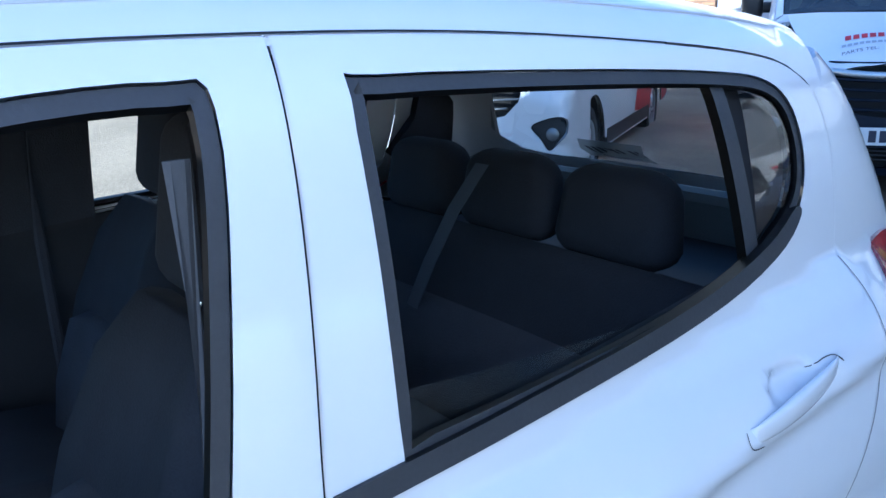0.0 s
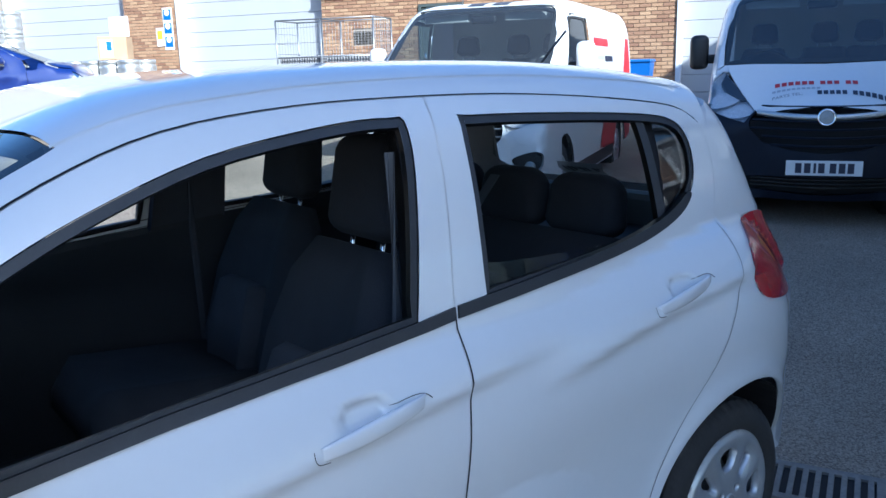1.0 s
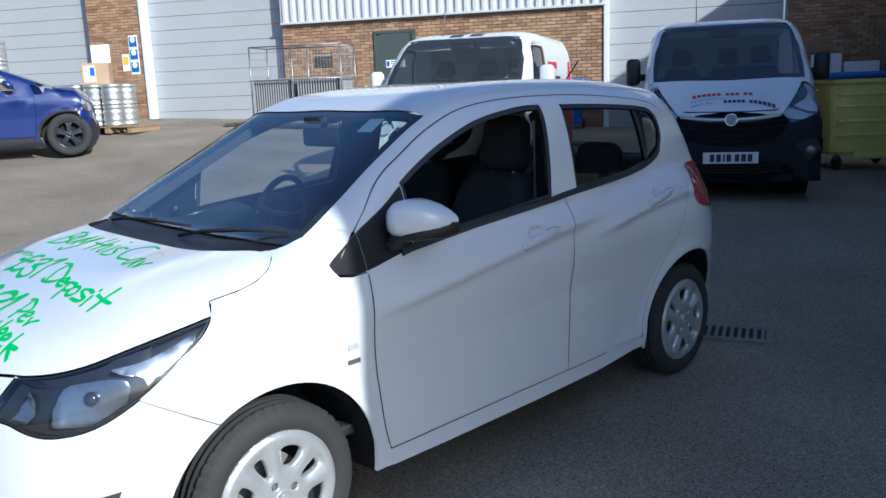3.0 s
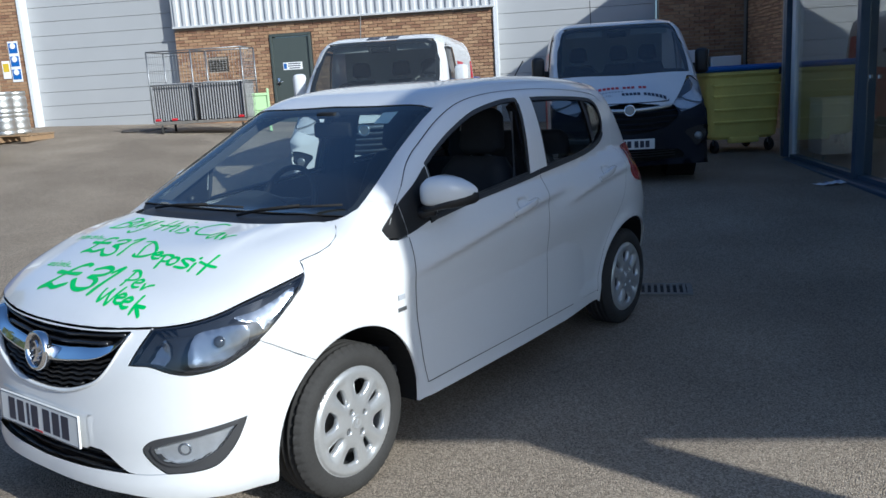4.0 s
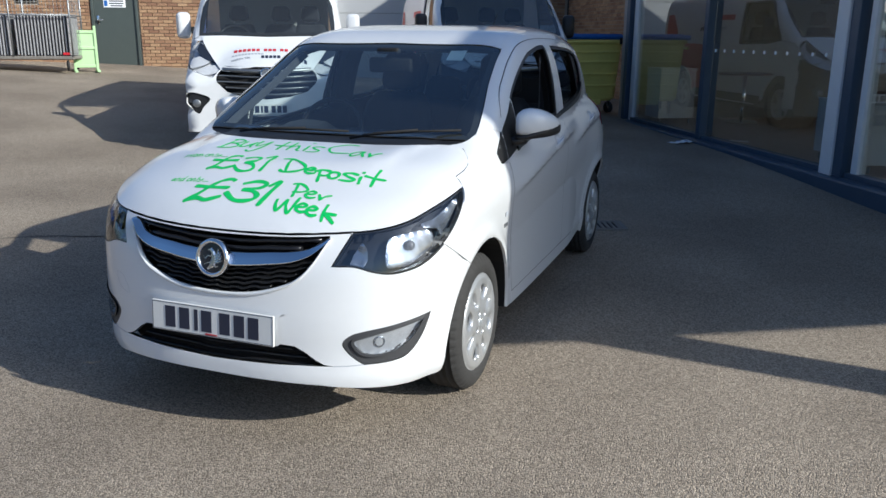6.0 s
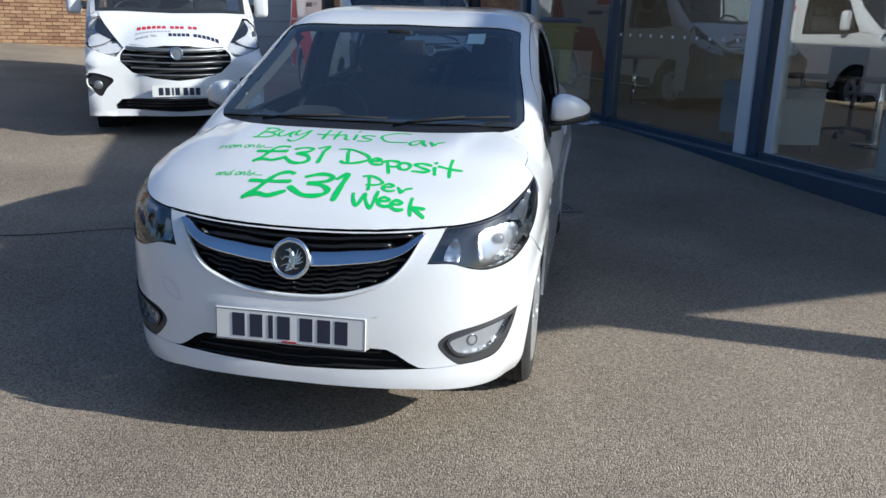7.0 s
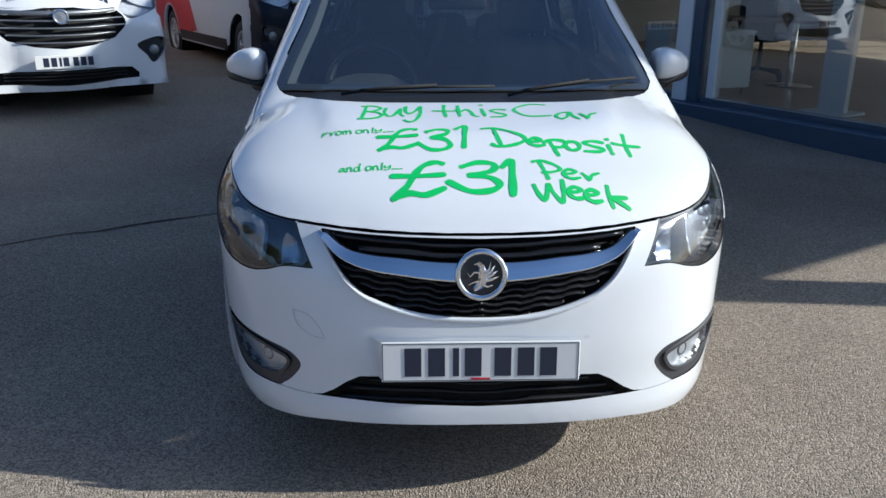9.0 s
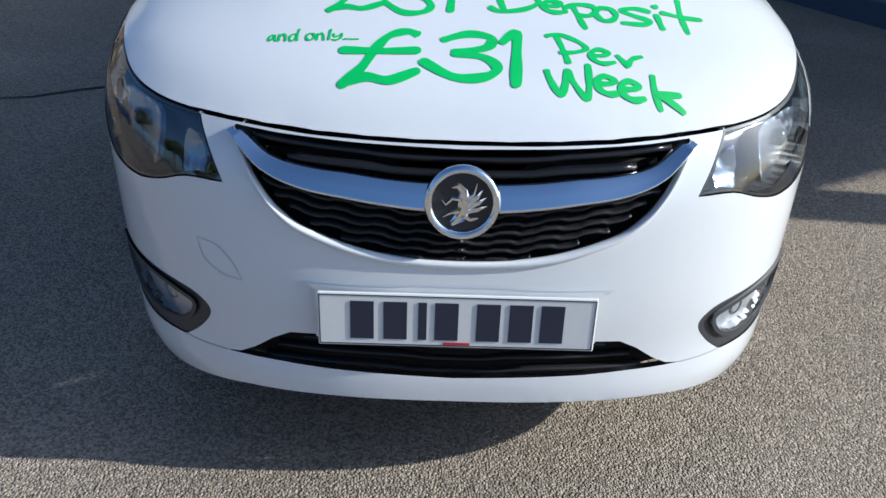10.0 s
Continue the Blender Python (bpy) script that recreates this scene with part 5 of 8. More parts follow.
# a marker alphabet: each letter's pen strokes in its own cell, x and y from 0 to 1
PEN = {
    "B": [[(0.2, 1), (0.14, 0.5), (0.05, 0)], [(-0.05, 0.95), (0.5, 1), (0.9, 0.84), (0.6, 0.62), (0.15, 0.54)], [(0.2, 0.54), (0.75, 0.5), (1, 0.27), (0.6, 0.06), (-0.12, 0)]],
    "u": [[(0.05, 1), (0, 0.45), (0.2, 0.08), (0.5, 0.2), (0.82, 0.95), (0.8, 0.4), (1, 0.05)]],
    "y": [[(0.08, 1), (0.1, 0.65), (0.35, 0.52), (0.75, 0.75), (0.95, 1)], [(0.97, 1), (0.95, 0.5), (0.7, 0.1), (0.3, 0), (0, 0.12)]],
    "t": [[(0.5, 1), (0.48, 0.5), (0.55, 0)], [(0, 0.5), (0.5, 0.47), (1, 0.5)]],
    "h": [[(0.05, 1), (0.06, 0.5), (0.12, 0)], [(0.12, 0.4), (0.45, 0.62), (0.66, 0.4), (0.75, 0.1), (1, 0)]],
    "i": [[(0.3, 0.65), (0.5, 0.3), (0.7, 0)], [(0.1, 0.97), (0.6, 1)]],
    "s": [[(1, 0.9), (0.5, 1), (0.08, 0.8), (0.4, 0.55), (0.92, 0.3), (0.7, 0.04), (0, 0)]],
    "C": [[(1, 0.95), (0.55, 1), (0.12, 0.72), (0.08, 0.45), (0.4, 0.1), (1.05, 0.12)]],
    "a": [[(0.65, 0.9), (0.25, 0.85), (0, 0.45), (0.2, 0.1), (0.5, 0.35), (0.68, 0.9), (0.75, 0.4), (1, 0)]],
    "r": [[(0.05, 0.95), (0.3, 0.35), (0.4, 0)], [(0.38, 0.08), (0.55, 0.6), (0.75, 0.85), (1, 1)]],
    "f": [[(0.15, 1), (0.1, 0.5), (0, 0)], [(0.1, 0.95), (0.6, 1), (1, 0.9)], [(0.1, 0.5), (0.7, 0.55)]],
    "o": [[(0.6, 0.98), (0.2, 0.9), (0.02, 0.45), (0.3, 0.03), (0.75, 0.1), (0.98, 0.5), (0.8, 0.9), (0.55, 0.98)]],
    "m": [[(0, 1), (0.05, 0)], [(0.05, 0.6), (0.25, 1), (0.4, 0.6), (0.45, 0)], [(0.45, 0.6), (0.7, 1), (0.9, 0.6), (1, 0)]],
    "n": [[(0, 1), (0.05, 0)], [(0.05, 0.55), (0.4, 1), (0.75, 0.7), (0.85, 0.1), (1, 0)]],
    "l": [[(0.6, 1.6), (0.5, 0.8), (0.5, 0)]],
    "d": [[(0.7, 0.9), (0.3, 0.95), (0, 0.5), (0.2, 0), (0.6, 0.2), (0.75, 0.7)], [(0.92, 1.7), (0.8, 0.8), (0.85, 0.1), (1, 0)]],
    "e": [[(0.1, 0.5), (0.6, 0.58), (0.82, 0.82), (0.4, 1), (0.04, 0.6), (0.2, 0.15), (0.6, 0), (1.05, 0.15)]],
    "p": [[(0.3, 0.92), (0.48, 0.4), (0.62, 0)], [(0.02, 0.78), (0.4, 0.97), (0.9, 0.95), (1, 0.74), (0.8, 0.56), (0.45, 0.54)]],
    "P": [[(0.25, 1), (0.4, 0.5), (0.5, 0)], [(0, 0.92), (0.35, 1), (0.8, 0.8), (1, 0.56), (0.7, 0.4), (0.3, 0.36)]],
    "D": [[(0.3, 0.98), (0.35, 0.5), (0.44, 0.04)], [(0, 0.95), (0.3, 1), (0.72, 0.72), (1, 0.38), (0.8, 0.12), (0.4, 0), (0.2, 0.12)]],
    "W": [[(0.02, 0.72), (0.1, 0.36), (0.28, 0.03), (0.38, 0.3), (0.45, 0.74), (0.55, 0.4), (0.8, 0), (0.88, 0.4), (0.9, 1)]],
    "k": [[(0.3, 1), (0.3, 0.5), (0.4, 0)], [(0.98, 0.5), (0.3, 0.42)], [(0.32, 0.42), (0.65, 0.28), (1.02, 0.06)]],
    "£": [[(0.98, 0.94), (0.82, 1), (0.6, 0.9), (0.45, 0.66), (0.3, 0.3), (0.05, 0.01)], [(0.05, 0.04), (0.35, 0.14), (0.65, 0.09), (1, 0.25)], [(0, 0.61), (0.5, 0.59), (1, 0.62)]],
    "3": [[(0.26, 0.82), (0.6, 0.99), (0.9, 0.92), (0.84, 0.68), (0.4, 0.54)], [(0.4, 0.53), (0.8, 0.45), (0.97, 0.22), (0.8, 0.04), (0.4, 0.03), (0, 0.34)]],
    "1": [[(0.0, 0.78), (0.78, 1), (0.72, 0.5), (0.6, 0)]],
    "-": [[(0, 0.15), (1, 0.12)]],
}
hand = random.Random(12)


def brush(points, width, lift):
    """One pen stroke on the bonnet: a ribbon with round ends that swells and thins a little."""
    line = curve_through(points, 9, closed=False)
    n = len(line)
    dirs = []
    for k in range(n):
        a, b = Vector(line[max(0, k - 1)]), Vector(line[min(n - 1, k + 1)])
        dirs.append((b - a).normalized())
    phase = hand.uniform(0, 6)
    bm = bmesh.new()
    rows = []
    for k in range(n):
        w = 0.5 * width * (1 + 0.13 * math.sin(k * 0.45 + phase)) * (0.82 if k in (0, n - 1) else 1.0)
        side = Vector((-dirs[k].y, dirs[k].x))
        rows.append([Vector(line[k]) + side * w * e for e in (-1, 0, 1)])
    first, last = Vector(line[0]) - dirs[0] * 0.3 * width, Vector(line[-1]) + dirs[-1] * 0.3 * width
    rows = [[first.lerp(p, 0.5) for p in rows[0]]] + rows + [[last.lerp(p, 0.5) for p in rows[-1]]]
    grid = [[bm.verts.new(car_shell.spot("top", p.x, p.y) + Vector((0, 0, lift))) for p in row] for row in rows]
    for u, v in zip(grid, grid[1:]):
        for j in range(2):
            bm.faces.new((u[j], v[j], v[j + 1], u[j + 1]))
    for f in bm.faces:
        f.normal_update()
        if f.normal.z < 0:
            f.normal_flip()
    return bm


def bonnet_word(text, cells, width):
    """Hand-painted letters on the bonnet; one cell (x0, x1, y0, y1) a letter, as seen from the front."""
    word = new("bonnet_writing")
    word.parent, word.empty_display_size = bonnet, 0.05
    count = 0
    for letter, (x0, x1, y0, y1) in zip(text, cells):
        for stroke in PEN[letter]:
            pts = [(x0 + (x1 - x0) * u, y0 + (y1 - y0) * v) for u, v in stroke]
            part("pen_stroke", brush(pts, width, 0.001 + 0.00025 * (count % 3)), M["green_ink"], word)
            count += 1


def row_of(x0, x1, y0, y1, sizes):
    """Even cells along a line; sizes are the letters' shares, a negative one is a space."""
    unit = (x1 - x0) / sum(abs(w) for w in sizes)
    out, x = [], x0
    for w in sizes:
        if w > 0:
            out.append((x, x + 0.8 * w * unit, y0, y1))
        x += abs(w) * unit
    return out


bonnet_word("Buy", [(-0.338, -0.273, -1.391, -1.264), (-0.266, -0.206, -1.366, -1.282), (-0.205, -0.152, -1.410, -1.264)], 0.011)
bonnet_word("this", [(-0.117, -0.040, -1.368, -1.249), (-0.038, 0.027, -1.364, -1.257), (0.033, 0.054, -1.361, -1.250), (0.063, 0.116, -1.368, -1.294)], 0.011)
bonnet_word("Car", [(0.136, 0.248, -1.373, -1.246), (0.267, 0.336, -1.397, -1.326), (0.340, 0.395, -1.395, -1.346)], 0.011)
bonnet_word("fromonly---", row_of(-0.446, -0.231, -1.484, -1.465, (1, 0.9, 0.9, 1.4, -0.3, 1, 1, 0.5, 1.1, 0.5, 0.5, 0.5)), 0.0042)
bonnet_word("£31", [(-0.282, -0.162, -1.568, -1.466), (-0.165, -0.064, -1.572, -1.470), (-0.052, -0.013, -1.565, -1.447)], 0.015)
bonnet_word("Deposit", [(0.025, 0.153, -1.558, -1.464), (0.159, 0.207, -1.553, -1.519), (0.202, 0.268, -1.596, -1.523), (0.268, 0.311, -1.567, -1.528), (0.319, 0.384, -1.568, -1.521), (0.389, 0.410, -1.575, -1.507), (0.407, 0.494, -1.576, -1.470)], 0.0125)
bonnet_word("andonly---", row_of(-0.381, -0.203, -1.655, -1.634, (1, 1, 1.1, -0.5, 1, 1, 0.5, 1.1, 0.5, 0.5, 0.5)), 0.0048)
bonnet_word("£31", [(-0.237, -0.086, -1.777, -1.626), (-0.082, 0.066, -1.756, -1.627), (0.072, 0.110, -1.770, -1.621)], 0.0205)
bonnet_word("Per", [(0.160, 0.237, -1.704, -1.618), (0.242, 0.287, -1.697, -1.656), (0.292, 0.345, -1.702, -1.667)], 0.0115)
bonnet_word("Week", [(0.152, 0.244, -1.784, -1.702), (0.244, 0.290, -1.770, -1.731), (0.290, 0.335, -1.776, -1.737), (0.335, 0.409, -1.788, -1.715)], 0.0125)


# trim badge on the wing
bp = car_shell.spot("side", -0.905, 0.635)
part("trim_badge", box_bm(0, 0, 0, 0.003, 0.05, 0.016, 0.001), M["steel"], car, "", False, Matrix.Translation(bp + Vector((0.0015, 0, 0))))
part("trim_badge", box_bm(0, 0, 0, 0.002, 0.04, 0.02, 0.001), M["grey_ink"], car, "", False, Matrix.Translation(car_shell.spot("side", -0.91, 0.685) + Vector((0.003, 0, 0))))

# wheels
for sn in (1, -1):
    for yc, turn in ((FRONT_AXLE, 0), (REAR_AXLE, 0)):
        covered_wheel(car, pose(sn * 0.675, yc, HUB, 0, 90 * sn, 0) @ pose(0, 0, 0, 0, 0, 72 if yc < 0 else 4))
part("underbody", box_bm(0, 0, 0.24, 1.2, 3.2, 0.1, 0.03), M["gap"], car)

# cabin
cabin = new("cabin")
cabin.parent, cabin.empty_display_size = car, 0.1
bm = box_bm(0, 0.2, 0.36, 1.34, 2.3, 0.04, 0.01)
part("cabin_floor", bm, M["trim"], cabin)
dash = bmesh.new()
rows = []
for k in range(21):
    x = -0.68 + 1.36 * k / 20
    bow = 0.05 * (1 - (x / 0.68) ** 2)
    hood = 0.075 * math.exp(-(abs(x + 0.36) / 0.17) ** 4)
    rows.append([dash.verts.new(p) for p in ((x, -1.02 - bow * 0.3, 0.9), (x, -0.9, 0.935), (x, -0.72, 0.945 + hood * 0.6), (x, -0.6, 0.94 + hood), (x, -0.555, 0.9 + hood * 0.4), (x, -0.56, 0.78), (x, -0.66, 0.6), (x, -0.9, 0.45))])
for u, v in zip(rows, rows[1:]):
    for j in range(7):
        dash.faces.new((u[j], v[j], v[j + 1], u[j + 1]))
bmesh.ops.recalc_face_normals(dash, faces=dash.faces[:])
part("dashboard", dash, M["trim"], cabin, "", True)
ring = [(0.185 * math.cos(k * math.tau / 40), 0.185 * math.sin(k * math.tau / 40), 0) for k in range(40)]
sw = part("steering_wheel", tube_bm(ring, 0.015, 8, closed=True), M["black"], cabin, "", True, pose(-0.36, -0.4, 0.925, 68))
bm = box_bm(0, -0.02, -0.02, 0.16, 0.1, 0.04, 0.02)
for a in (10, 170, 270):
    cyl_bm((0, 0, -0.01), (0.18 * math.cos(radians(a)), 0.18 * math.sin(radians(a)), 0), 0.016, 8, bm)
part("wheel_boss", bm, M["black"], sw)
bm = tube_bm([(0, -0.36, 1.375), (0, -0.4, 1.31)], 0.012, 8)
box_bm(0, -0.4, 1.285, 0.24, 0.035, 0.075, 0.016, bm)
box_bm(0, -0.4, 1.355, 0.12, 0.1, 0.03, 0.012, bm)
part("rear_view_mirror", bm, M["gap"], cabin, "", True)
part("screen_sticker", box_bm(0, 0, 0, 0.082, 0.001, 0.12), M["paper"], scr, "", False, Matrix.Translation(car_shell.spot("top", 0.37, -0.445) - Vector((0, -0.012, 0.014))) @ pose(0, 0, 0, -58))


def cushion(parent, name, rows, material, thick=0.1, cols=9):
    """A padded slab: rows of (y, z, half width, depth vector) with a soft outline."""
    bm = bmesh.new()
    F, B = [], []
    for y, z, hw, dy, dz in rows:
        f, b = [], []
        for k in range(cols):
            t = -1 + 2 * k / (cols - 1)
            bol = 0.03 * abs(t) ** 3
            f.append(bm.verts.new((hw * t, y - dy * (1 + 3 * bol / max(thick, 0.02)) if abs(t) < 0.99 else y - dy * 0.4, z + dz * (1 + 3 * bol / max(thick, 0.02)) if abs(t) < 0.99 else z + dz * 0.4)))
            b.append(bm.verts.new((hw * t * 0.97, y + dy * 0.5, z - dz * 0.5)))
        F.append(f)
        B.append(b)
    n = len(rows)
    for i in range(n - 1):
        for k in range(cols - 1):
            bm.faces.new((F[i][k], F[i][k + 1], F[i + 1][k + 1], F[i + 1][k]))
            bm.faces.new((B[i][k], B[i + 1][k], B[i + 1][k + 1], B[i][k + 1]))
        bm.faces.new((F[i][0], F[i + 1][0], B[i + 1][0], B[i][0]))
        bm.faces.new((F[i][-1], B[i][-1], B[i + 1][-1], F[i + 1][-1]))
    for i in (0, n - 1):
        for k in range(cols - 1):
            bm.faces.new((F[i][k], F[i][k + 1], B[i][k + 1], B[i][k]))
    bmesh.ops.recalc_face_normals(bm, faces=bm.faces[:])
    return part(name, bm, material, parent, "", True)


def headrest(parent, x, y, z, w=0.26, h=0.2, d=0.09):
    bm = box_bm(0, 0, h / 2 + 0.07, w, d, h, 0.045, seg=4)
    for v in bm.verts:
        v.co.x *= 1 - 0.2 * max(0, (v.co.z - 0.12)) / h - 0.22 * abs((v.co.z - 0.07) / h * 2 - 1) ** 4
    ob = part("headrest", bm, M["cloth"], parent, "", True, pose(x, y, z, -8))
    for k in (-0.06, 0.06):
        part("headrest_post", cyl_bm((k, 0, 0), (k, 0, 0.09), 0.0065, 8), M["chrome"], ob, "", True)


for x in (0.35, -0.35):
    st = new("front_seat")
    st.parent, st.matrix_basis, st.empty_display_size = cabin, Matrix.Translation((x, 0.04 if x > 0 else 0.23, -0.015)), 0.1
    cushion(st, "seat_cushion", [(-0.42, 0.6, 0.2, -0.01, 0.05), (-0.36, 0.63, 0.24, 0.0, 0.06), (-0.1, 0.6, 0.25, 0.0, 0.06), (0.08, 0.58, 0.24, 0.0, 0.06)], M["cloth"])
    cushion(st, "seat_back", [(0.1, 0.55, 0.23, 0.05, 0.0), (0.13, 0.7, 0.25, 0.06, 0.0), (0.19, 0.9, 0.245, 0.06, 0.0), (0.235, 1.04, 0.21, 0.05, 0.0), (0.26, 1.1, 0.16, 0.03, 0.01)], M["cloth"])
    cushion(st, "seat_panel", [(0.075, 0.62, 0.13, 0.05, 0.0), (0.105, 0.75, 0.15, 0.055, 0.0), (0.145, 0.88, 0.12, 0.055, 0.0)], M["cloth_grey"])
    headrest(st, 0, 0.27, 1.045, 0.275, 0.235)
rb = new("rear_bench")
rb.parent, rb.empty_display_size = cabin, 0.1
cushion(rb, "bench_cushion", [(0.5, 0.56, 0.6, 0.0, 0.06), (0.62, 0.6, 0.63, 0.0, 0.07), (0.95, 0.57, 0.62, 0.0, 0.07)], M["cloth"], cols=17)
cushion(rb, "bench_back", [(0.95, 0.55, 0.62, 0.06, 0.0), (1.0, 0.75, 0.62, 0.06, 0.0), (1.06, 0.94, 0.6, 0.05, 0.0), (1.08, 0.995, 0.58, 0.03, 0.01)], M["cloth"], cols=17)
for x in (0.3, 0.0, -0.3):
    headrest(rb, x, 1.1, 0.91, 0.28, 0.185, 0.1)
cushion(rb, "seat_panel", [(0.93, 0.62, 0.5, 0.06, 0.0), (0.985, 0.78, 0.52, 0.06, 0.0), (1.01, 0.85, 0.48, 0.055, 0.0)], M["cloth_grey"], cols=13)
belt = bmesh.new()
rows = []
for x, y, z in ((-0.02, 1.06, 1.14), (-0.042, 1.0, 1.05), (-0.09, 0.965, 0.93), (-0.148, 0.935, 0.78), (-0.16, 0.92, 0.74)):
    rows.append([belt.verts.new((x + dx, y + dy, z)) for dx, dy in ((-0.021, 0.0), (-0.021, -0.002), (0.021, -0.002), (0.021, 0.0))])
for u, v in zip(rows, rows[1:]):
    for j in range(4):
        belt.faces.new((u[j], u[(j + 1) % 4], v[(j + 1) % 4], v[j]))
part("rear_belt", belt, M["belt"], cabin)
part("belt_buckle", box_bm(-0.165, 0.915, 0.725, 0.03, 0.02, 0.055, 0.006), M["black"], cabin)
part("tailgate_lining", box_bm(0, 1.45, 1.005, 1.06, 0.06, 0.13, 0.025), M["pillar"], cabin)
part("parcel_shelf", box_bm(0, 1.33, 0.955, 1.12, 0.4, 0.02, 0.006), M["trim"], cabin)
for sn in (1, -1):
    view = "side" if sn > 0 else "right"
    card = [(-0.8, 0.3), (0.2, 0.3), (0.75, 0.3), (0.95, 0.62), (1.15, 0.86), (1.16, 1.07), (0.95, 1.06), (0.5, 1.03), (0.2, 1.01), (-0.3, 0.975), (-0.8, 0.9)]
    car_shell.panel("door_lining", view, card, M["trim"], cabin, step=0.1, depth=0.075, gap=0, lip=-0.05)
    wide = 0.0 if sn > 0 else 0.09
    car_shell.panel("pillar_lining", view, [(0.18, 1.0), (0.34 + wide, 1.02), (0.36 + wide * 0.8, 1.38), (0.23, 1.38)], M["cloth_grey"], cabin, step=0.08, depth=0.04, gap=0, lip=0.03)
    car_shell.panel("pillar_lining", view, [(1.2, 1.1), (1.4, 1.0), (1.4, 1.25), (1.28, 1.34), (1.27, 1.2)], M["cloth_grey"], cabin, step=0.08, depth=0.05, gap=0, lip=0.03)
    yb = 0.2 if sn > 0 else 0.3
    bm = tube_bm([(sn * 0.615, yb, 1.32), (sn * 0.62, yb, 1.0), (sn * 0.6, yb, 0.62)], 0.004, 6)
    for v in bm.verts:
        v.co.y = yb + (v.co.y - yb) * 3
    part("seat_belt", bm, M["belt"] if sn > 0 else M["cloth_grey"], cabin)


# ---- the yard ----
E1, E2 = Vector((math.cos(radians(30)), 0.5, 0)), Vector((-0.5, math.cos(radians(30)), 0))
gx = sorted(set([-400, -150, -60, -30] + [round(-24 + 0.5 * k, 3) for k in range(73)] + [20, 60, 150, 400]))
gy = sorted(set([-400, -150, -60, -25] + [round(-14 + 0.5 * k, 3) for k in range(73)] + [30, 60, 150, 400]))
V = [(x, y, ground_z(x, y)) for y in gy for x in gx]
n = len(gx)
F = [(j * n + i, j * n + i + 1, (j + 1) * n + i + 1, (j + 1) * n + i) for j in range(len(gy) - 1) for i in range(n - 1)]
ground = tagged(new("ground", mesh_of("ground", V, F, M["asphalt"], True)), "worn grey asphalt yard with pale stone grit", "asphalt", kind="structure")


def on_ground(x, y, turn=0.0, lift=0.0):
    return pose(x, y, ground_z(x, y) + lift, 0, 0, turn)


# brick and roller-door wall: s runs along it, z up, face at local y = 0, looking along -y
WALL = Matrix.Translation((-13.9, 9.0, 0)) @ pose(0, 0, 0, 0, 0, 30)
wall = thing("wall_north", "long buff brick unit wall with white roller doors", "wall", WALL, "structure")


def wall_slab(s0, s1, z0, z1, name="wall_core", material=None, y0=0.03, y1=0.35):
    return part(name, box_bm((s0 + s1) / 2, (y0 + y1) / 2, (z0 + z1) / 2, s1 - s0, y1 - y0, z1 - z0), material or M["mortar"], wall)


wall_slab(-5.52, -3.98, -0.5, 6.5)
wall_slab(-0.12, 2.2, -0.5, 3.12)
wall_slab(2.2, 3.12, 2.76, 3.12)
wall_slab(3.12, 7.42, -0.5, 3.12)
wall_slab(11.05, 20.0, -0.5, 6.5)
wall_slab(-18.0, -9.3, -0.5, 6.5)


def bricks(spans, holes, name="bricks", owner=None):
    """Courses of single bricks, proud of the mortar, joined where the camera never comes near."""
    V, F = [], []
    rnd = random.Random(4)
    L, H, J = 0.205, 0.06, 0.012
    for s0, s1, z0, z1 in spans:
        for c in range(int((z1 - z0) / (H + J))):
            z = z0 + c * (H + J)
            s = s0 - (0.1125 if c % 2 else 0)
            while s < s1:
                a, b = max(s, s0), min(s + L, s1)
                s += L + J
                for h in holes:
                    if h[0] < b and a < h[1] and h[2] < z + H and z < h[3]:
                        a, b = (a, h[0]) if a < h[0] else (h[1], b)
                if b - a < 0.03:
                    continue
                d = -rnd.uniform(0.0, 0.006)
                k = len(V)
                V += [(a, d, z), (b, d, z), (b, d, z + H), (a, d, z + H), (a, 0.04, z), (b, 0.04, z), (b, 0.04, z + H), (a, 0.04, z + H)]
                F += [(k, k + 1, k + 2, k + 3), (k, k + 4, k + 5, k + 1), (k + 1, k + 5, k + 6, k + 2), (k + 2, k + 6, k + 7, k + 3), (k + 3, k + 7, k + 4, k)]
    ob = child(name, mesh_of(name, V, F, M["brick"], False), owner or wall)
    tagged(ob, kind="stuff")
    return ob


bricks([(-5.52, -3.98, 0.3, 5.0), (-0.12, 7.42, 0.3, 3.1), (11.05, 12.85, 0.2, 5.0)], [(2.15, 3.18, 0, 2.8), (0.6, 1.12, 2.03, 2.35)])
bm = box_bm(0.86, 0.06, 2.19, 0.5, 0.06, 0.3, 0.01)
vent = part("wall_vent", bm, M["gap"], wall)
for k in range(5):
    part("vent_slat", box_bm(0.86, 0.005, 2.08 + 0.055 * k, 0.46, 0.03, 0.012), M["iron"], vent)


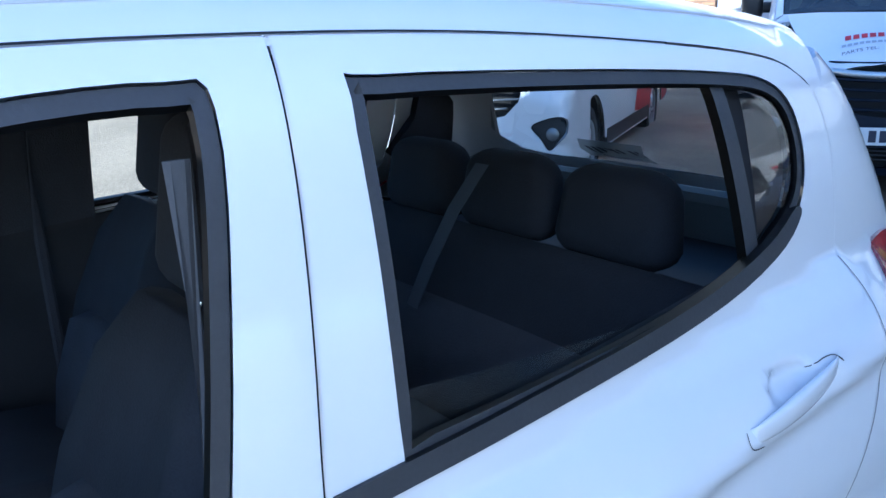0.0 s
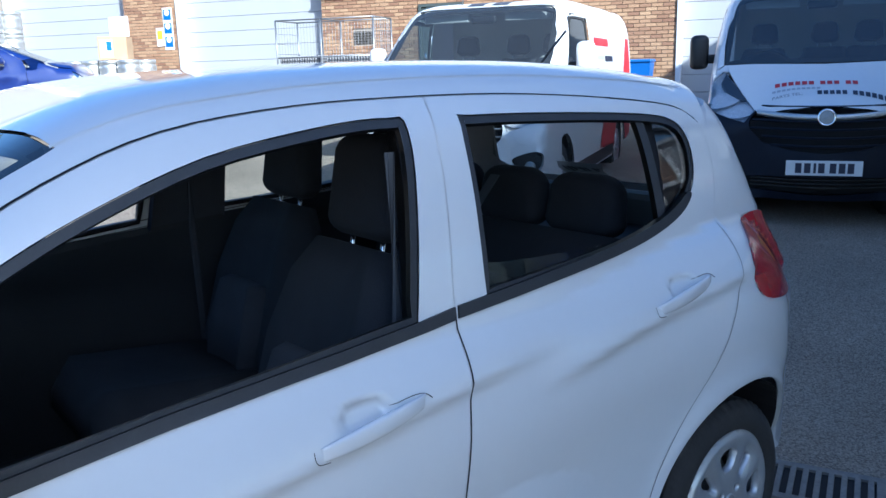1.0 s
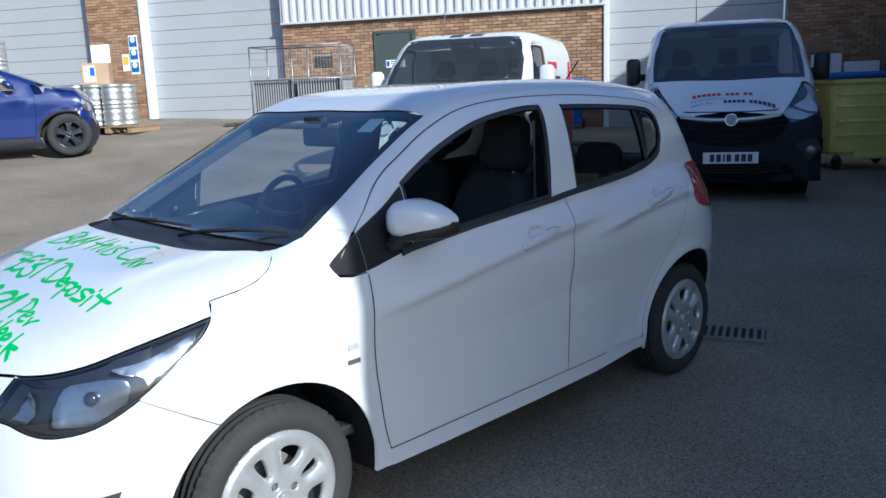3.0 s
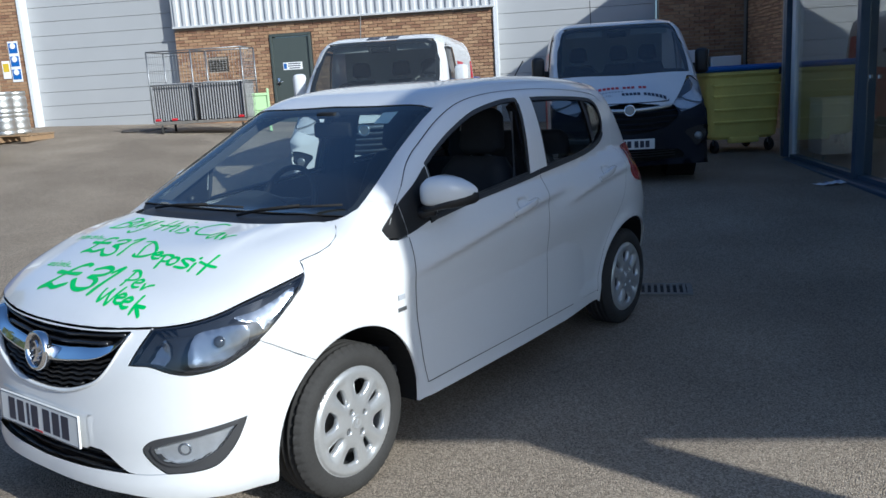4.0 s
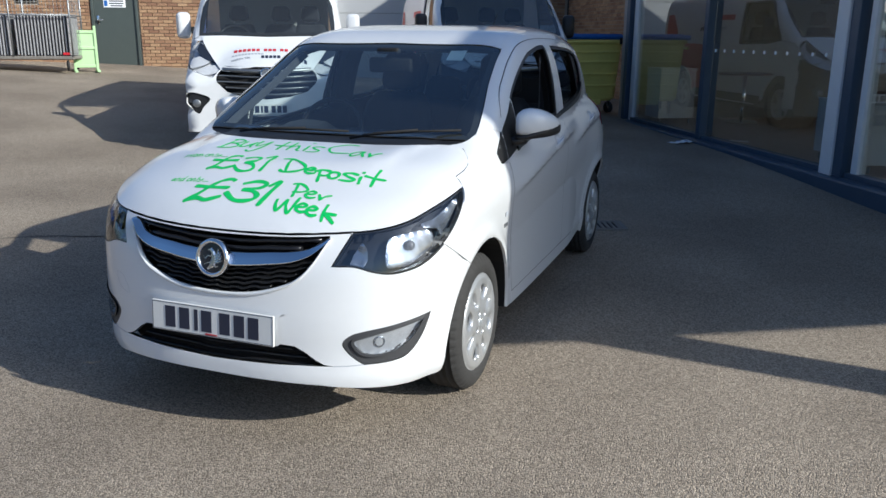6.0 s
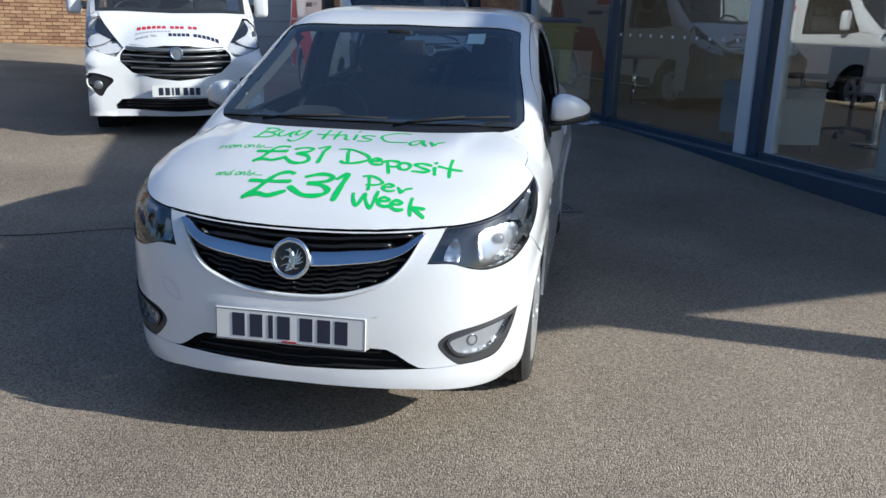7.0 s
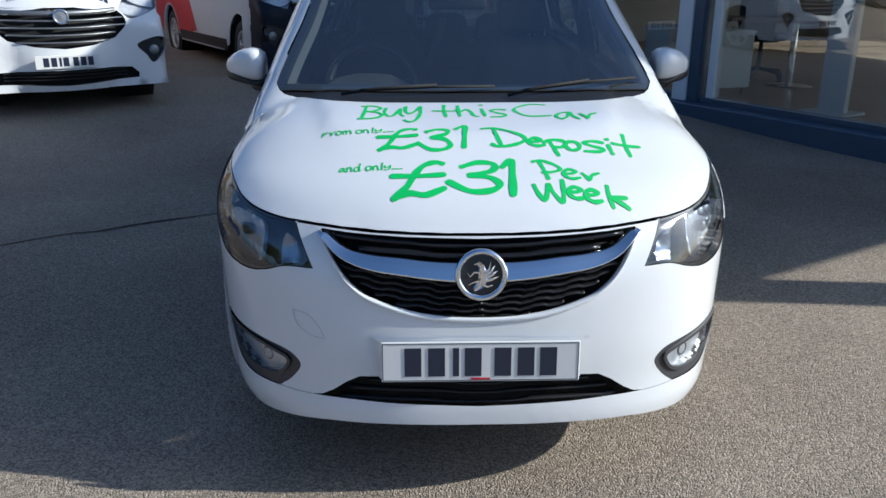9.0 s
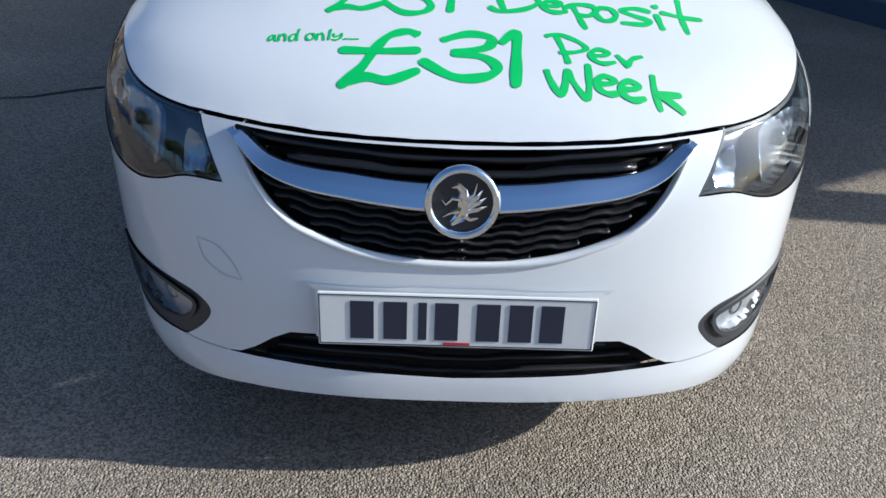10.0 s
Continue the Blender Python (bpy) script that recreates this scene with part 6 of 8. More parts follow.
def roller(s0, s1, z0, z1, depth=0.22, rib=0.335):
    """A white roller door of broad ribbed slats in a recess, with its side posts."""
    dr = new("roller_door")
    dr.parent, dr.empty_display_size = wall, 0.2
    z, k = z0, 0
    while z < z1:
        h = min(rib, z1 - z)
        bm = box_bm((s0 + s1) / 2, depth + 0.02, z + h / 2, s1 - s0, 0.04, h - 0.007, 0.008)
        part("slat", bm, M["roller"], dr)
        z += rib
    part("door_backing", box_bm((s0 + s1) / 2, depth + 0.07, (z0 + z1) / 2, s1 - s0, 0.04, z1 - z0), M["steel"], dr)
    part("bottom_rail", box_bm((s0 + s1) / 2, depth, z0 + 0.04, s1 - s0, 0.05, 0.08, 0.01), M["steel"], dr)
    for s in (s0,):
        part("door_post", box_bm(s, depth / 2, (z0 + z1) / 2, 0.1, depth + 0.08, z1 - z0, 0.01), M["frame_white"], dr)
    return dr


roller(-9.3, -5.55, 0.9, 6.4)
roller(-3.93, -0.15, 0.8, 6.4)
roller(7.45, 11.0, 0.25, 6.4)
# ribbed white cladding above the bricks
bm = bmesh.new()
prof, s = [], -0.12
while s < 7.42:
    for ds, y in ((0.0, -0.06), (0.05, -0.06), (0.08, -0.1), (0.15, -0.1), (0.18, -0.06)):
        prof.append((s + ds, y))
    s += 0.2
lo = [bm.verts.new((a, b, 3.1)) for a, b in prof]
hi = [bm.verts.new((a, b, 6.4)) for a, b in prof]
for k in range(len(prof) - 1):
    bm.faces.new((lo[k], lo[k + 1], hi[k + 1], hi[k]))
part("cladding", bm, M["clad"], wall)
part("cladding_trim", box_bm(3.65, -0.06, 3.1, 7.54, 0.1, 0.05, 0.006), M["clad"], wall)
wall_slab(-0.12, 7.42, 3.12, 6.5, "cladding_core", M["steel"], 0.0)
wall_slab(-18, 20.0, 6.4, 6.8, "eaves", M["clad"], -0.15)
part("downpipe", cyl_bm((12.95, -0.07, 0.1), (12.95, -0.07, 6.0), 0.06, 12), M["black"], wall, "", True)

door = thing("door_1", "grey-green steel fire door with a small notice, closed", "door", WALL, "structure")
part("door_leaf", box_bm(2.66, 0.03, 1.74, 0.86, 0.05, 1.98, 0.006), M["door_green"], door)
fr = box_bm(2.2, 0.02, 1.75, 0.06, 0.1, 2.06, 0.006)
box_bm(3.12, 0.02, 1.75, 0.06, 0.1, 2.06, 0.006, fr)
box_bm(2.66, 0.02, 2.78, 0.98, 0.1, 0.06, 0.006, fr)
part("door_frame", fr, M["door_green"], door)
bm = cyl_bm((2.3, 0.0, 1.72), (2.3, -0.06, 1.72), 0.012, 8)
tube_bm([(2.3, -0.05, 1.72), (2.42, -0.05, 1.72)], 0.011, 8, bm)
box_bm(2.3, -0.0, 1.72, 0.05, 0.012, 0.18, 0.004, bm)
part("door_handle", bm, M["chrome"], door, "", True)
sg = part("door_notice", box_bm(2.67, 0.0, 2.07, 0.46, 0.006, 0.17), M["paper"], door)
for k in range(3):
    part("notice_bar", box_bm(2.71, -0.004, 2.12 - 0.05 * k, 0.3 - 0.05 * (k == 2), 0.003, 0.022), M["ink"], sg)
part("notice_mark", box_bm(2.49, -0.004, 2.07, 0.07, 0.003, 0.12), M["sign_blue"], sg)

# notices on the narrow pier
sb = thing("wall_sign", "blue and white strip of safety notices", "sign", WALL)
part("sign_board", box_bm(-4.24, -0.015, 2.58, 0.26, 0.012, 0.96, 0.002), M["paper"], sb)
for k in range(3):
    part("sign_symbol", box_bm(-4.24, -0.024, 2.9 - 0.31 * k, 0.22, 0.006, 0.24, 0.02), M["sign_blue"], sb)
    part("sign_disc", lathe_bm([(0.07, 0.0), (0.07, 0.006), (0.0005, 0.006)], 16, m=Matrix.Translation((-4.24, -0.026, 2.95 - 0.31 * k)) @ Matrix.Rotation(radians(90), 4, "X")), M["paper"], sb)
wt = thing("warning_notice", "small yellow and white warning notice", "sign", WALL)
part("notice_sheet", box_bm(-4.5, -0.012, 2.4, 0.2, 0.008, 0.42), M["paper"], wt)
part("notice_mark", box_bm(-4.5, -0.018, 2.45, 0.15, 0.004, 0.2), M["sign_yellow"], wt)

# showroom: f runs along the glass front towards the camera, face at local x = 0 (front looks along -x)
FAC = Matrix.Translation((2.43, 4.15, 0)) @ pose(0, 0, 0, 0, 0, 30)
# local: x into the building, -y = f (towards the near corner)
shop = thing("showroom", "glass-fronted car showroom with blue-grey mullions", "building", FAC, "structure")
FLOOR, HEAD, TOP = 0.2, 2.53, 3.87
F0, F1, DEEP = -5.32, 5.92, 9.0


def sp(name, f0, f1, x0, x1, z0, z1, material, bevel=0.0, parent=None):
    return part(name, box_bm((x0 + x1) / 2, -(f0 + f1) / 2, (z0 + z1) / 2, x1 - x0, f1 - f0, z1 - z0, bevel), material, parent or shop)


sp("plinth", F0 - 0.2, F1, -0.16, 0.14, -0.3, FLOOR, M["frame_blue"], 0.02)
sp("showroom_floor", F0, F1, 0.14, DEEP, -0.2, FLOOR - 0.01, M["office_floor"])
sp("roof_slab", F0 - 0.2, 6.16, -0.28, DEEP, HEAD, TOP, M["frame_white"])
sp("soffit", F0, F1 - 0.1, 0.05, DEEP - 0.25, HEAD - 0.03, HEAD - 0.004, M["ceil"])
sp("back_wall", F0, -3.0, DEEP - 0.2, DEEP, FLOOR, HEAD, M["plaster"])
# unseen open bays, added so sunlight from behind brightens the interior
sp("back_wall", -3.0, F1, DEEP - 0.2, DEEP, FLOOR, 0.5, M["plaster"])
for fa in (-3.0, -1.4, 0.2, 1.8, 3.4, 5.0):
    sp("window_post", fa, fa + 0.12, DEEP - 0.18, DEEP - 0.04, 0.5, HEAD, M["frame_blue"])
sp("end_wall_far", F0 - 0.2, F0, 0.0, DEEP, -0.2, HEAD, M["plaster"])
ep = sp("glass_pane", F1 - 0.03, F1 - 0.024, 0.24, DEEP - 0.2, FLOOR, HEAD, M["shop_pane"])
ep.visible_shadow = False
sp("end_plinth", F1 - 0.14, F1 + 0.1, 0.14, DEEP - 0.2, -0.3, FLOOR, M["frame_blue"])

# the brick building that joins the showroom to the unit wall, set back from the glass
annex = thing("wall_east", "plain brick side wall in shade beyond the showroom", "wall", FAC @ pose(1.2, 12.36, 0, 0, 0, -90), "structure")
part("wall_core", box_bm(3.53, 2.6, 2.2, 7.0, 5.14, 5.4), M["mortar"], annex)
part("coping", box_bm(3.53, 2.6, 4.93, 7.1, 5.3, 0.08, 0.01), M["clad"], annex)
bricks([(0.05, 7.03, 0.1, 4.88)], [], "bricks", annex)


def mullion(f, w=0.09, white=True):
    m = new("mullion")
    m.parent, m.empty_display_size = shop, 0.1
    sp("mullion_core", f - w / 2, f + w / 2, -0.06, 0.12, FLOOR, HEAD, M["frame_blue"], 0.006, m)
    if white:
        sp("mullion_cap", f - w / 2 - 0.175, f - w / 2 - 0.005, -0.08, 0.1, FLOOR, HEAD, M["frame_white"], 0.006, m)
        sp("mullion_cap", f + w / 2 + 0.06, f + w / 2 + 0.14, 0.0, 0.1, FLOOR, HEAD, M["frame_white"], 0.006, m)


mullion(0.18, 0.12)
mullion(-2.64, 0.1, False)
mullion(-5.2, 0.12, False)
sp("mullion_cap", -5.1, -4.95, 0.0, 0.1, FLOOR, HEAD, M["frame_white"], 0.006)
mullion(2.85, 0.1, False)
sp("corner_post", F1 - 0.22, F1, 0.0, 0.22, FLOOR, HEAD, M["frame_white"], 0.01)
for f0, f1 in ((-4.95, -2.7), (-2.58, -0.06), (0.26, 2.78), (2.92, 5.68)):
    pn = sp("glass_pane", f0, f1, 0.03, 0.036, FLOOR, HEAD, M["shop_pane"])
    pn.visible_shadow = False
    sp("bottom_rail", f0, f1, -0.03, 0.09, FLOOR, FLOOR + 0.05, M["frame_blue"], 0.004)
    sp("top_rail", f0, f1, -0.03, 0.09, HEAD - 0.08, HEAD, M["frame_blue"], 0.004)


# ---- vans ----
VAN_NOSE = Table((0.0, -2.4), (0.2, -2.46), (0.3, -2.5), (0.5, -2.5), (0.7, -2.47), (0.84, -2.43), (0.92, -2.38), (1.02, -2.25), (1.16, -2.0), (1.3, -1.8), (2.2, -1.4))
VAN_TAIL = Table((0.0, 2.42), (0.4, 2.5), (1.0, 2.49), (2.2, 2.4))
VAN_WIDE = Table((0.0, 0.7), (0.2, 0.76), (0.3, 0.815), (0.42, 0.815), (0.6, 0.825), (1.0, 0.845), (1.3, 0.85), (2.2, 0.8))
VAN_DECK = Table((-2.6, 0.75), (-2.45, 0.87), (-2.38, 0.925), (-2.2, 1.03), (-2.0, 1.13), (-1.85, 1.2), (-1.6, 1.28), (-1.2, 1.32), (2.6, 1.32))
VAN_CABIN = Table((-2.5, 0.7), (-2.0, 1.1), (-1.82, 1.25), (-1.5, 1.52), (-1.2, 1.76), (-1.06, 1.85), (-0.9, 1.895), (-0.5, 1.93), (0.5, 1.95), (2.2, 1.94), (2.45, 1.9), (2.6, 1.4))
VAN_CABW = Table((0.6, 0.865), (1.2, 0.86), (1.5, 0.838), (1.8, 0.808), (2.0, 0.785))


class VanShell(Shell):
    def field(self, p):
        x, y, z = abs(p[0]), p[1], p[2]
        zc = max(0.0, z)
        b = (self.y0 - y) / (self.y0 - self.nose(zc)) if y < self.y0 else ((y - self.y1) / (self.tail(zc) - self.y1) if y > self.y1 else 0.0)
        low = 9.0
        if b < 1:
            w = self.wide(zc) * (1 - sup(b, 2.05)) ** (1 / 2.2)
            c = (z - self.z1) / (self.deck(y) - self.z1)
            low = sup(x / max(w, 1e-4), 6) + sup(c, 6) - 1
        top, zt = 9.0, self.cabin(y)
        if zt > 0.8 and b < 1.3 and y < 2.5:
            c = (z - 0.7) / (zt - 0.7)
            top = sup(x / self.cab_wide(zc), 10) + sup(c, 10) - 1
        return min(low, top)


van_shell = VanShell(VAN_NOSE, VAN_TAIL, VAN_WIDE, VAN_DECK, VAN_CABIN, VAN_CABW, -1.5, 2.0, z1=0.6)


def varc(points):
    return [(radians(p[0]) * PIN, *p[1:]) for p in points]


def van(label, m, lower, grille_bar, side_stripes, roof_stripes):
    """A panel van: white body, front bumper in its own colour, glazed cab."""
    v = thing("panel_van", label, "van", m)
    S = van_shell
    WHITE = M["van_white"]
    # bonnet and screen
    bonn = both([(0.0, -2.375), (0.2, -2.365), (0.4, -2.32), (0.5, -2.26), (0.59, -2.12), (0.67, -1.98), (0.72, -1.87), (0.73, -1.82), (0.5, -1.82), (0.0, -1.835)])
    bon = S.panel("bonnet", "top", bonn, WHITE, v, step=0.07)
    scl = both([(0.0, -1.822), (0.5, -1.812), (0.755, -1.807), (0.76, -1.6), (0.735, -1.3), (0.71, -1.12), (0.56, -1.075), (0.0, -1.06)])
    glass_ob = S.panel("windscreen", "top", scl, M["van_screen"], v, step=0.1, depth=0.004, lip=0)
    glass_ob.visible_shadow = False
    S.panel("screen_border", "top", inset(scl, -0.004), M["gap"], v, holes=[inset(scl, 0.045)], step=0.06, depth=0.008, gap=0, lip=0.02)
    # roof and upper sides: rings round the cabin
    rows = []
    for y in np.linspace(-1.05, 2.42, 30):
        row = []
        for k in range(41):
            a = radians(-96 + 192 * k / 40)
            row.append(S.hit((0, y, 1.15), (math.sin(a), 0, math.cos(a)), 1.6))
        rows.append(row)
    P, N, F = [p for r in rows for p in r], [], []
    N = [S.normal(p) for p in P]
    for i in range(len(rows) - 1):
        for j in range(40):
            f = (i * 41 + j, i * 41 + j + 1, (i + 1) * 41 + j + 1, (i + 1) * 41 + j)
            q = (P[f[1]] - P[f[0]]).cross(P[f[3]] - P[f[0]])
            y0 = P[f[0]].y
            # the cab door glass stays open
            if y0 < -0.38 and abs(P[f[0]].x) > 0.6 and 1.15 < P[f[0]].z < 1.78:
                continue
            F.append(f if q.dot(N[f[0]]) > 0 else f[::-1])
    child("load_body", mesh_of("load_body", P, F, WHITE, True, N), v)
    wa = [(yc + 0.4 * math.cos(radians(t)), 0.33 + 0.4 * math.sin(radians(t))) for yc in (-1.55,) for t in range(6, 175, 8)]
    wb = [(1.55 + 0.4 * math.cos(radians(t)), 0.33 + 0.4 * math.sin(radians(t))) for t in range(6, 175, 8)]
    low = [(2.42, 0.4), (2.45, 1.14), (-0.5, 1.14), (-1.2, 1.16), (-1.5, 1.2), (-1.8, 1.17), (-1.98, 1.05), (-2.0, 0.75), (-1.97, 0.5)] + wa[::-1] + [(-0.9, 0.28), (1.0, 0.28)] + wb[::-1]
    glazing = [(-1.5, 1.2), (-0.42, 1.17), (-0.42, 1.75), (-1.0, 1.76), (-1.12, 1.7)]
    for side, sn in (("side", 1), ("right", -1)):
        S.panel("body_side", side, low, WHITE, v, step=0.1)
        pill = [(-1.86, 1.17), (-1.5, 1.2), (-1.12, 1.72), (-0.95, 1.79), (-0.4, 1.78), (-0.4, 1.86), (-0.9, 1.86), (-1.08, 1.83), (-1.3, 1.66), (-1.62, 1.36)]
        S.panel("screen_pillar", side, pill, WHITE, v, step=0.06, depth=-0.002)
        S.panel("pillar_face", "top", [(sn * x, y) for x, y in ((0.757, -1.81), (0.763, -1.6), (0.738, -1.3), (0.712, -1.1), (0.74, -1.05), (0.77, -1.12), (0.795, -1.3), (0.815, -1.6), (0.81, -1.82))], WHITE, v, step=0.06, depth=0.001)
        gl = S.panel("door_glass", side, inset(glazing, 0.01), M["pane"], v, step=0.12, depth=0.01, lip=0)
        gl.visible_shadow = False
        S.panel("glass_seal", side, inset(glazing, -0.02), M["black"], v, holes=[inset(glazing, 0.03)], step=0.1, depth=0.002)
        bm = box_bm(0, 0, 0, 0.16, 0.12, 0.3, 0.05, seg=3)
        mo = part("door_mirror", bm, M["black"] if lower is M["navy"] else WHITE, v, "", True, pose(sn * 0.99, -1.33, 1.36, 0, 0, -12 * sn))
        part("mirror_arm", box_bm(-sn * 0.1, 0.02, -0.06, 0.12, 0.05, 0.08, 0.02), M["black"], mo)
        if side_stripes:
            for z0, z1, y0, y1, c in ((1.5, 1.58, -0.1, 0.75, M["red"]), (1.36, 1.4, 0.1, 0.45, M["grey_ink"]), (1.34, 1.4, 0.5, 1.0, M["ink"])):
                S.panel("side_bar", side, [(y0, z0), (y1, z0), (y1, z1), (y0, z1)], c, v, step=0.2, depth=-0.003, gap=0, lip=0)
            round_arch = [(1.55 + 0.43 * math.cos(radians(a)), 0.33 + 0.43 * math.sin(radians(a))) for a in range(6, 175, 8)]
            red_line = [(0.2, 0.44), (0.42, 0.8), (0.75, 1.12), (1.2, 1.14), (2.36, 1.14), (2.36, 0.44)] + round_arch
            S.panel("side_panel_red", side, red_line, M["red"], v, step=0.1, depth=-0.003, gap=0, lip=0)
            S.panel("side_panel_red", side, [(1.75, 1.17), (2.3, 1.17), (2.32, 1.62), (2.1, 1.62), (1.9, 1.4)], M["red"], v, step=0.12, depth=-0.004, gap=0, lip=0)
        S.panel("sill_trim", side, [(-1.08, 0.3), (1.08, 0.3), (1.06, 0.42), (-1.06, 0.42)], M["black"], v, step=0.15, depth=-0.005, gap=0)
        for yc in (-1.55, 1.55):
            wheel(v, pose(sn * 0.73, yc, 0.33, 0, 90 * sn, 0), 0.33, 0.2, 0.21, 5)
            bm = cyl_bm((sn * 0.5, yc, 0.36), (sn * 0.825, yc, 0.36), 0.39, 24)
            bmesh.ops.delete(bm, geom=[f for f in bm.faces if abs(f.normal.x) > 0.9 and f.calc_center_median().x * sn > 0.7], context="FACES")
            part("wheel_arch_liner", bm, M["gap"], v)
    # nose
    light = curve_through(varc([(33.8, 0.81, 1), (33.5, 0.95, 1), (42, 1.01), (53, 1.1), (63, 1.19, 1), (64, 1.07), (58, 0.955), (48, 0.892), (40, 0.842)]), 4)
    grl = varc(both([(0, 0.922), (20, 0.924), (32.4, 0.928), (32.8, 0.85), (31, 0.75), (26.3, 0.658), (14, 0.606), (0, 0.582)]))
    itk = varc(both([(0, 0.405), (22, 0.405), (32, 0.397), (34.8, 0.34), (34.5, 0.3), (0, 0.272)]))
    fog = curve_through(varc([(35, 0.585), (39, 0.635), (43.5, 0.655), (46, 0.6), (43.5, 0.5), (40.3, 0.425), (38, 0.5)]), 4)
    half = varc([(0, 0.225), (30, 0.225), (60, 0.235), (63, 0.3), (62.5, 0.6), (61.8, 0.948)]) + light[24:] + light[:5] + varc([(33.2, 0.957), (32, 0.94), (20, 0.935), (0, 0.934)])
    bmpr = S.panel("front_bumper", "front", both(half), lower, v, holes=[grl, itk, fog, mirror_outline(fog)], step=0.06, gap=0.002)
    for sn in (1, -1):
        S.panel("wing_front", "front", [(sn * a, z) for a, z in varc([(62.6, 0.3), (78, 0.3), (78, 1.18), (65, 1.2), (64.6, 1.07), (58.8, 0.962), (62.2, 0.952)])], WHITE, v, step=0.1, depth=0.001)
        S.panel("wing_top", "front", [(sn * a, z) for a, z in varc([(33.5, 0.957), (42, 1.018), (53, 1.108), (63, 1.2), (78, 1.18), (78, 1.24), (64, 1.25), (52, 1.2), (42, 1.1), (33.5, 1.0)])], WHITE, v, step=0.06, depth=0.004)
    S.panel("nose_backing", "front", varc([(-62, 0.25), (62, 0.25), (62, 0.85), (39, 0.92), (-39, 0.92), (-62, 0.85)]), M["gap"], v, step=0.12, depth=0.075, gap=0, lip=0)
    for k in range(5):
        z0 = 0.846 if k == 0 and lower is M["navy"] else 0.875 - 0.06 * k
        lim = 32.0 - 0.4 * k - (k > 2) * 4 * (k - 2)
        bm = bmesh.new()
        rws = []
        for a in np.linspace(-lim, lim, 25):
            p = S.spot("front", radians(a) * PIN, z0 + (0.045 if k == 0 and lower is M["navy"] else 0.02) * (abs(a) / 37) ** 2)
            nn = S.normal(p)
            nn.z = 0
            nn.normalize()
            p -= nn * 0.01
            hh = 0.024 if k == 0 else 0.009
            rws.append([bm.verts.new(p + nn * (0.02 * math.cos(t)) + Vector((0, 0, hh * math.sin(t)))) for t in [q * math.tau / 8 for q in range(8)]])
        for u, w in zip(rws, rws[1:]):
            for q in range(8):
                bm.faces.new((u[q], u[(q + 1) % 8], w[(q + 1) % 8], w[q]))
        bmesh.ops.recalc_face_normals(bm, faces=bm.faces[:])
        part("grille_bar", bm, M["keg"] if k == 0 and lower is M["navy"] else (grille_bar if lower is not M["navy"] else M["navy"]), bmpr, "", True)
    for k in range(3):
        bm = bmesh.new()
        z0 = 0.33 + 0.028 * k
        rws = []
        for a in np.linspace(-30, 30, 17):
            p = S.spot("front", radians(a) * PIN, z0) + Vector((0, 0.03, 0))
            rws.append([bm.verts.new(p + Vector((0, dy, dz))) for dy, dz in ((-0.02, -0.004), (-0.02, 0.004), (0.02, 0.004), (0.02, -0.004))])
        for u, w in zip(rws, rws[1:]):
            for q in range(4):
                bm.faces.new((u[q], u[(q + 1) % 4], w[(q + 1) % 4], w[q]))
        part("intake_slat", bm, M["black"], bmpr)
    for hl, fg, sn in ((light, fog, 1), (mirror_outline(light), mirror_outline(fog), -1)):
        lamp = S.panel("headlight", "front", inset(hl, 0.002), M["van_lamp"], v, step=0.06, depth=0.05, gap=0, lip=-0.045)
        S.panel("lamp_lens", "front", hl, M["lens"], lamp, step=0.06, depth=0.003, lip=0).visible_shadow = False
        for a, z, ra, rz in ((39, 0.9, 0.07, 0.05), (49.5, 0.985, 0.075, 0.065)):
            c = sn * radians(a) * PIN
            S.panel("reflector", "front", [(c + ra * math.cos(t), z + rz * math.sin(t)) for t in [k * math.tau / 20 for k in range(20)]], M["van_lamp"], lamp, step=0.03, depth=0.02, gap=0, lip=0.02)
        brow = varc([(36, 0.985), (42, 1.016), (53, 1.1), (62, 1.18), (58, 1.1), (52, 1.04), (44, 0.985)])
        S.panel("lamp_brow", "front", [(sn * a, z) for a, z in brow], M["lamp_grey"], lamp, step=0.05, depth=0.008, gap=0, lip=0.03)
        fl = S.panel("fog_lamp", "front", fg, M["black"], bmpr, step=0.05, depth=0.02)
        c = S.spot("front", sn * radians(41) * PIN, 0.535)
        nn = S.normal(c)
        part("fog_lens", lathe_bm([(0.045, -0.01), (0.045, 0.006), (0.038, 0.01), (0.0005, 0.012)], 20, m=Matrix.Translation(c - nn * 0.02) @ nn.to_track_quat("Z", "Y").to_matrix().to_4x4()), M["steel"], fl, "", True)
    bp = S.spot("front", 0, 0.85) + Vector((0, -0.03, 0))
    bd = part("badge", lathe_bm([(0.062, -0.03), (0.065, 0.0), (0.06, 0.008), (0.052, 0.008), (0.048, 0.0)], 28), M["chrome"], v, "round chrome badge", True, Matrix.Translation(bp) @ Matrix.Rotation(radians(84), 4, "X"))
    part("badge_disc", lathe_bm([(0.05, 0.0), (0.0005, 0.003)], 20), M["steel"], bd)
    pl = part("number_plate", box_bm(0, 0, 0, 0.522, 0.008, 0.112, 0.004), M["plate"], v, "white plate with plain dark bars", False, Matrix.Translation(S.spot("front", 0, 0.48) + Vector((0, -0.012, 0))))
    for k, x in enumerate((-0.174, -0.112, -0.061, -0.016, 0.062, 0.123, 0.182)):
        part("plate_bar", box_bm(x, -0.005, 0.0, 0.018 if k == 2 else 0.044, 0.002, 0.074), M["ink"], pl)
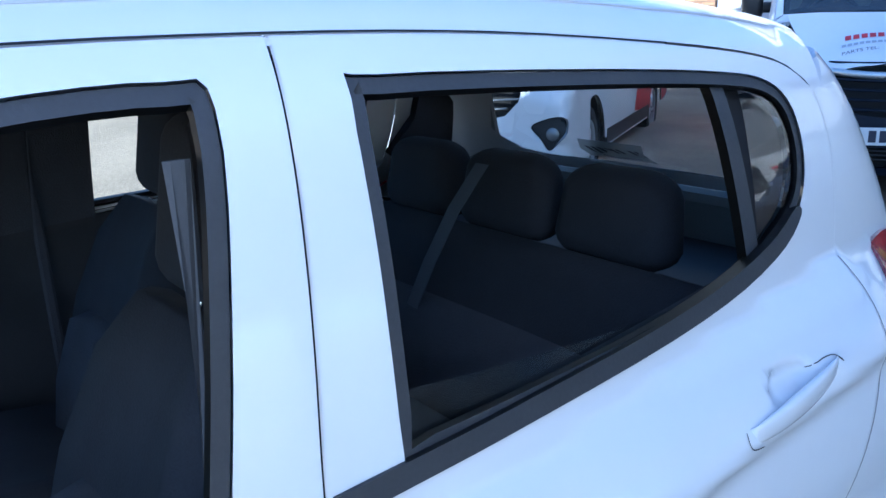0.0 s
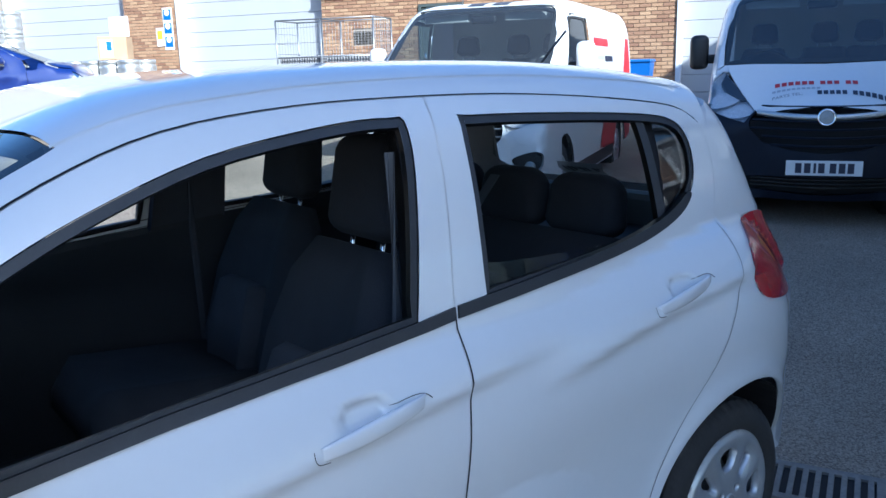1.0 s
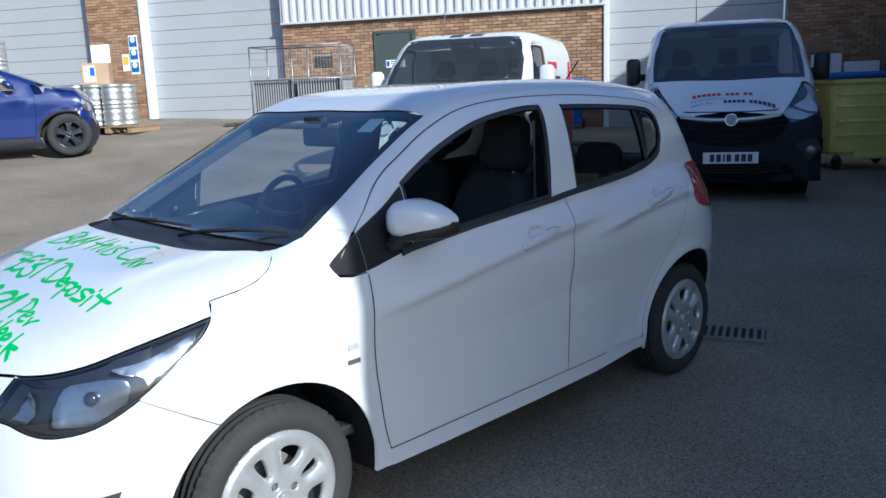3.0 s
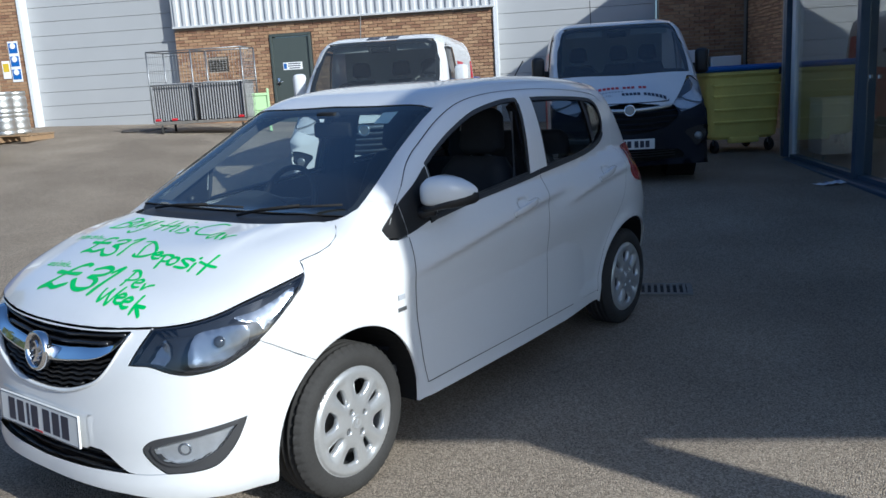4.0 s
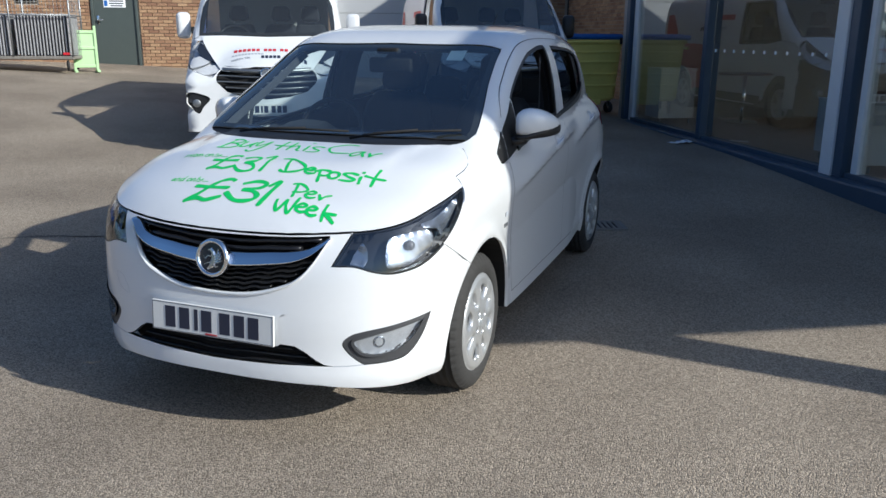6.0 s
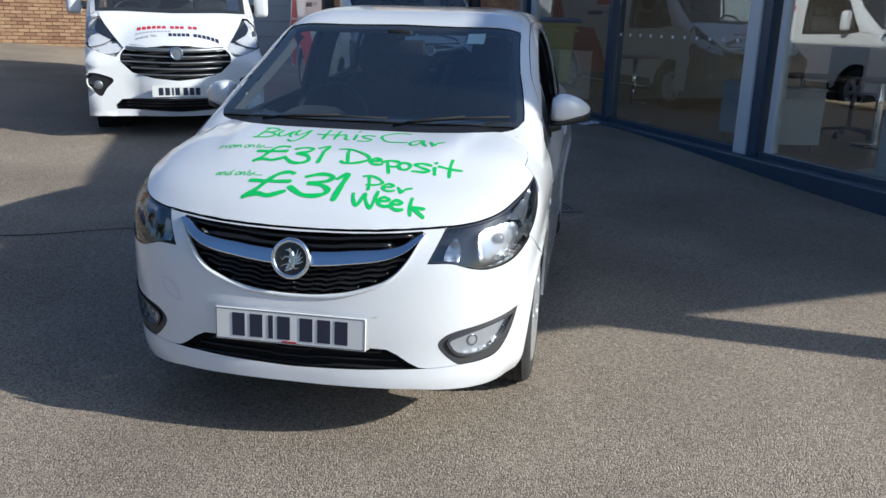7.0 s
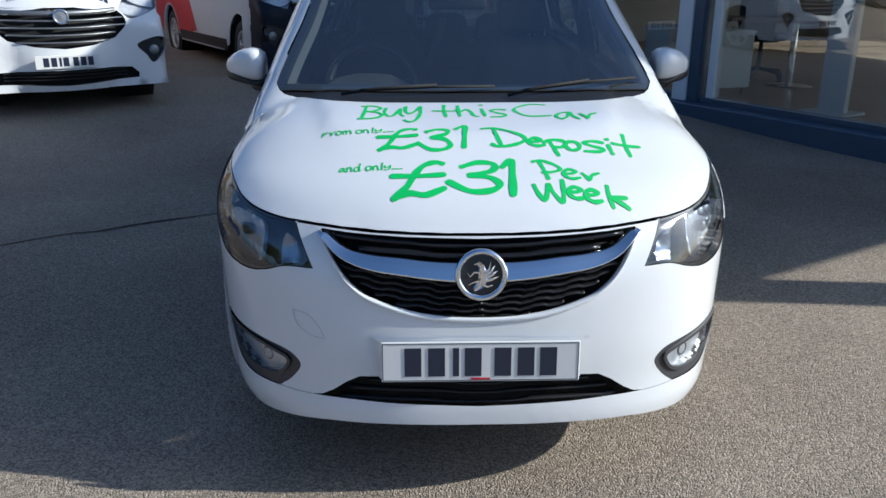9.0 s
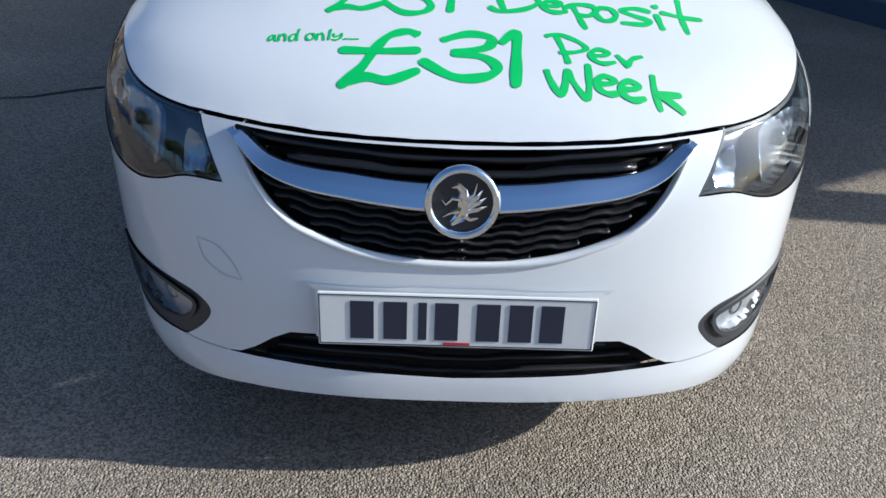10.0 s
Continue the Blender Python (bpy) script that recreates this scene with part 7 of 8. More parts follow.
    for x0, words, y0, y1, wl, c in ((-0.36, (6, 3, 2), -2.1, -2.05, 0.036, M["red"]), (-0.38, (10,), -2.165, -2.14, 0.026, M["grey_ink"]), (-0.06, (5, 6), -2.236, -2.186, 0.032, M["ink"])):
        x = x0
        for n in words:
            for k in range(n):
                S.panel("bonnet_bar", "top", [(x, y0), (x + wl, y0), (x + wl, y1), (x, y1)], c, bon, step=0.04, depth=-0.003, gap=0, lip=0)
                x += wl * 1.35
            x += wl * 0.9
    text = bpy.data.curves.new("parts_line", "FONT")
    text.body, text.size = "PARTS TEL:", 0.042
    flat = bpy.data.objects.new("parts_line", text)
    word = bpy.data.meshes.new_from_object(flat)
    bpy.data.objects.remove(flat)
    word.materials.append(M["slate_ink"])
    for q in word.vertices:
        p = S.spot("top", -0.38 + q.co.x * 1.05, -2.235 + q.co.y)
        q.co = p + S.normal(p) * 0.003
    child("bonnet_lettering", word, bon)
    if roof_stripes:
        for x in (-0.12, 0.12):
            S.panel("roof_stripe", "top", [(x - 0.08, -1.0), (x + 0.08, -1.0), (x + 0.08, 2.3), (x - 0.08, 2.3)], M["ink"], v, step=0.25, depth=-0.003, gap=0, lip=0)
    # cab: dashboard, seats, wheel, bulkhead
    cab = new("cab")
    cab.parent, cab.empty_display_size = v, 0.1
    part("dashboard", box_bm(0, -1.55, 1.08, 1.46, 0.6, 0.24, 0.08, seg=3), M["trim"], cab, "", True)
    part("cab_floor", box_bm(0, -0.9, 0.5, 1.5, 1.4, 0.06), M["trim"], cab)
    part("bulkhead", box_bm(0, 0.05, 1.2, 1.44, 0.04, 1.4), M["lining"], cab)
    for x in (-0.44, 0.1, 0.48):
        st = new("van_seat")
        st.parent, st.matrix_basis, st.empty_display_size = cab, Matrix.Translation((x, -0.55, 0.28)), 0.1
        cushion(st, "seat_back", [(0.1, 0.55, 0.22, 0.05, 0.0), (0.13, 0.7, 0.24, 0.06, 0.0), (0.19, 0.95, 0.24, 0.06, 0.0), (0.25, 1.1, 0.18, 0.04, 0.01)], M["cloth"])
        headrest(st, 0, 0.26, 1.08)
    ring = [(0.2 * math.cos(k * math.tau / 32), 0.2 * math.sin(k * math.tau / 32), 0) for k in range(32)]
    part("steering_wheel", tube_bm(ring, 0.015, 8, closed=True), M["black"], cab, "", True, pose(-0.42, -1.18, 1.2, 55))
    part("rear_view_mirror", box_bm(0, -1.12, 1.74, 0.24, 0.04, 0.07, 0.02), M["black"], cab)
    for x in (-0.4, 0.4):
        part("sun_visor", box_bm(x, -1.02, 1.79, 0.45, 0.03, 0.13, 0.012), M["lining"], cab, "", False)
    bm = cyl_bm((-0.3, -0.85, 1.9), (-0.3, -0.75, 2.2), 0.006, 6)
    part("roof_aerial", bm, M["black"], v)
    part("underbody", box_bm(0, 0, 0.32, 1.5, 4.4, 0.16), M["gap"], v)
    return v


def van_place(fx, fy, turn, lift):
    """By the front's middle on the ground; the nose is 2.5 m before the van's middle."""
    m = pose(0, 0, 0, 0, 0, turn)
    c = Vector((fx, fy, 0)) + m.to_3x3() @ Vector((0, 2.5, 0))
    return Matrix.Translation((c.x, c.y, lift)) @ m


van("white panel van with red side graphics, parked facing the yard", van_place(-3.2, 3.34, 30, 0.17), M["van_white"], M["steel"], True, True)
van("white panel van with a navy lower front, parked by the showroom", van_place(-1.0, 5.3, 30, 0.2), M["navy"], M["navy"], True, False)


# ---- things in the yard ----
def wall_at(s, out, turn=0.0):
    """A pose at s along the brick wall, out metres before it, on the ground."""
    p = WALL @ Vector((s, -out, 0))
    return on_ground(p.x, p.y, 30 + turn)


def bin_thing():
    b = thing("wheelie_bin", "large yellow four-wheeled waste bin with a blue lid", "bin", on_ground(-1.1, 9.2, 42, 0.0) @ Matrix.Diagonal((0.92, 1, 1, 1)))
    bm = bmesh.new()
    rows = []
    for z, w, d in ((0.2, 0.52, 0.4), (0.24, 0.58, 0.44), (0.6, 0.6, 0.47), (1.08, 0.64, 0.51), (1.12, 0.68, 0.55), (1.16, 0.68, 0.55)):
        r = []
        for k in range(24):
            a = k * math.tau / 24
            c, sn = math.cos(a), math.sin(a)
            r.append(bm.verts.new((w * math.copysign(abs(c) ** 0.28, c), d * math.copysign(abs(sn) ** 0.28, sn), z)))
        rows.append(r)
    for u, v in zip(rows, rows[1:]):
        for k in range(24):
            bm.faces.new((u[k], u[(k + 1) % 24], v[(k + 1) % 24], v[k]))
    bm.faces.new(rows[0][::-1])
    part("bin_body", bm, M["yellow"], b)
    for z, w in ((0.45, 1.12), (0.63, 1.13), (0.82, 1.16), (0.97, 1.18)):
        part("bin_rib", box_bm(0, -0.44 - 0.06 * (z - 0.24), z, w - 0.1, 0.06, 0.035, 0.012), M["yellow"], b)
    part("bin_skirt", box_bm(0, -0.4, 0.19, 0.5, 0.1, 0.1, 0.03), M["yellow"], b)
    lid = box_bm(0, 0, 1.2, 1.4, 1.12, 0.07, 0.03)
    box_bm(0, -0.05, 1.235, 1.2, 0.8, 0.03, 0.012, lid)
    part("bin_lid", lid, M["lid_blue"], b, "blue plastic lid")
    for sx in (-0.45, 0.45):
        for sy in (-0.36, 0.36):
            cs = part("castor", lathe_bm([(0.03, -0.022), (0.09, -0.022), (0.095, 0.0), (0.09, 0.022), (0.03, 0.022)], 20), M["rubber"], b, "", True, pose(sx, sy, 0.096, 0, 90, 12))
            part("castor_fork", box_bm(0, 0, 0, 0.1, 0.02, 0.07, 0.006), M["steel"], cs, "", False, pose(-0.07, 0, 0, 0, 0, 0))
    for sx in (-0.7, 0.7):
        part("bin_handle", tube_bm([(sx, -0.25, 1.02), (sx * 1.05, -0.22, 1.04), (sx * 1.05, 0.22, 1.04), (sx, 0.25, 1.02)], 0.016, 8), M["yellow"], b, "", True)
    part("lid_catch", box_bm(0.5, -0.565, 1.14, 0.05, 0.02, 0.1, 0.006), M["black"], b)


bin_thing()


def cage():
    c = thing("roll_cage", "galvanised steel roll cage trolley filled with grey slats", "trolley", on_ground(-11.25, 7.5, 31))
    L, D, H = 1.95, 0.8, 1.66
    base = box_bm(0, 0, 0.24, L, D, 0.06, 0.01)
    part("cage_base", base, M["iron"], c)
    for x in (-L / 2, -0.06, L / 2):
        for y in (-D / 2, D / 2):
            part("cage_post", cyl_bm((x, y, 0.26), (x, y, H), 0.016, 8), M["steel"], c, "", True)
    for x0, x1, y in ((-L / 2, L / 2, -D / 2), (-L / 2, L / 2, D / 2)):
        for z in (H, 1.0):
            part("cage_rail", cyl_bm((x0, y, z), (x1, y, z), 0.012, 8), M["steel"], c, "", True)
    for x in (-L / 2, -0.06, L / 2):
        for z in (H, 1.0):
            part("cage_rail", cyl_bm((x, -D / 2, z), (x, D / 2, z), 0.012, 8), M["steel"], c, "", True)
    for x in (-L / 2, L / 2):
        bm = bmesh.new()
        for k in range(9):
            y = -D / 2 + D * k / 8
            cyl_bm((x, y, 0.26), (x, y, H), 0.004, 5, bm)
        for k in range(7):
            z = 0.35 + 0.18 * k
            cyl_bm((x, -D / 2, z), (x, D / 2, z), 0.004, 5, bm)
        part("cage_mesh", bm, M["steel"], c)
    bm = bmesh.new()
    for k in range(30):
        x = -L / 2 + L * k / 29
        cyl_bm((x, D / 2, 0.26), (x, D / 2, H), 0.004, 5, bm)
    part("cage_mesh", bm, M["steel"], c)
    k = 0
    for x0, x1 in ((-0.98, -0.1), (-0.02, 0.94)):
        n = 17
        for i in range(n):
            x = x0 + (x1 - x0) * (i + 0.5) / n
            part("slat_panel", box_bm(x, 0, 0.65, 0.022, 0.66, 0.72 + 0.02 * ((i * 7) % 3), 0.006), M["grey_plastic"], c)
    for x in (-0.9, -0.55, 0.85):
        part("red_clip", box_bm(x, -0.36, 0.31, 0.12, 0.03, 0.05, 0.01), M["red"], c)
    for x in (-0.85, 0.85):
        for y in (-0.32, 0.32):
            cs = part("castor", lathe_bm([(0.03, -0.02), (0.09, -0.02), (0.095, 0), (0.09, 0.02), (0.03, 0.02)], 16), M["rubber"], c, "", True, pose(x, y, 0.096, 0, 90, 20))
            part("castor_fork", box_bm(-0.11, 0, 0, 0.1, 0.05, 0.02), M["steel"], cs)
    part("tow_bar", tube_bm([(-1.0, 0.1, 0.12), (-1.5, 0.15, 0.1), (-1.95, 0.1, 0.09), (-1.5, 0.3, 0.1), (-1.05, 0.3, 0.12)], 0.018, 8), M["iron"], c, "", True)


cage()

gf = thing("display_stand", "pale green plastic folding sign frame, empty", "sign frame", on_ground(-10.5, 8.25, 50) @ Matrix.Diagonal((1.0, 1.0, 1.15, 1.0)))
for x in (-0.2, 0.2):
    part("frame_upright", box_bm(x, 0, 0.38, 0.05, 0.04, 0.76, 0.01), M["pale_green"], gf)
for z in (0.1, 0.4, 0.66):
    part("frame_rail", box_bm(0, 0, z, 0.36, 0.03, 0.05, 0.008), M["pale_green"], gf)
part("frame_sheet", box_bm(0, 0.012, 0.38, 0.36, 0.008, 0.52), M["pale_green"], gf)
for x in (-0.2, 0.2):
    part("frame_foot", box_bm(x, 0.0, 0.02, 0.06, 0.36, 0.04, 0.01), M["pale_green"], gf)
    part("frame_strut", cyl_bm((x, 0.0, 0.6), (x, 0.16, 0.03), 0.014, 8), M["pale_green"], gf)


def keg(m, cap=False):
    k = thing("steel_keg", "stainless steel keg standing in a stack" if not cap else "stainless steel keg with a red and white label", "keg", m, group="stacked kegs")
    prof = [(0.12, 0.02), (0.19, 0.0), (0.2, 0.02), (0.2, 0.07), (0.185, 0.09), (0.2, 0.13), (0.205, 0.18), (0.2, 0.22), (0.2, 0.3), (0.205, 0.34), (0.2, 0.39), (0.185, 0.43), (0.2, 0.45), (0.2, 0.51), (0.19, 0.53), (0.17, 0.5), (0.16, 0.45), (0.02, 0.44)]
    prof = [(r_ * 1.02, z_ * 0.785) for r_, z_ in prof]
    part("keg_body", lathe_bm(prof, 32), M["keg"], k, "", True)
    part("keg_valve", cyl_bm((0, 0, 0.34), (0, 0, 0.385), 0.035, 12), M["iron"], k)
    if cap:
        part("keg_label", box_bm(0, -0.205, 0.36, 0.2, 0.012, 0.09), M["red"], k)
    return k


def pallet(m):
    p = thing("pallet", "worn wooden pallet under steel kegs", "pallet", m, group="wooden pallets")
    for y in (-0.4, -0.2, 0, 0.2, 0.4):
        part("deck_board", box_bm(0, y, 0.13, 1.2, 0.12, 0.02), M["wood"], p)
    for x in (-0.52, 0, 0.52):
        part("bearer", box_bm(x, 0, 0.06, 0.1, 0.95, 0.1), M["wood"], p)
    return p


def yard(x, y, along, out, turn=0.0, lift=0.0):
    """A pose on the ground, along and out from a place before the wall."""
    p = Vector((x, y, 0)) + Vector((0.866 * along + 0.5 * out, 0.5 * along - 0.866 * out, 0))
    return pose(p.x, p.y, ground_z(x, y) + lift, 0, 0, 30 + turn)


TIER = 0.418
first_keg = []


def keg_block(x, y, cols, rows, tiers, lift=0.0, cap=False):
    """A pallet load of kegs; its middle stands at x, y."""
    for i in range((cols + 2) // 3):
        pallet(yard(x, y, (i - ((cols + 2) // 3 - 1) / 2) * 1.24, 0, 0, lift))
    for c in range(cols):
        for r in range(rows):
            for h in range(tiers):
                m = yard(x, y, (c - (cols - 1) / 2) * 0.425, (r - (rows - 1) / 2) * 0.43, 0 if cap else (c * 37 + r * 91 + h * 53) % 360, lift + 0.142 + TIER * h)
                if cap and h == tiers - 1 and r == rows - 1:
                    keg(m, True)
                elif not first_keg:
                    first_keg.append(keg(m))
                else:
                    copy_thing(first_keg[0], m)


keg_block(-14.35, 4.42, 4, 2, 2)
keg_block(-15.5, 3.75, 2, 2, 1)
keg_block(-15.7, 2.62, 3, 2, 2)
keg_block(-15.7, 2.62, 3, 2, 2, 0.98, True)


def carton(m, w, d, h, label, mark=False, skin="card"):
    b = thing("cardboard_box", label, "box", m)
    part("carton", box_bm(0, 0, h / 2, w, d, h, 0.008), M[skin], b)
    part("carton_tape", box_bm(0, 0, h + 0.001, w * 0.98, 0.05, 0.003), M["paper"], b)
    if mark:
        part("carton_label", box_bm(-w * 0.2, -d / 2 - 0.001, h * 0.5, w * 0.42, 0.003, h * 0.75), M["paper"], b)
        part("carton_mark", box_bm(-w * 0.1, -d / 2 - 0.004, h * 0.6, w * 0.18, 0.003, h * 0.4), M["sign_blue"], b)


carton(yard(-14.35, 4.42, 0.22, 0.05, 28, 0.98), 0.52, 0.48, 0.42, "brown cardboard box with a white label on steel kegs", True)
carton(yard(-14.35, 4.42, 0.32, 0.02, -4, 1.402), 0.38, 0.12, 0.36, "white carton standing on a brown box", False, "paper")
tp = thing("plastic_crate", "blue plastic crate on steel kegs", "crate", yard(-15.5, 3.75, 0.05, 0.1, 0, 0.56))
cr = box_bm(0, 0, 0.02, 0.56, 0.38, 0.03)
for c, sz in (((0, -0.19, 0.11), (0.58, 0.02, 0.22)), ((0, 0.19, 0.11), (0.58, 0.02, 0.22)), ((-0.28, 0, 0.11), (0.02, 0.38, 0.22)), ((0.28, 0, 0.11), (0.02, 0.38, 0.22))):
    box_bm(*c, *sz, 0.005, cr)
part("crate_shell", cr, M["lid_blue"], tp)

bb = thing("blue_bin", "blue plastic wheeled bin by the brick wall", "bin", wall_at(6.75, 0.6))
bm = bmesh.new()
lo = [bm.verts.new((x, y, 0.08)) for x, y in ((-0.22, -0.24), (0.22, -0.24), (0.22, 0.24), (-0.22, 0.24))]
hi = [bm.verts.new((x, y, 0.98)) for x, y in ((-0.29, -0.33), (0.29, -0.33), (0.29, 0.33), (-0.29, 0.33))]
bm.faces.new(lo[::-1])
bm.faces.new(hi)
for k in range(4):
    bm.faces.new((lo[k], lo[(k + 1) % 4], hi[(k + 1) % 4], hi[k]))
part("bin_body", bm, M["lid_blue"], bb)
part("bin_lid", box_bm(0, 0, 1.01, 0.62, 0.72, 0.06, 0.025), M["lid_blue"], bb)
for x in (-0.25, 0.25):
    part("bin_wheel", cyl_bm((x - 0.025, 0.26, 0.1), (x + 0.025, 0.26, 0.1), 0.1, 16), M["rubber"], bb)

for s, o, w, h in ((11.75, 0.4, 0.5, 0.95), (12.35, 0.45, 0.62, 0.8)):
    ib = thing("white_cabinet", "pale metal cabinet against the brick wall", "cabinet", wall_at(s, o))
    part("cabinet_body", box_bm(0, 0, h * 0.5 + 0.6, w, 0.4, h, 0.02), M["frame_white"], ib)
    part("cabinet_leg", box_bm(0, 0, 0.3, w * 0.8, 0.3, 0.6, 0.01), M["steel"], ib)

# drain grating, litter, joint in the asphalt
dg = thing("drain_grating", "cast iron gully grating set in the asphalt", "drain", on_ground(0.62, 1.93, 23, 0.0))
part("drain_pit", box_bm(0, 0, 0.003, 0.46, 0.22, 0.004), M["gap"], dg)
fr = box_bm(0, -0.125, 0.008, 0.52, 0.035, 0.014)
box_bm(0, 0.125, 0.008, 0.52, 0.035, 0.014, 0, fr)
box_bm(-0.245, 0, 0.008, 0.035, 0.22, 0.014, 0, fr)
box_bm(0.245, 0, 0.008, 0.035, 0.22, 0.014, 0, fr)
part("drain_frame", fr, M["iron"], dg)
for k in range(11):
    part("drain_bar", box_bm(-0.21 + 0.042 * k, 0, 0.009, 0.02, 0.22, 0.012, 0.003), M["iron"], dg)
lt = thing("paper_litter", "crumpled white and blue paper wrapper on the asphalt", "litter", on_ground(0.92, 6.2, 55, 0.004))
bm = bmesh.new()
g = [[bm.verts.new((-0.21 + 0.42 * i / 8, -0.09 + 0.18 * j / 3, 0.012 + 0.012 * math.sin(i * 1.7 + j) * math.cos(j * 2.1 + i))) for j in range(4)] for i in range(9)]
for i in range(8):
    for j in range(3):
        bm.faces.new((g[i][j], g[i + 1][j], g[i + 1][j + 1], g[i][j + 1]))
part("wrapper", bm, M["paper"], lt)
for x in (-0.1, 0.05):
    part("wrapper_mark", box_bm(x, 0, 0.026, 0.04, 0.03, 0.003), M["sign_blue"], lt)

V, F = [], []
rnd = random.Random(9)
for k in range(41):
    t = k / 40
    x, y = -5.2 + 5.2 * t, -1.75 + 3.55 * t
    x, y = x + rnd.uniform(-0.02, 0.02), y + rnd.uniform(-0.025, 0.025)
    w = 0.004 + 0.012 * rnd.random()
    V += [(x - 0.5 * w, y + 0.85 * w, ground_z(x, y) + 0.004), (x + 0.5 * w, y - 0.85 * w, ground_z(x, y) + 0.004)]
    if k:
        F.append((2 * k - 2, 2 * k - 1, 2 * k + 1, 2 * k))
seam = tagged(new("asphalt_joint", mesh_of("asphalt_joint", V, F, M["gap"], False)), "dark sealed joint running across the asphalt", "joint", kind="structure")


# ---- showroom furniture ----
def shop_at(f, x, turn=0.0, z=FLOOR):
    return FAC @ pose(x, -f, z - 0.006, 0, 0, turn)


def pedestal(m, w, d, h, label):
    u = thing("office_pedestal", label, "cabinet", m, group="showroom storage units")
    part("pedestal_body", box_bm(0, 0, h / 2 + 0.04, w, d, h - 0.08, 0.008), M["unit_grey"], u)
    part("pedestal_top", box_bm(0, 0, h + 0.008, w + 0.02, d + 0.02, 0.024, 0.004), M["unit_grey"], u)
    for x in (-w / 2 + 0.05, w / 2 - 0.05):
        for y in (-d / 2 + 0.05, d / 2 - 0.05):
            part("pedestal_foot", cyl_bm((x, y, 0), (x, y, 0.06), 0.015, 8), M["steel"], u)


pedestal(shop_at(-0.84, 0.66), 0.36, 0.36, 0.62, "pale grey storage pedestal behind the glass")
pedestal(shop_at(-0.1, 0.62, -14), 0.48, 0.42, 0.62, "pale grey storage pedestal under a desk")
dk = thing("office_desk", "dark wooden desk with a chrome column leg", "desk", shop_at(-0.35, 1.67, 30))
part("desk_top", box_bm(0, 0, 0.7, 0.8, 1.5, 0.03, 0.006), M["desk"], dk)
part("desk_leg", cyl_bm((0, -0.28, 0.02), (0, -0.28, 0.69), 0.035, 16), M["chrome"], dk)
part("desk_foot", lathe_bm([(0.0005, 0.03), (0.22, 0.02), (0.26, 0.0)], 24, m=Matrix.Translation((0, -0.28, 0))), M["chrome"], dk, "", True)
part("desk_leg", cyl_bm((0.2, 0.6, 0.0), (0.2, 0.6, 0.69), 0.03, 12), M["chrome"], dk)
ch = thing("office_chair", "black swivel office chair at the desk", "chair", shop_at(-0.75, 2.1, 200))
part("chair_seat", box_bm(0, 0, 0.47, 0.48, 0.46, 0.09, 0.03), M["cloth"], ch)
part("chair_back", box_bm(0.25, 0, 0.78, 0.07, 0.42, 0.5, 0.03), M["cloth"], ch)
part("gas_lift", cyl_bm((0, 0, 0.1), (0, 0, 0.44), 0.025, 12), M["black"], ch)
for k in range(5):
    a = k * math.tau / 5
    part("chair_leg", cyl_bm((0, 0, 0.11), (0.3 * math.cos(a), 0.3 * math.sin(a), 0.07), 0.018, 8), M["black"], ch)
    part("chair_castor", cyl_bm((0.3 * math.cos(a) - 0.015, 0.3 * math.sin(a), 0.03), (0.3 * math.cos(a) + 0.015, 0.3 * math.sin(a), 0.03), 0.03, 10), M["black"], ch)
pedestal(shop_at(-4.75, 0.5), 0.55, 0.5, 0.78, "pale grey storage cabinet at the end of the showroom")
mt = thing("meeting_table", "small dark table on a chrome column", "table", shop_at(-4.6, 1.6))
part("table_top", lathe_bm([(0.0005, 0.73), (0.38, 0.73), (0.4, 0.715), (0.38, 0.7), (0.0005, 0.7)], 32), M["desk"], mt)
part("table_column", cyl_bm((0, 0, 0.03), (0, 0, 0.7), 0.03, 14), M["chrome"], mt, "", True)
part("table_foot", lathe_bm([(0.0005, 0.035), (0.2, 0.025), (0.25, 0.006)], 28), M["chrome"], mt, "", True)
tt = thing("display_totem", "white floor-standing display lectern", "lectern", shop_at(1.31, 0.5))
part("totem_column", box_bm(0, 0, 0.55, 0.07, 0.26, 1.1, 0.012), M["frame_white"], tt)
part("totem_foot", box_bm(0, 0, 0.012, 0.34, 0.42, 0.024, 0.006), M["frame_white"], tt)
part("totem_top", box_bm(0, 0, 0, 0.3, 0.42, 0.03, 0.008), M["frame_white"], tt, "", False, pose(0, 0, 1.11, 0, 22, 0))
dots = thing("glass_manifestation", "row of small white dots on the shop glass", "decal", FAC)
for f0, f1 in ((-2.5, -0.2),):
    k = f0
    while k < f1:
        part("glass_dot", box_bm(0.022, -k, 1.28, 0.003, 0.035, 0.035, 0.0), M["paper"], dots)
        k += 0.22


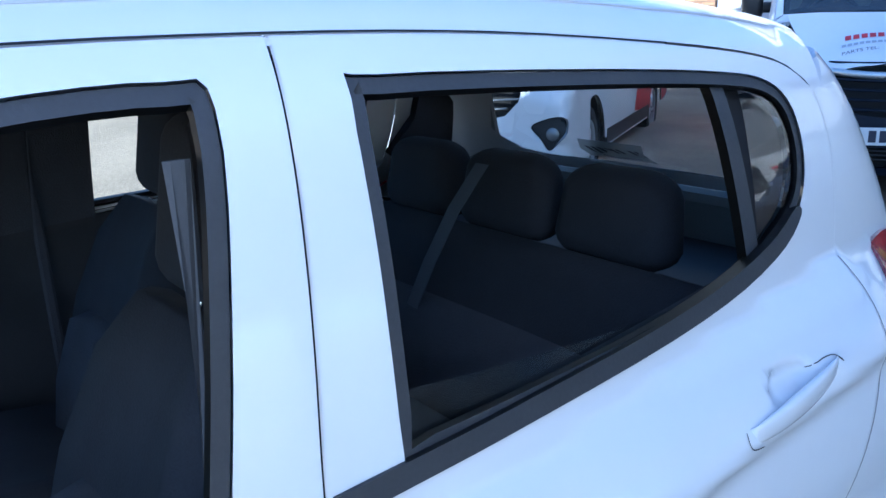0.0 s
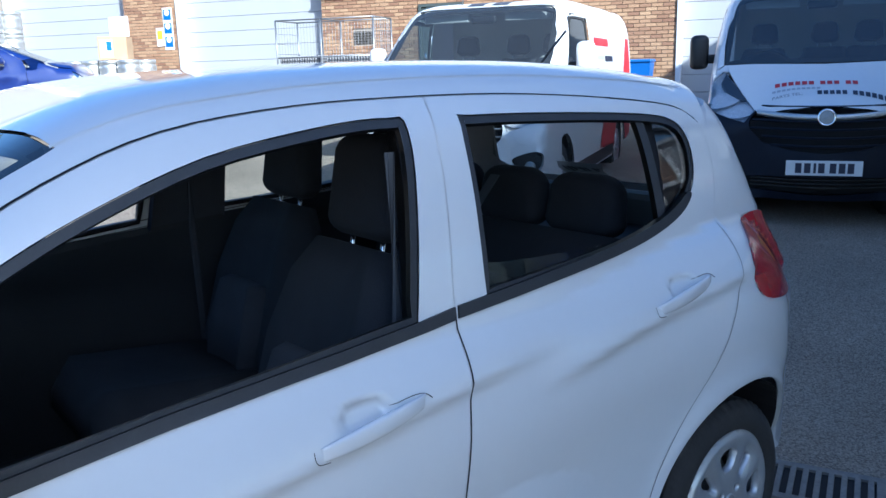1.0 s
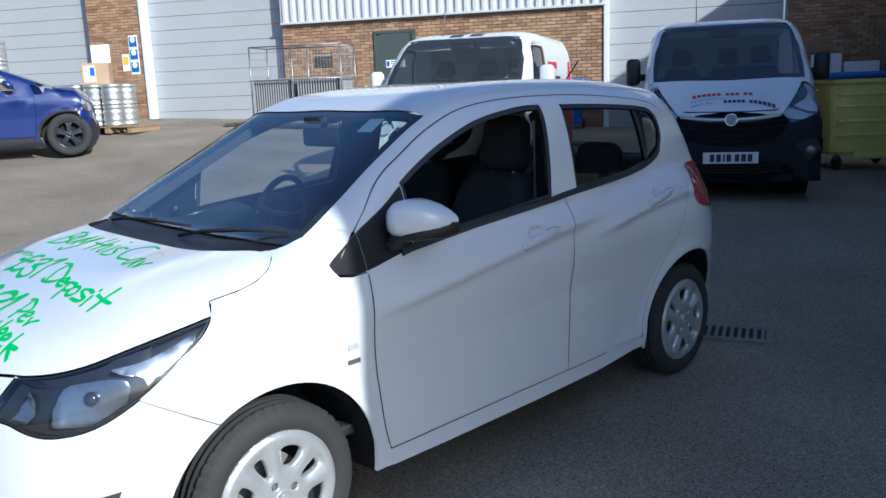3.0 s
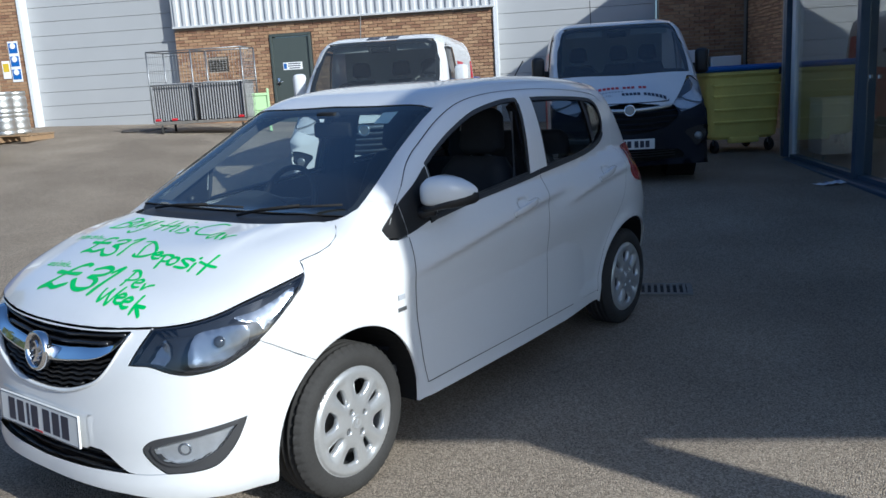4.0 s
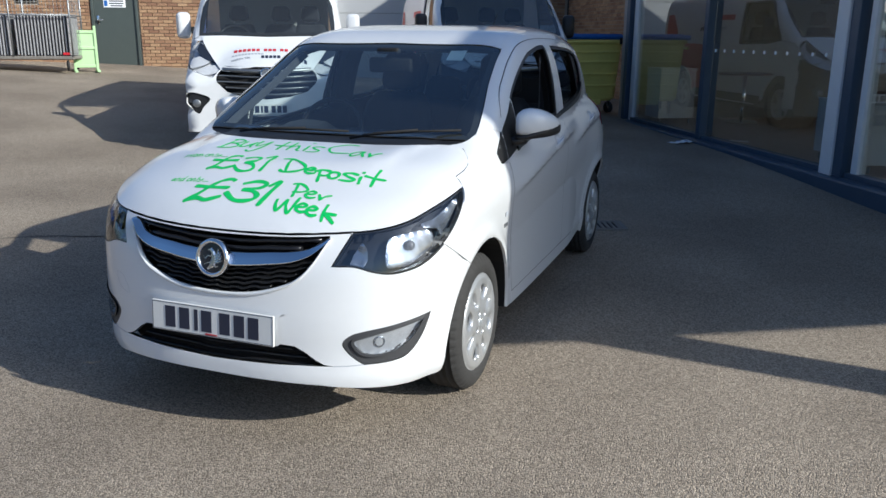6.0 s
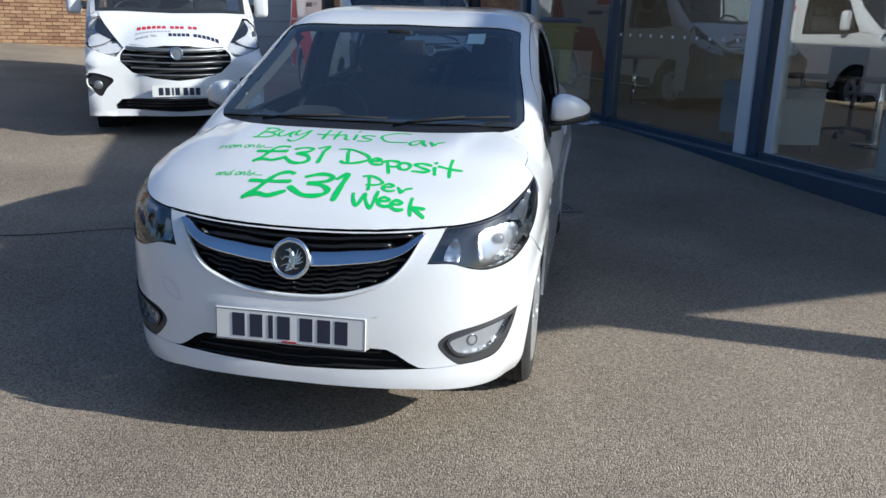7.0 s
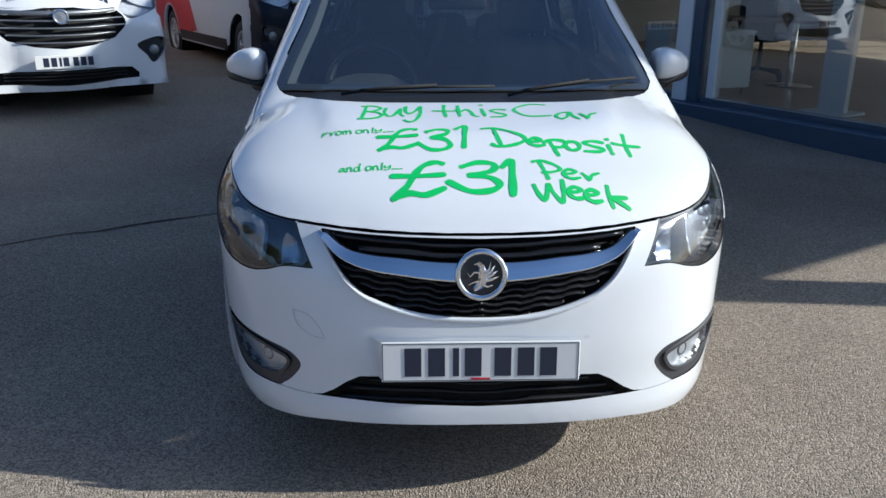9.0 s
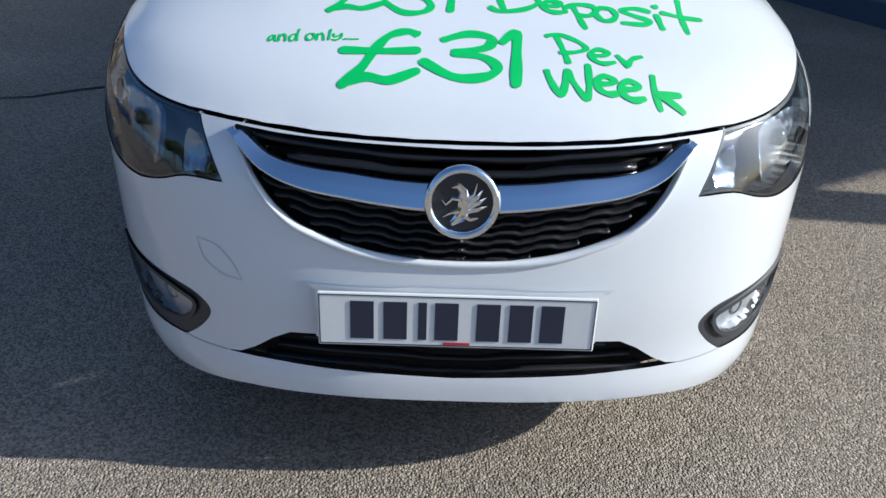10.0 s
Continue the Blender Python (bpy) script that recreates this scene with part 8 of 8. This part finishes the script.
# ---- blue car ----
def blue_suv():
    sc = Matrix.Diagonal((1.16, 1.2, 1.12, 1))
    th = radians(156.4)
    fwd = Vector((math.sin(th), -math.cos(th), 0))
    side = Vector((math.cos(th), math.sin(th), 0))
    # its front wheel on the camera's side stands here
    wheel_at = Vector((-11.15, 2.7, 0))
    c = wheel_at + fwd * (FRONT_AXLE * 1.2) + side * 0.8
    b = thing("parked_suv", "dark blue family car parked in the yard", "car", pose(c.x, c.y, ground_z(c.x, c.y), 0, 0, 156.4) @ sc)
    S, B = car_shell, M["blue"]
    for view in ("side", "right"):
        d = S.panel("front_door", view, front_door_outline, B, b, holes=[F_WINDOW], step=0.08)
        S.panel("door_glass", view, inset(F_WINDOW, 0.005), M["pane"], d, step=0.1, depth=0.012, lip=0)
        d2 = S.panel("rear_door", view, rear_door_outline, B, b, holes=[R_WINDOW], step=0.08)
        S.panel("door_glass", view, inset(R_WINDOW, 0.005), M["pane"], d2, step=0.1, depth=0.012, lip=0)
        S.panel("front_wing", view, wing_outline, B, b, step=0.06)
        S.panel("arch_trim", view, arch_points(FRONT_AXLE, 0.4, 0.39, 0, 180) + arch_points(FRONT_AXLE, 0.36, 0.35, 180, 0), M["black"], b, step=0.05, depth=-0.006)
        S.panel("sill", view, sill_outline, M["black"], b, step=0.08)
        S.panel("rear_quarter", view, quarter_outline, B, b, step=0.08)
        S.panel("inner_shell", view, [(-1.45, 0.62), (-1.3, 0.86), (-0.8, 0.88), (1.1, 1.0), (1.6, 0.8), (1.6, 0.4)] + rear_arch + [(0.7, 0.25), (-0.7, 0.25)] + front_arch, M["gap"], b, step=0.12, depth=0.03, gap=0, lip=0)
        sn = 1 if view == "side" else -1
        mo = part("door_mirror", box_bm(sn * 0.86, -0.6, 1.04, 0.16, 0.12, 0.12, 0.05, seg=3), B, b, "", True)
        for y0, z0 in ((0.03, 0.88), (0.92, 0.93)):
            p = S.spot(view, y0, z0)
            part("door_handle", box_bm(0, 0, 0, 0.03, 0.2, 0.03, 0.01), B, b, "", False, Matrix.Translation(p))
    S.panel("bonnet", "top", both(bon_half), B, b, step=0.08)
    child("roof", mesh_of("roof", P, F, B, True, N), b)
    S.panel("windscreen", "top", ws_line, M["screen"], b, step=0.1, depth=0.004, lip=0)
    S.panel("front_bumper", "front", bumper_line, B, b, holes=[GRILLE, INTAKE], step=0.06)
    S.panel("nose_backing", "front", arc([(-66, 0.22), (66, 0.22), (66, 0.6), (44, 0.74), (-44, 0.74), (-66, 0.6)]), M["gap"], b, step=0.1, depth=0.05, gap=0, lip=0)
    for hl in (LIGHT_L, mirror_outline(LIGHT_L)):
        S.panel("headlight", "front", hl, M["chrome"], b, step=0.05, depth=0.01)
    S.panel("tailgate", "back", both([(0.0, 0.25), (0.7, 0.3), (0.72, 0.8), (0.6, 1.05), (0.47, 1.385), (0.0, 1.4)]), B, b, step=0.1)
    part("cabin_dark", box_bm(0, 0.3, 0.62, 1.2, 2.2, 0.5, 0.1), M["trim"], b)
    for x in (0.35, -0.35):
        part("seat", box_bm(x, 0.2, 0.95, 0.42, 0.14, 0.5, 0.05, seg=3), M["cloth"], b, "", True)
    # blunt nose, and a cabin that leans further back
    for ob in b.children_recursive:
        if ob.type == "MESH":
            for q in ob.data.vertices:
                if q.co.z > 0.92 and q.co.y < 0.6:
                    q.co.y += (q.co.z - 0.92) * 0.5 * (1 - smooth01(q.co.y, -0.2, 0.6))
                if q.co.y < -1.3:
                    q.co.y = -1.3 + (q.co.y + 1.3) * 0.36
    inv = Matrix.Diagonal((1 / 1.16, 1 / 1.2, 1 / 1.12, 1))
    for sn in (1, -1):
        for yc in (FRONT_AXLE, REAR_AXLE):
            w = wheel(b, Matrix.Translation((sn * 0.68, yc, 0.31)) @ inv @ pose(0, 0, 0, 0, 90 * sn, 0), 0.345, 0.22, 0.225, 5, M["lamp_grey"])
            part("wheel_arch_liner", cyl_bm((sn * 0.4, yc, 0.34), (sn * 0.6, yc, 0.34), 0.36, 24), M["gap"], b)


P, N, F = roof_parts
blue_suv()


# ---- trees beyond the yard ----
M["bark"] = mat("bark", (0.09, 0.065, 0.045), 0.9, vary=0.3, scale=8, bump=0.4)
M["leaf"] = mat("foliage", (0.1, 0.12, 0.03), 0.6, vary=0.4, scale=1.5)


def tree(x, y, high, wide, seed):
    """A broad tree: tapered trunk, limbs and a crown of leaf sprays with gaps."""
    rnd = random.Random(seed)
    t = thing("tree", "broad green leafy tree beyond the yard", "tree", on_ground(x, y), group="trees beyond the yard")
    bm = tube_bm([(0, 0, -0.2), (0.1, 0.05, high * 0.3), (0.0, 0.1, high * 0.55)], 0.22, 10)
    tips = []
    for k in range(9):
        a = k * 2.4 + rnd.uniform(-0.3, 0.3)
        z0 = high * (0.25 + 0.035 * k)
        end = (wide * 0.7 * math.cos(a) * rnd.uniform(0.5, 1.0), wide * 0.7 * math.sin(a) * rnd.uniform(0.5, 1.0), z0 + high * rnd.uniform(0.2, 0.42))
        tube_bm([(0.05, 0.05, z0), (end[0] * 0.5, end[1] * 0.5, (z0 + end[2]) / 2 - 0.2), end], 0.08, 7, bm)
        tips.append(Vector(end))
    tips += [Vector((rnd.uniform(-0.6, 0.6) * wide, rnd.uniform(-0.6, 0.6) * wide, high * rnd.uniform(0.55, 0.92))) for _ in range(9)]
    part("trunk", bm, M["bark"], t)
    V, F = [], []
    for c in tips:
        rad = rnd.uniform(0.24, 0.42) * wide
        for _ in range(300):
            d = Vector((rnd.gauss(0, 1), rnd.gauss(0, 1), rnd.gauss(0, 0.75))).normalized() * rad * rnd.random() ** 0.4
            p, u, w = c + d, Vector((rnd.gauss(0, 1), rnd.gauss(0, 1), rnd.gauss(0, 1))).normalized(), Vector((rnd.gauss(0, 1), rnd.gauss(0, 1), rnd.gauss(0, 0.6))).normalized()
            s = rnd.uniform(0.2, 0.4)
            n = len(V)
            V += [p - u * s, p + w * s * 0.6, p + u * s, p - w * s * 0.6]
            F.append((n, n + 1, n + 2, n + 3))
    child("crown", mesh_of("crown", V, F, M["leaf"], False), t)


for k, (x, y, high, wide) in enumerate(((-38, -4.5, 12.0, 5.0), (-42, -13, 12.5, 5.2), (-46, -2.5, 14.0, 5.4), (-44, -24, 11.0, 4.8), (-36, -38, 10.0, 4.6), (-39, -8.8, 11.0, 5.0), (-40, -18.5, 11.5, 5.0), (-40, -31, 10.5, 4.8))):
    tree(x, y, high, wide, 31 + k)
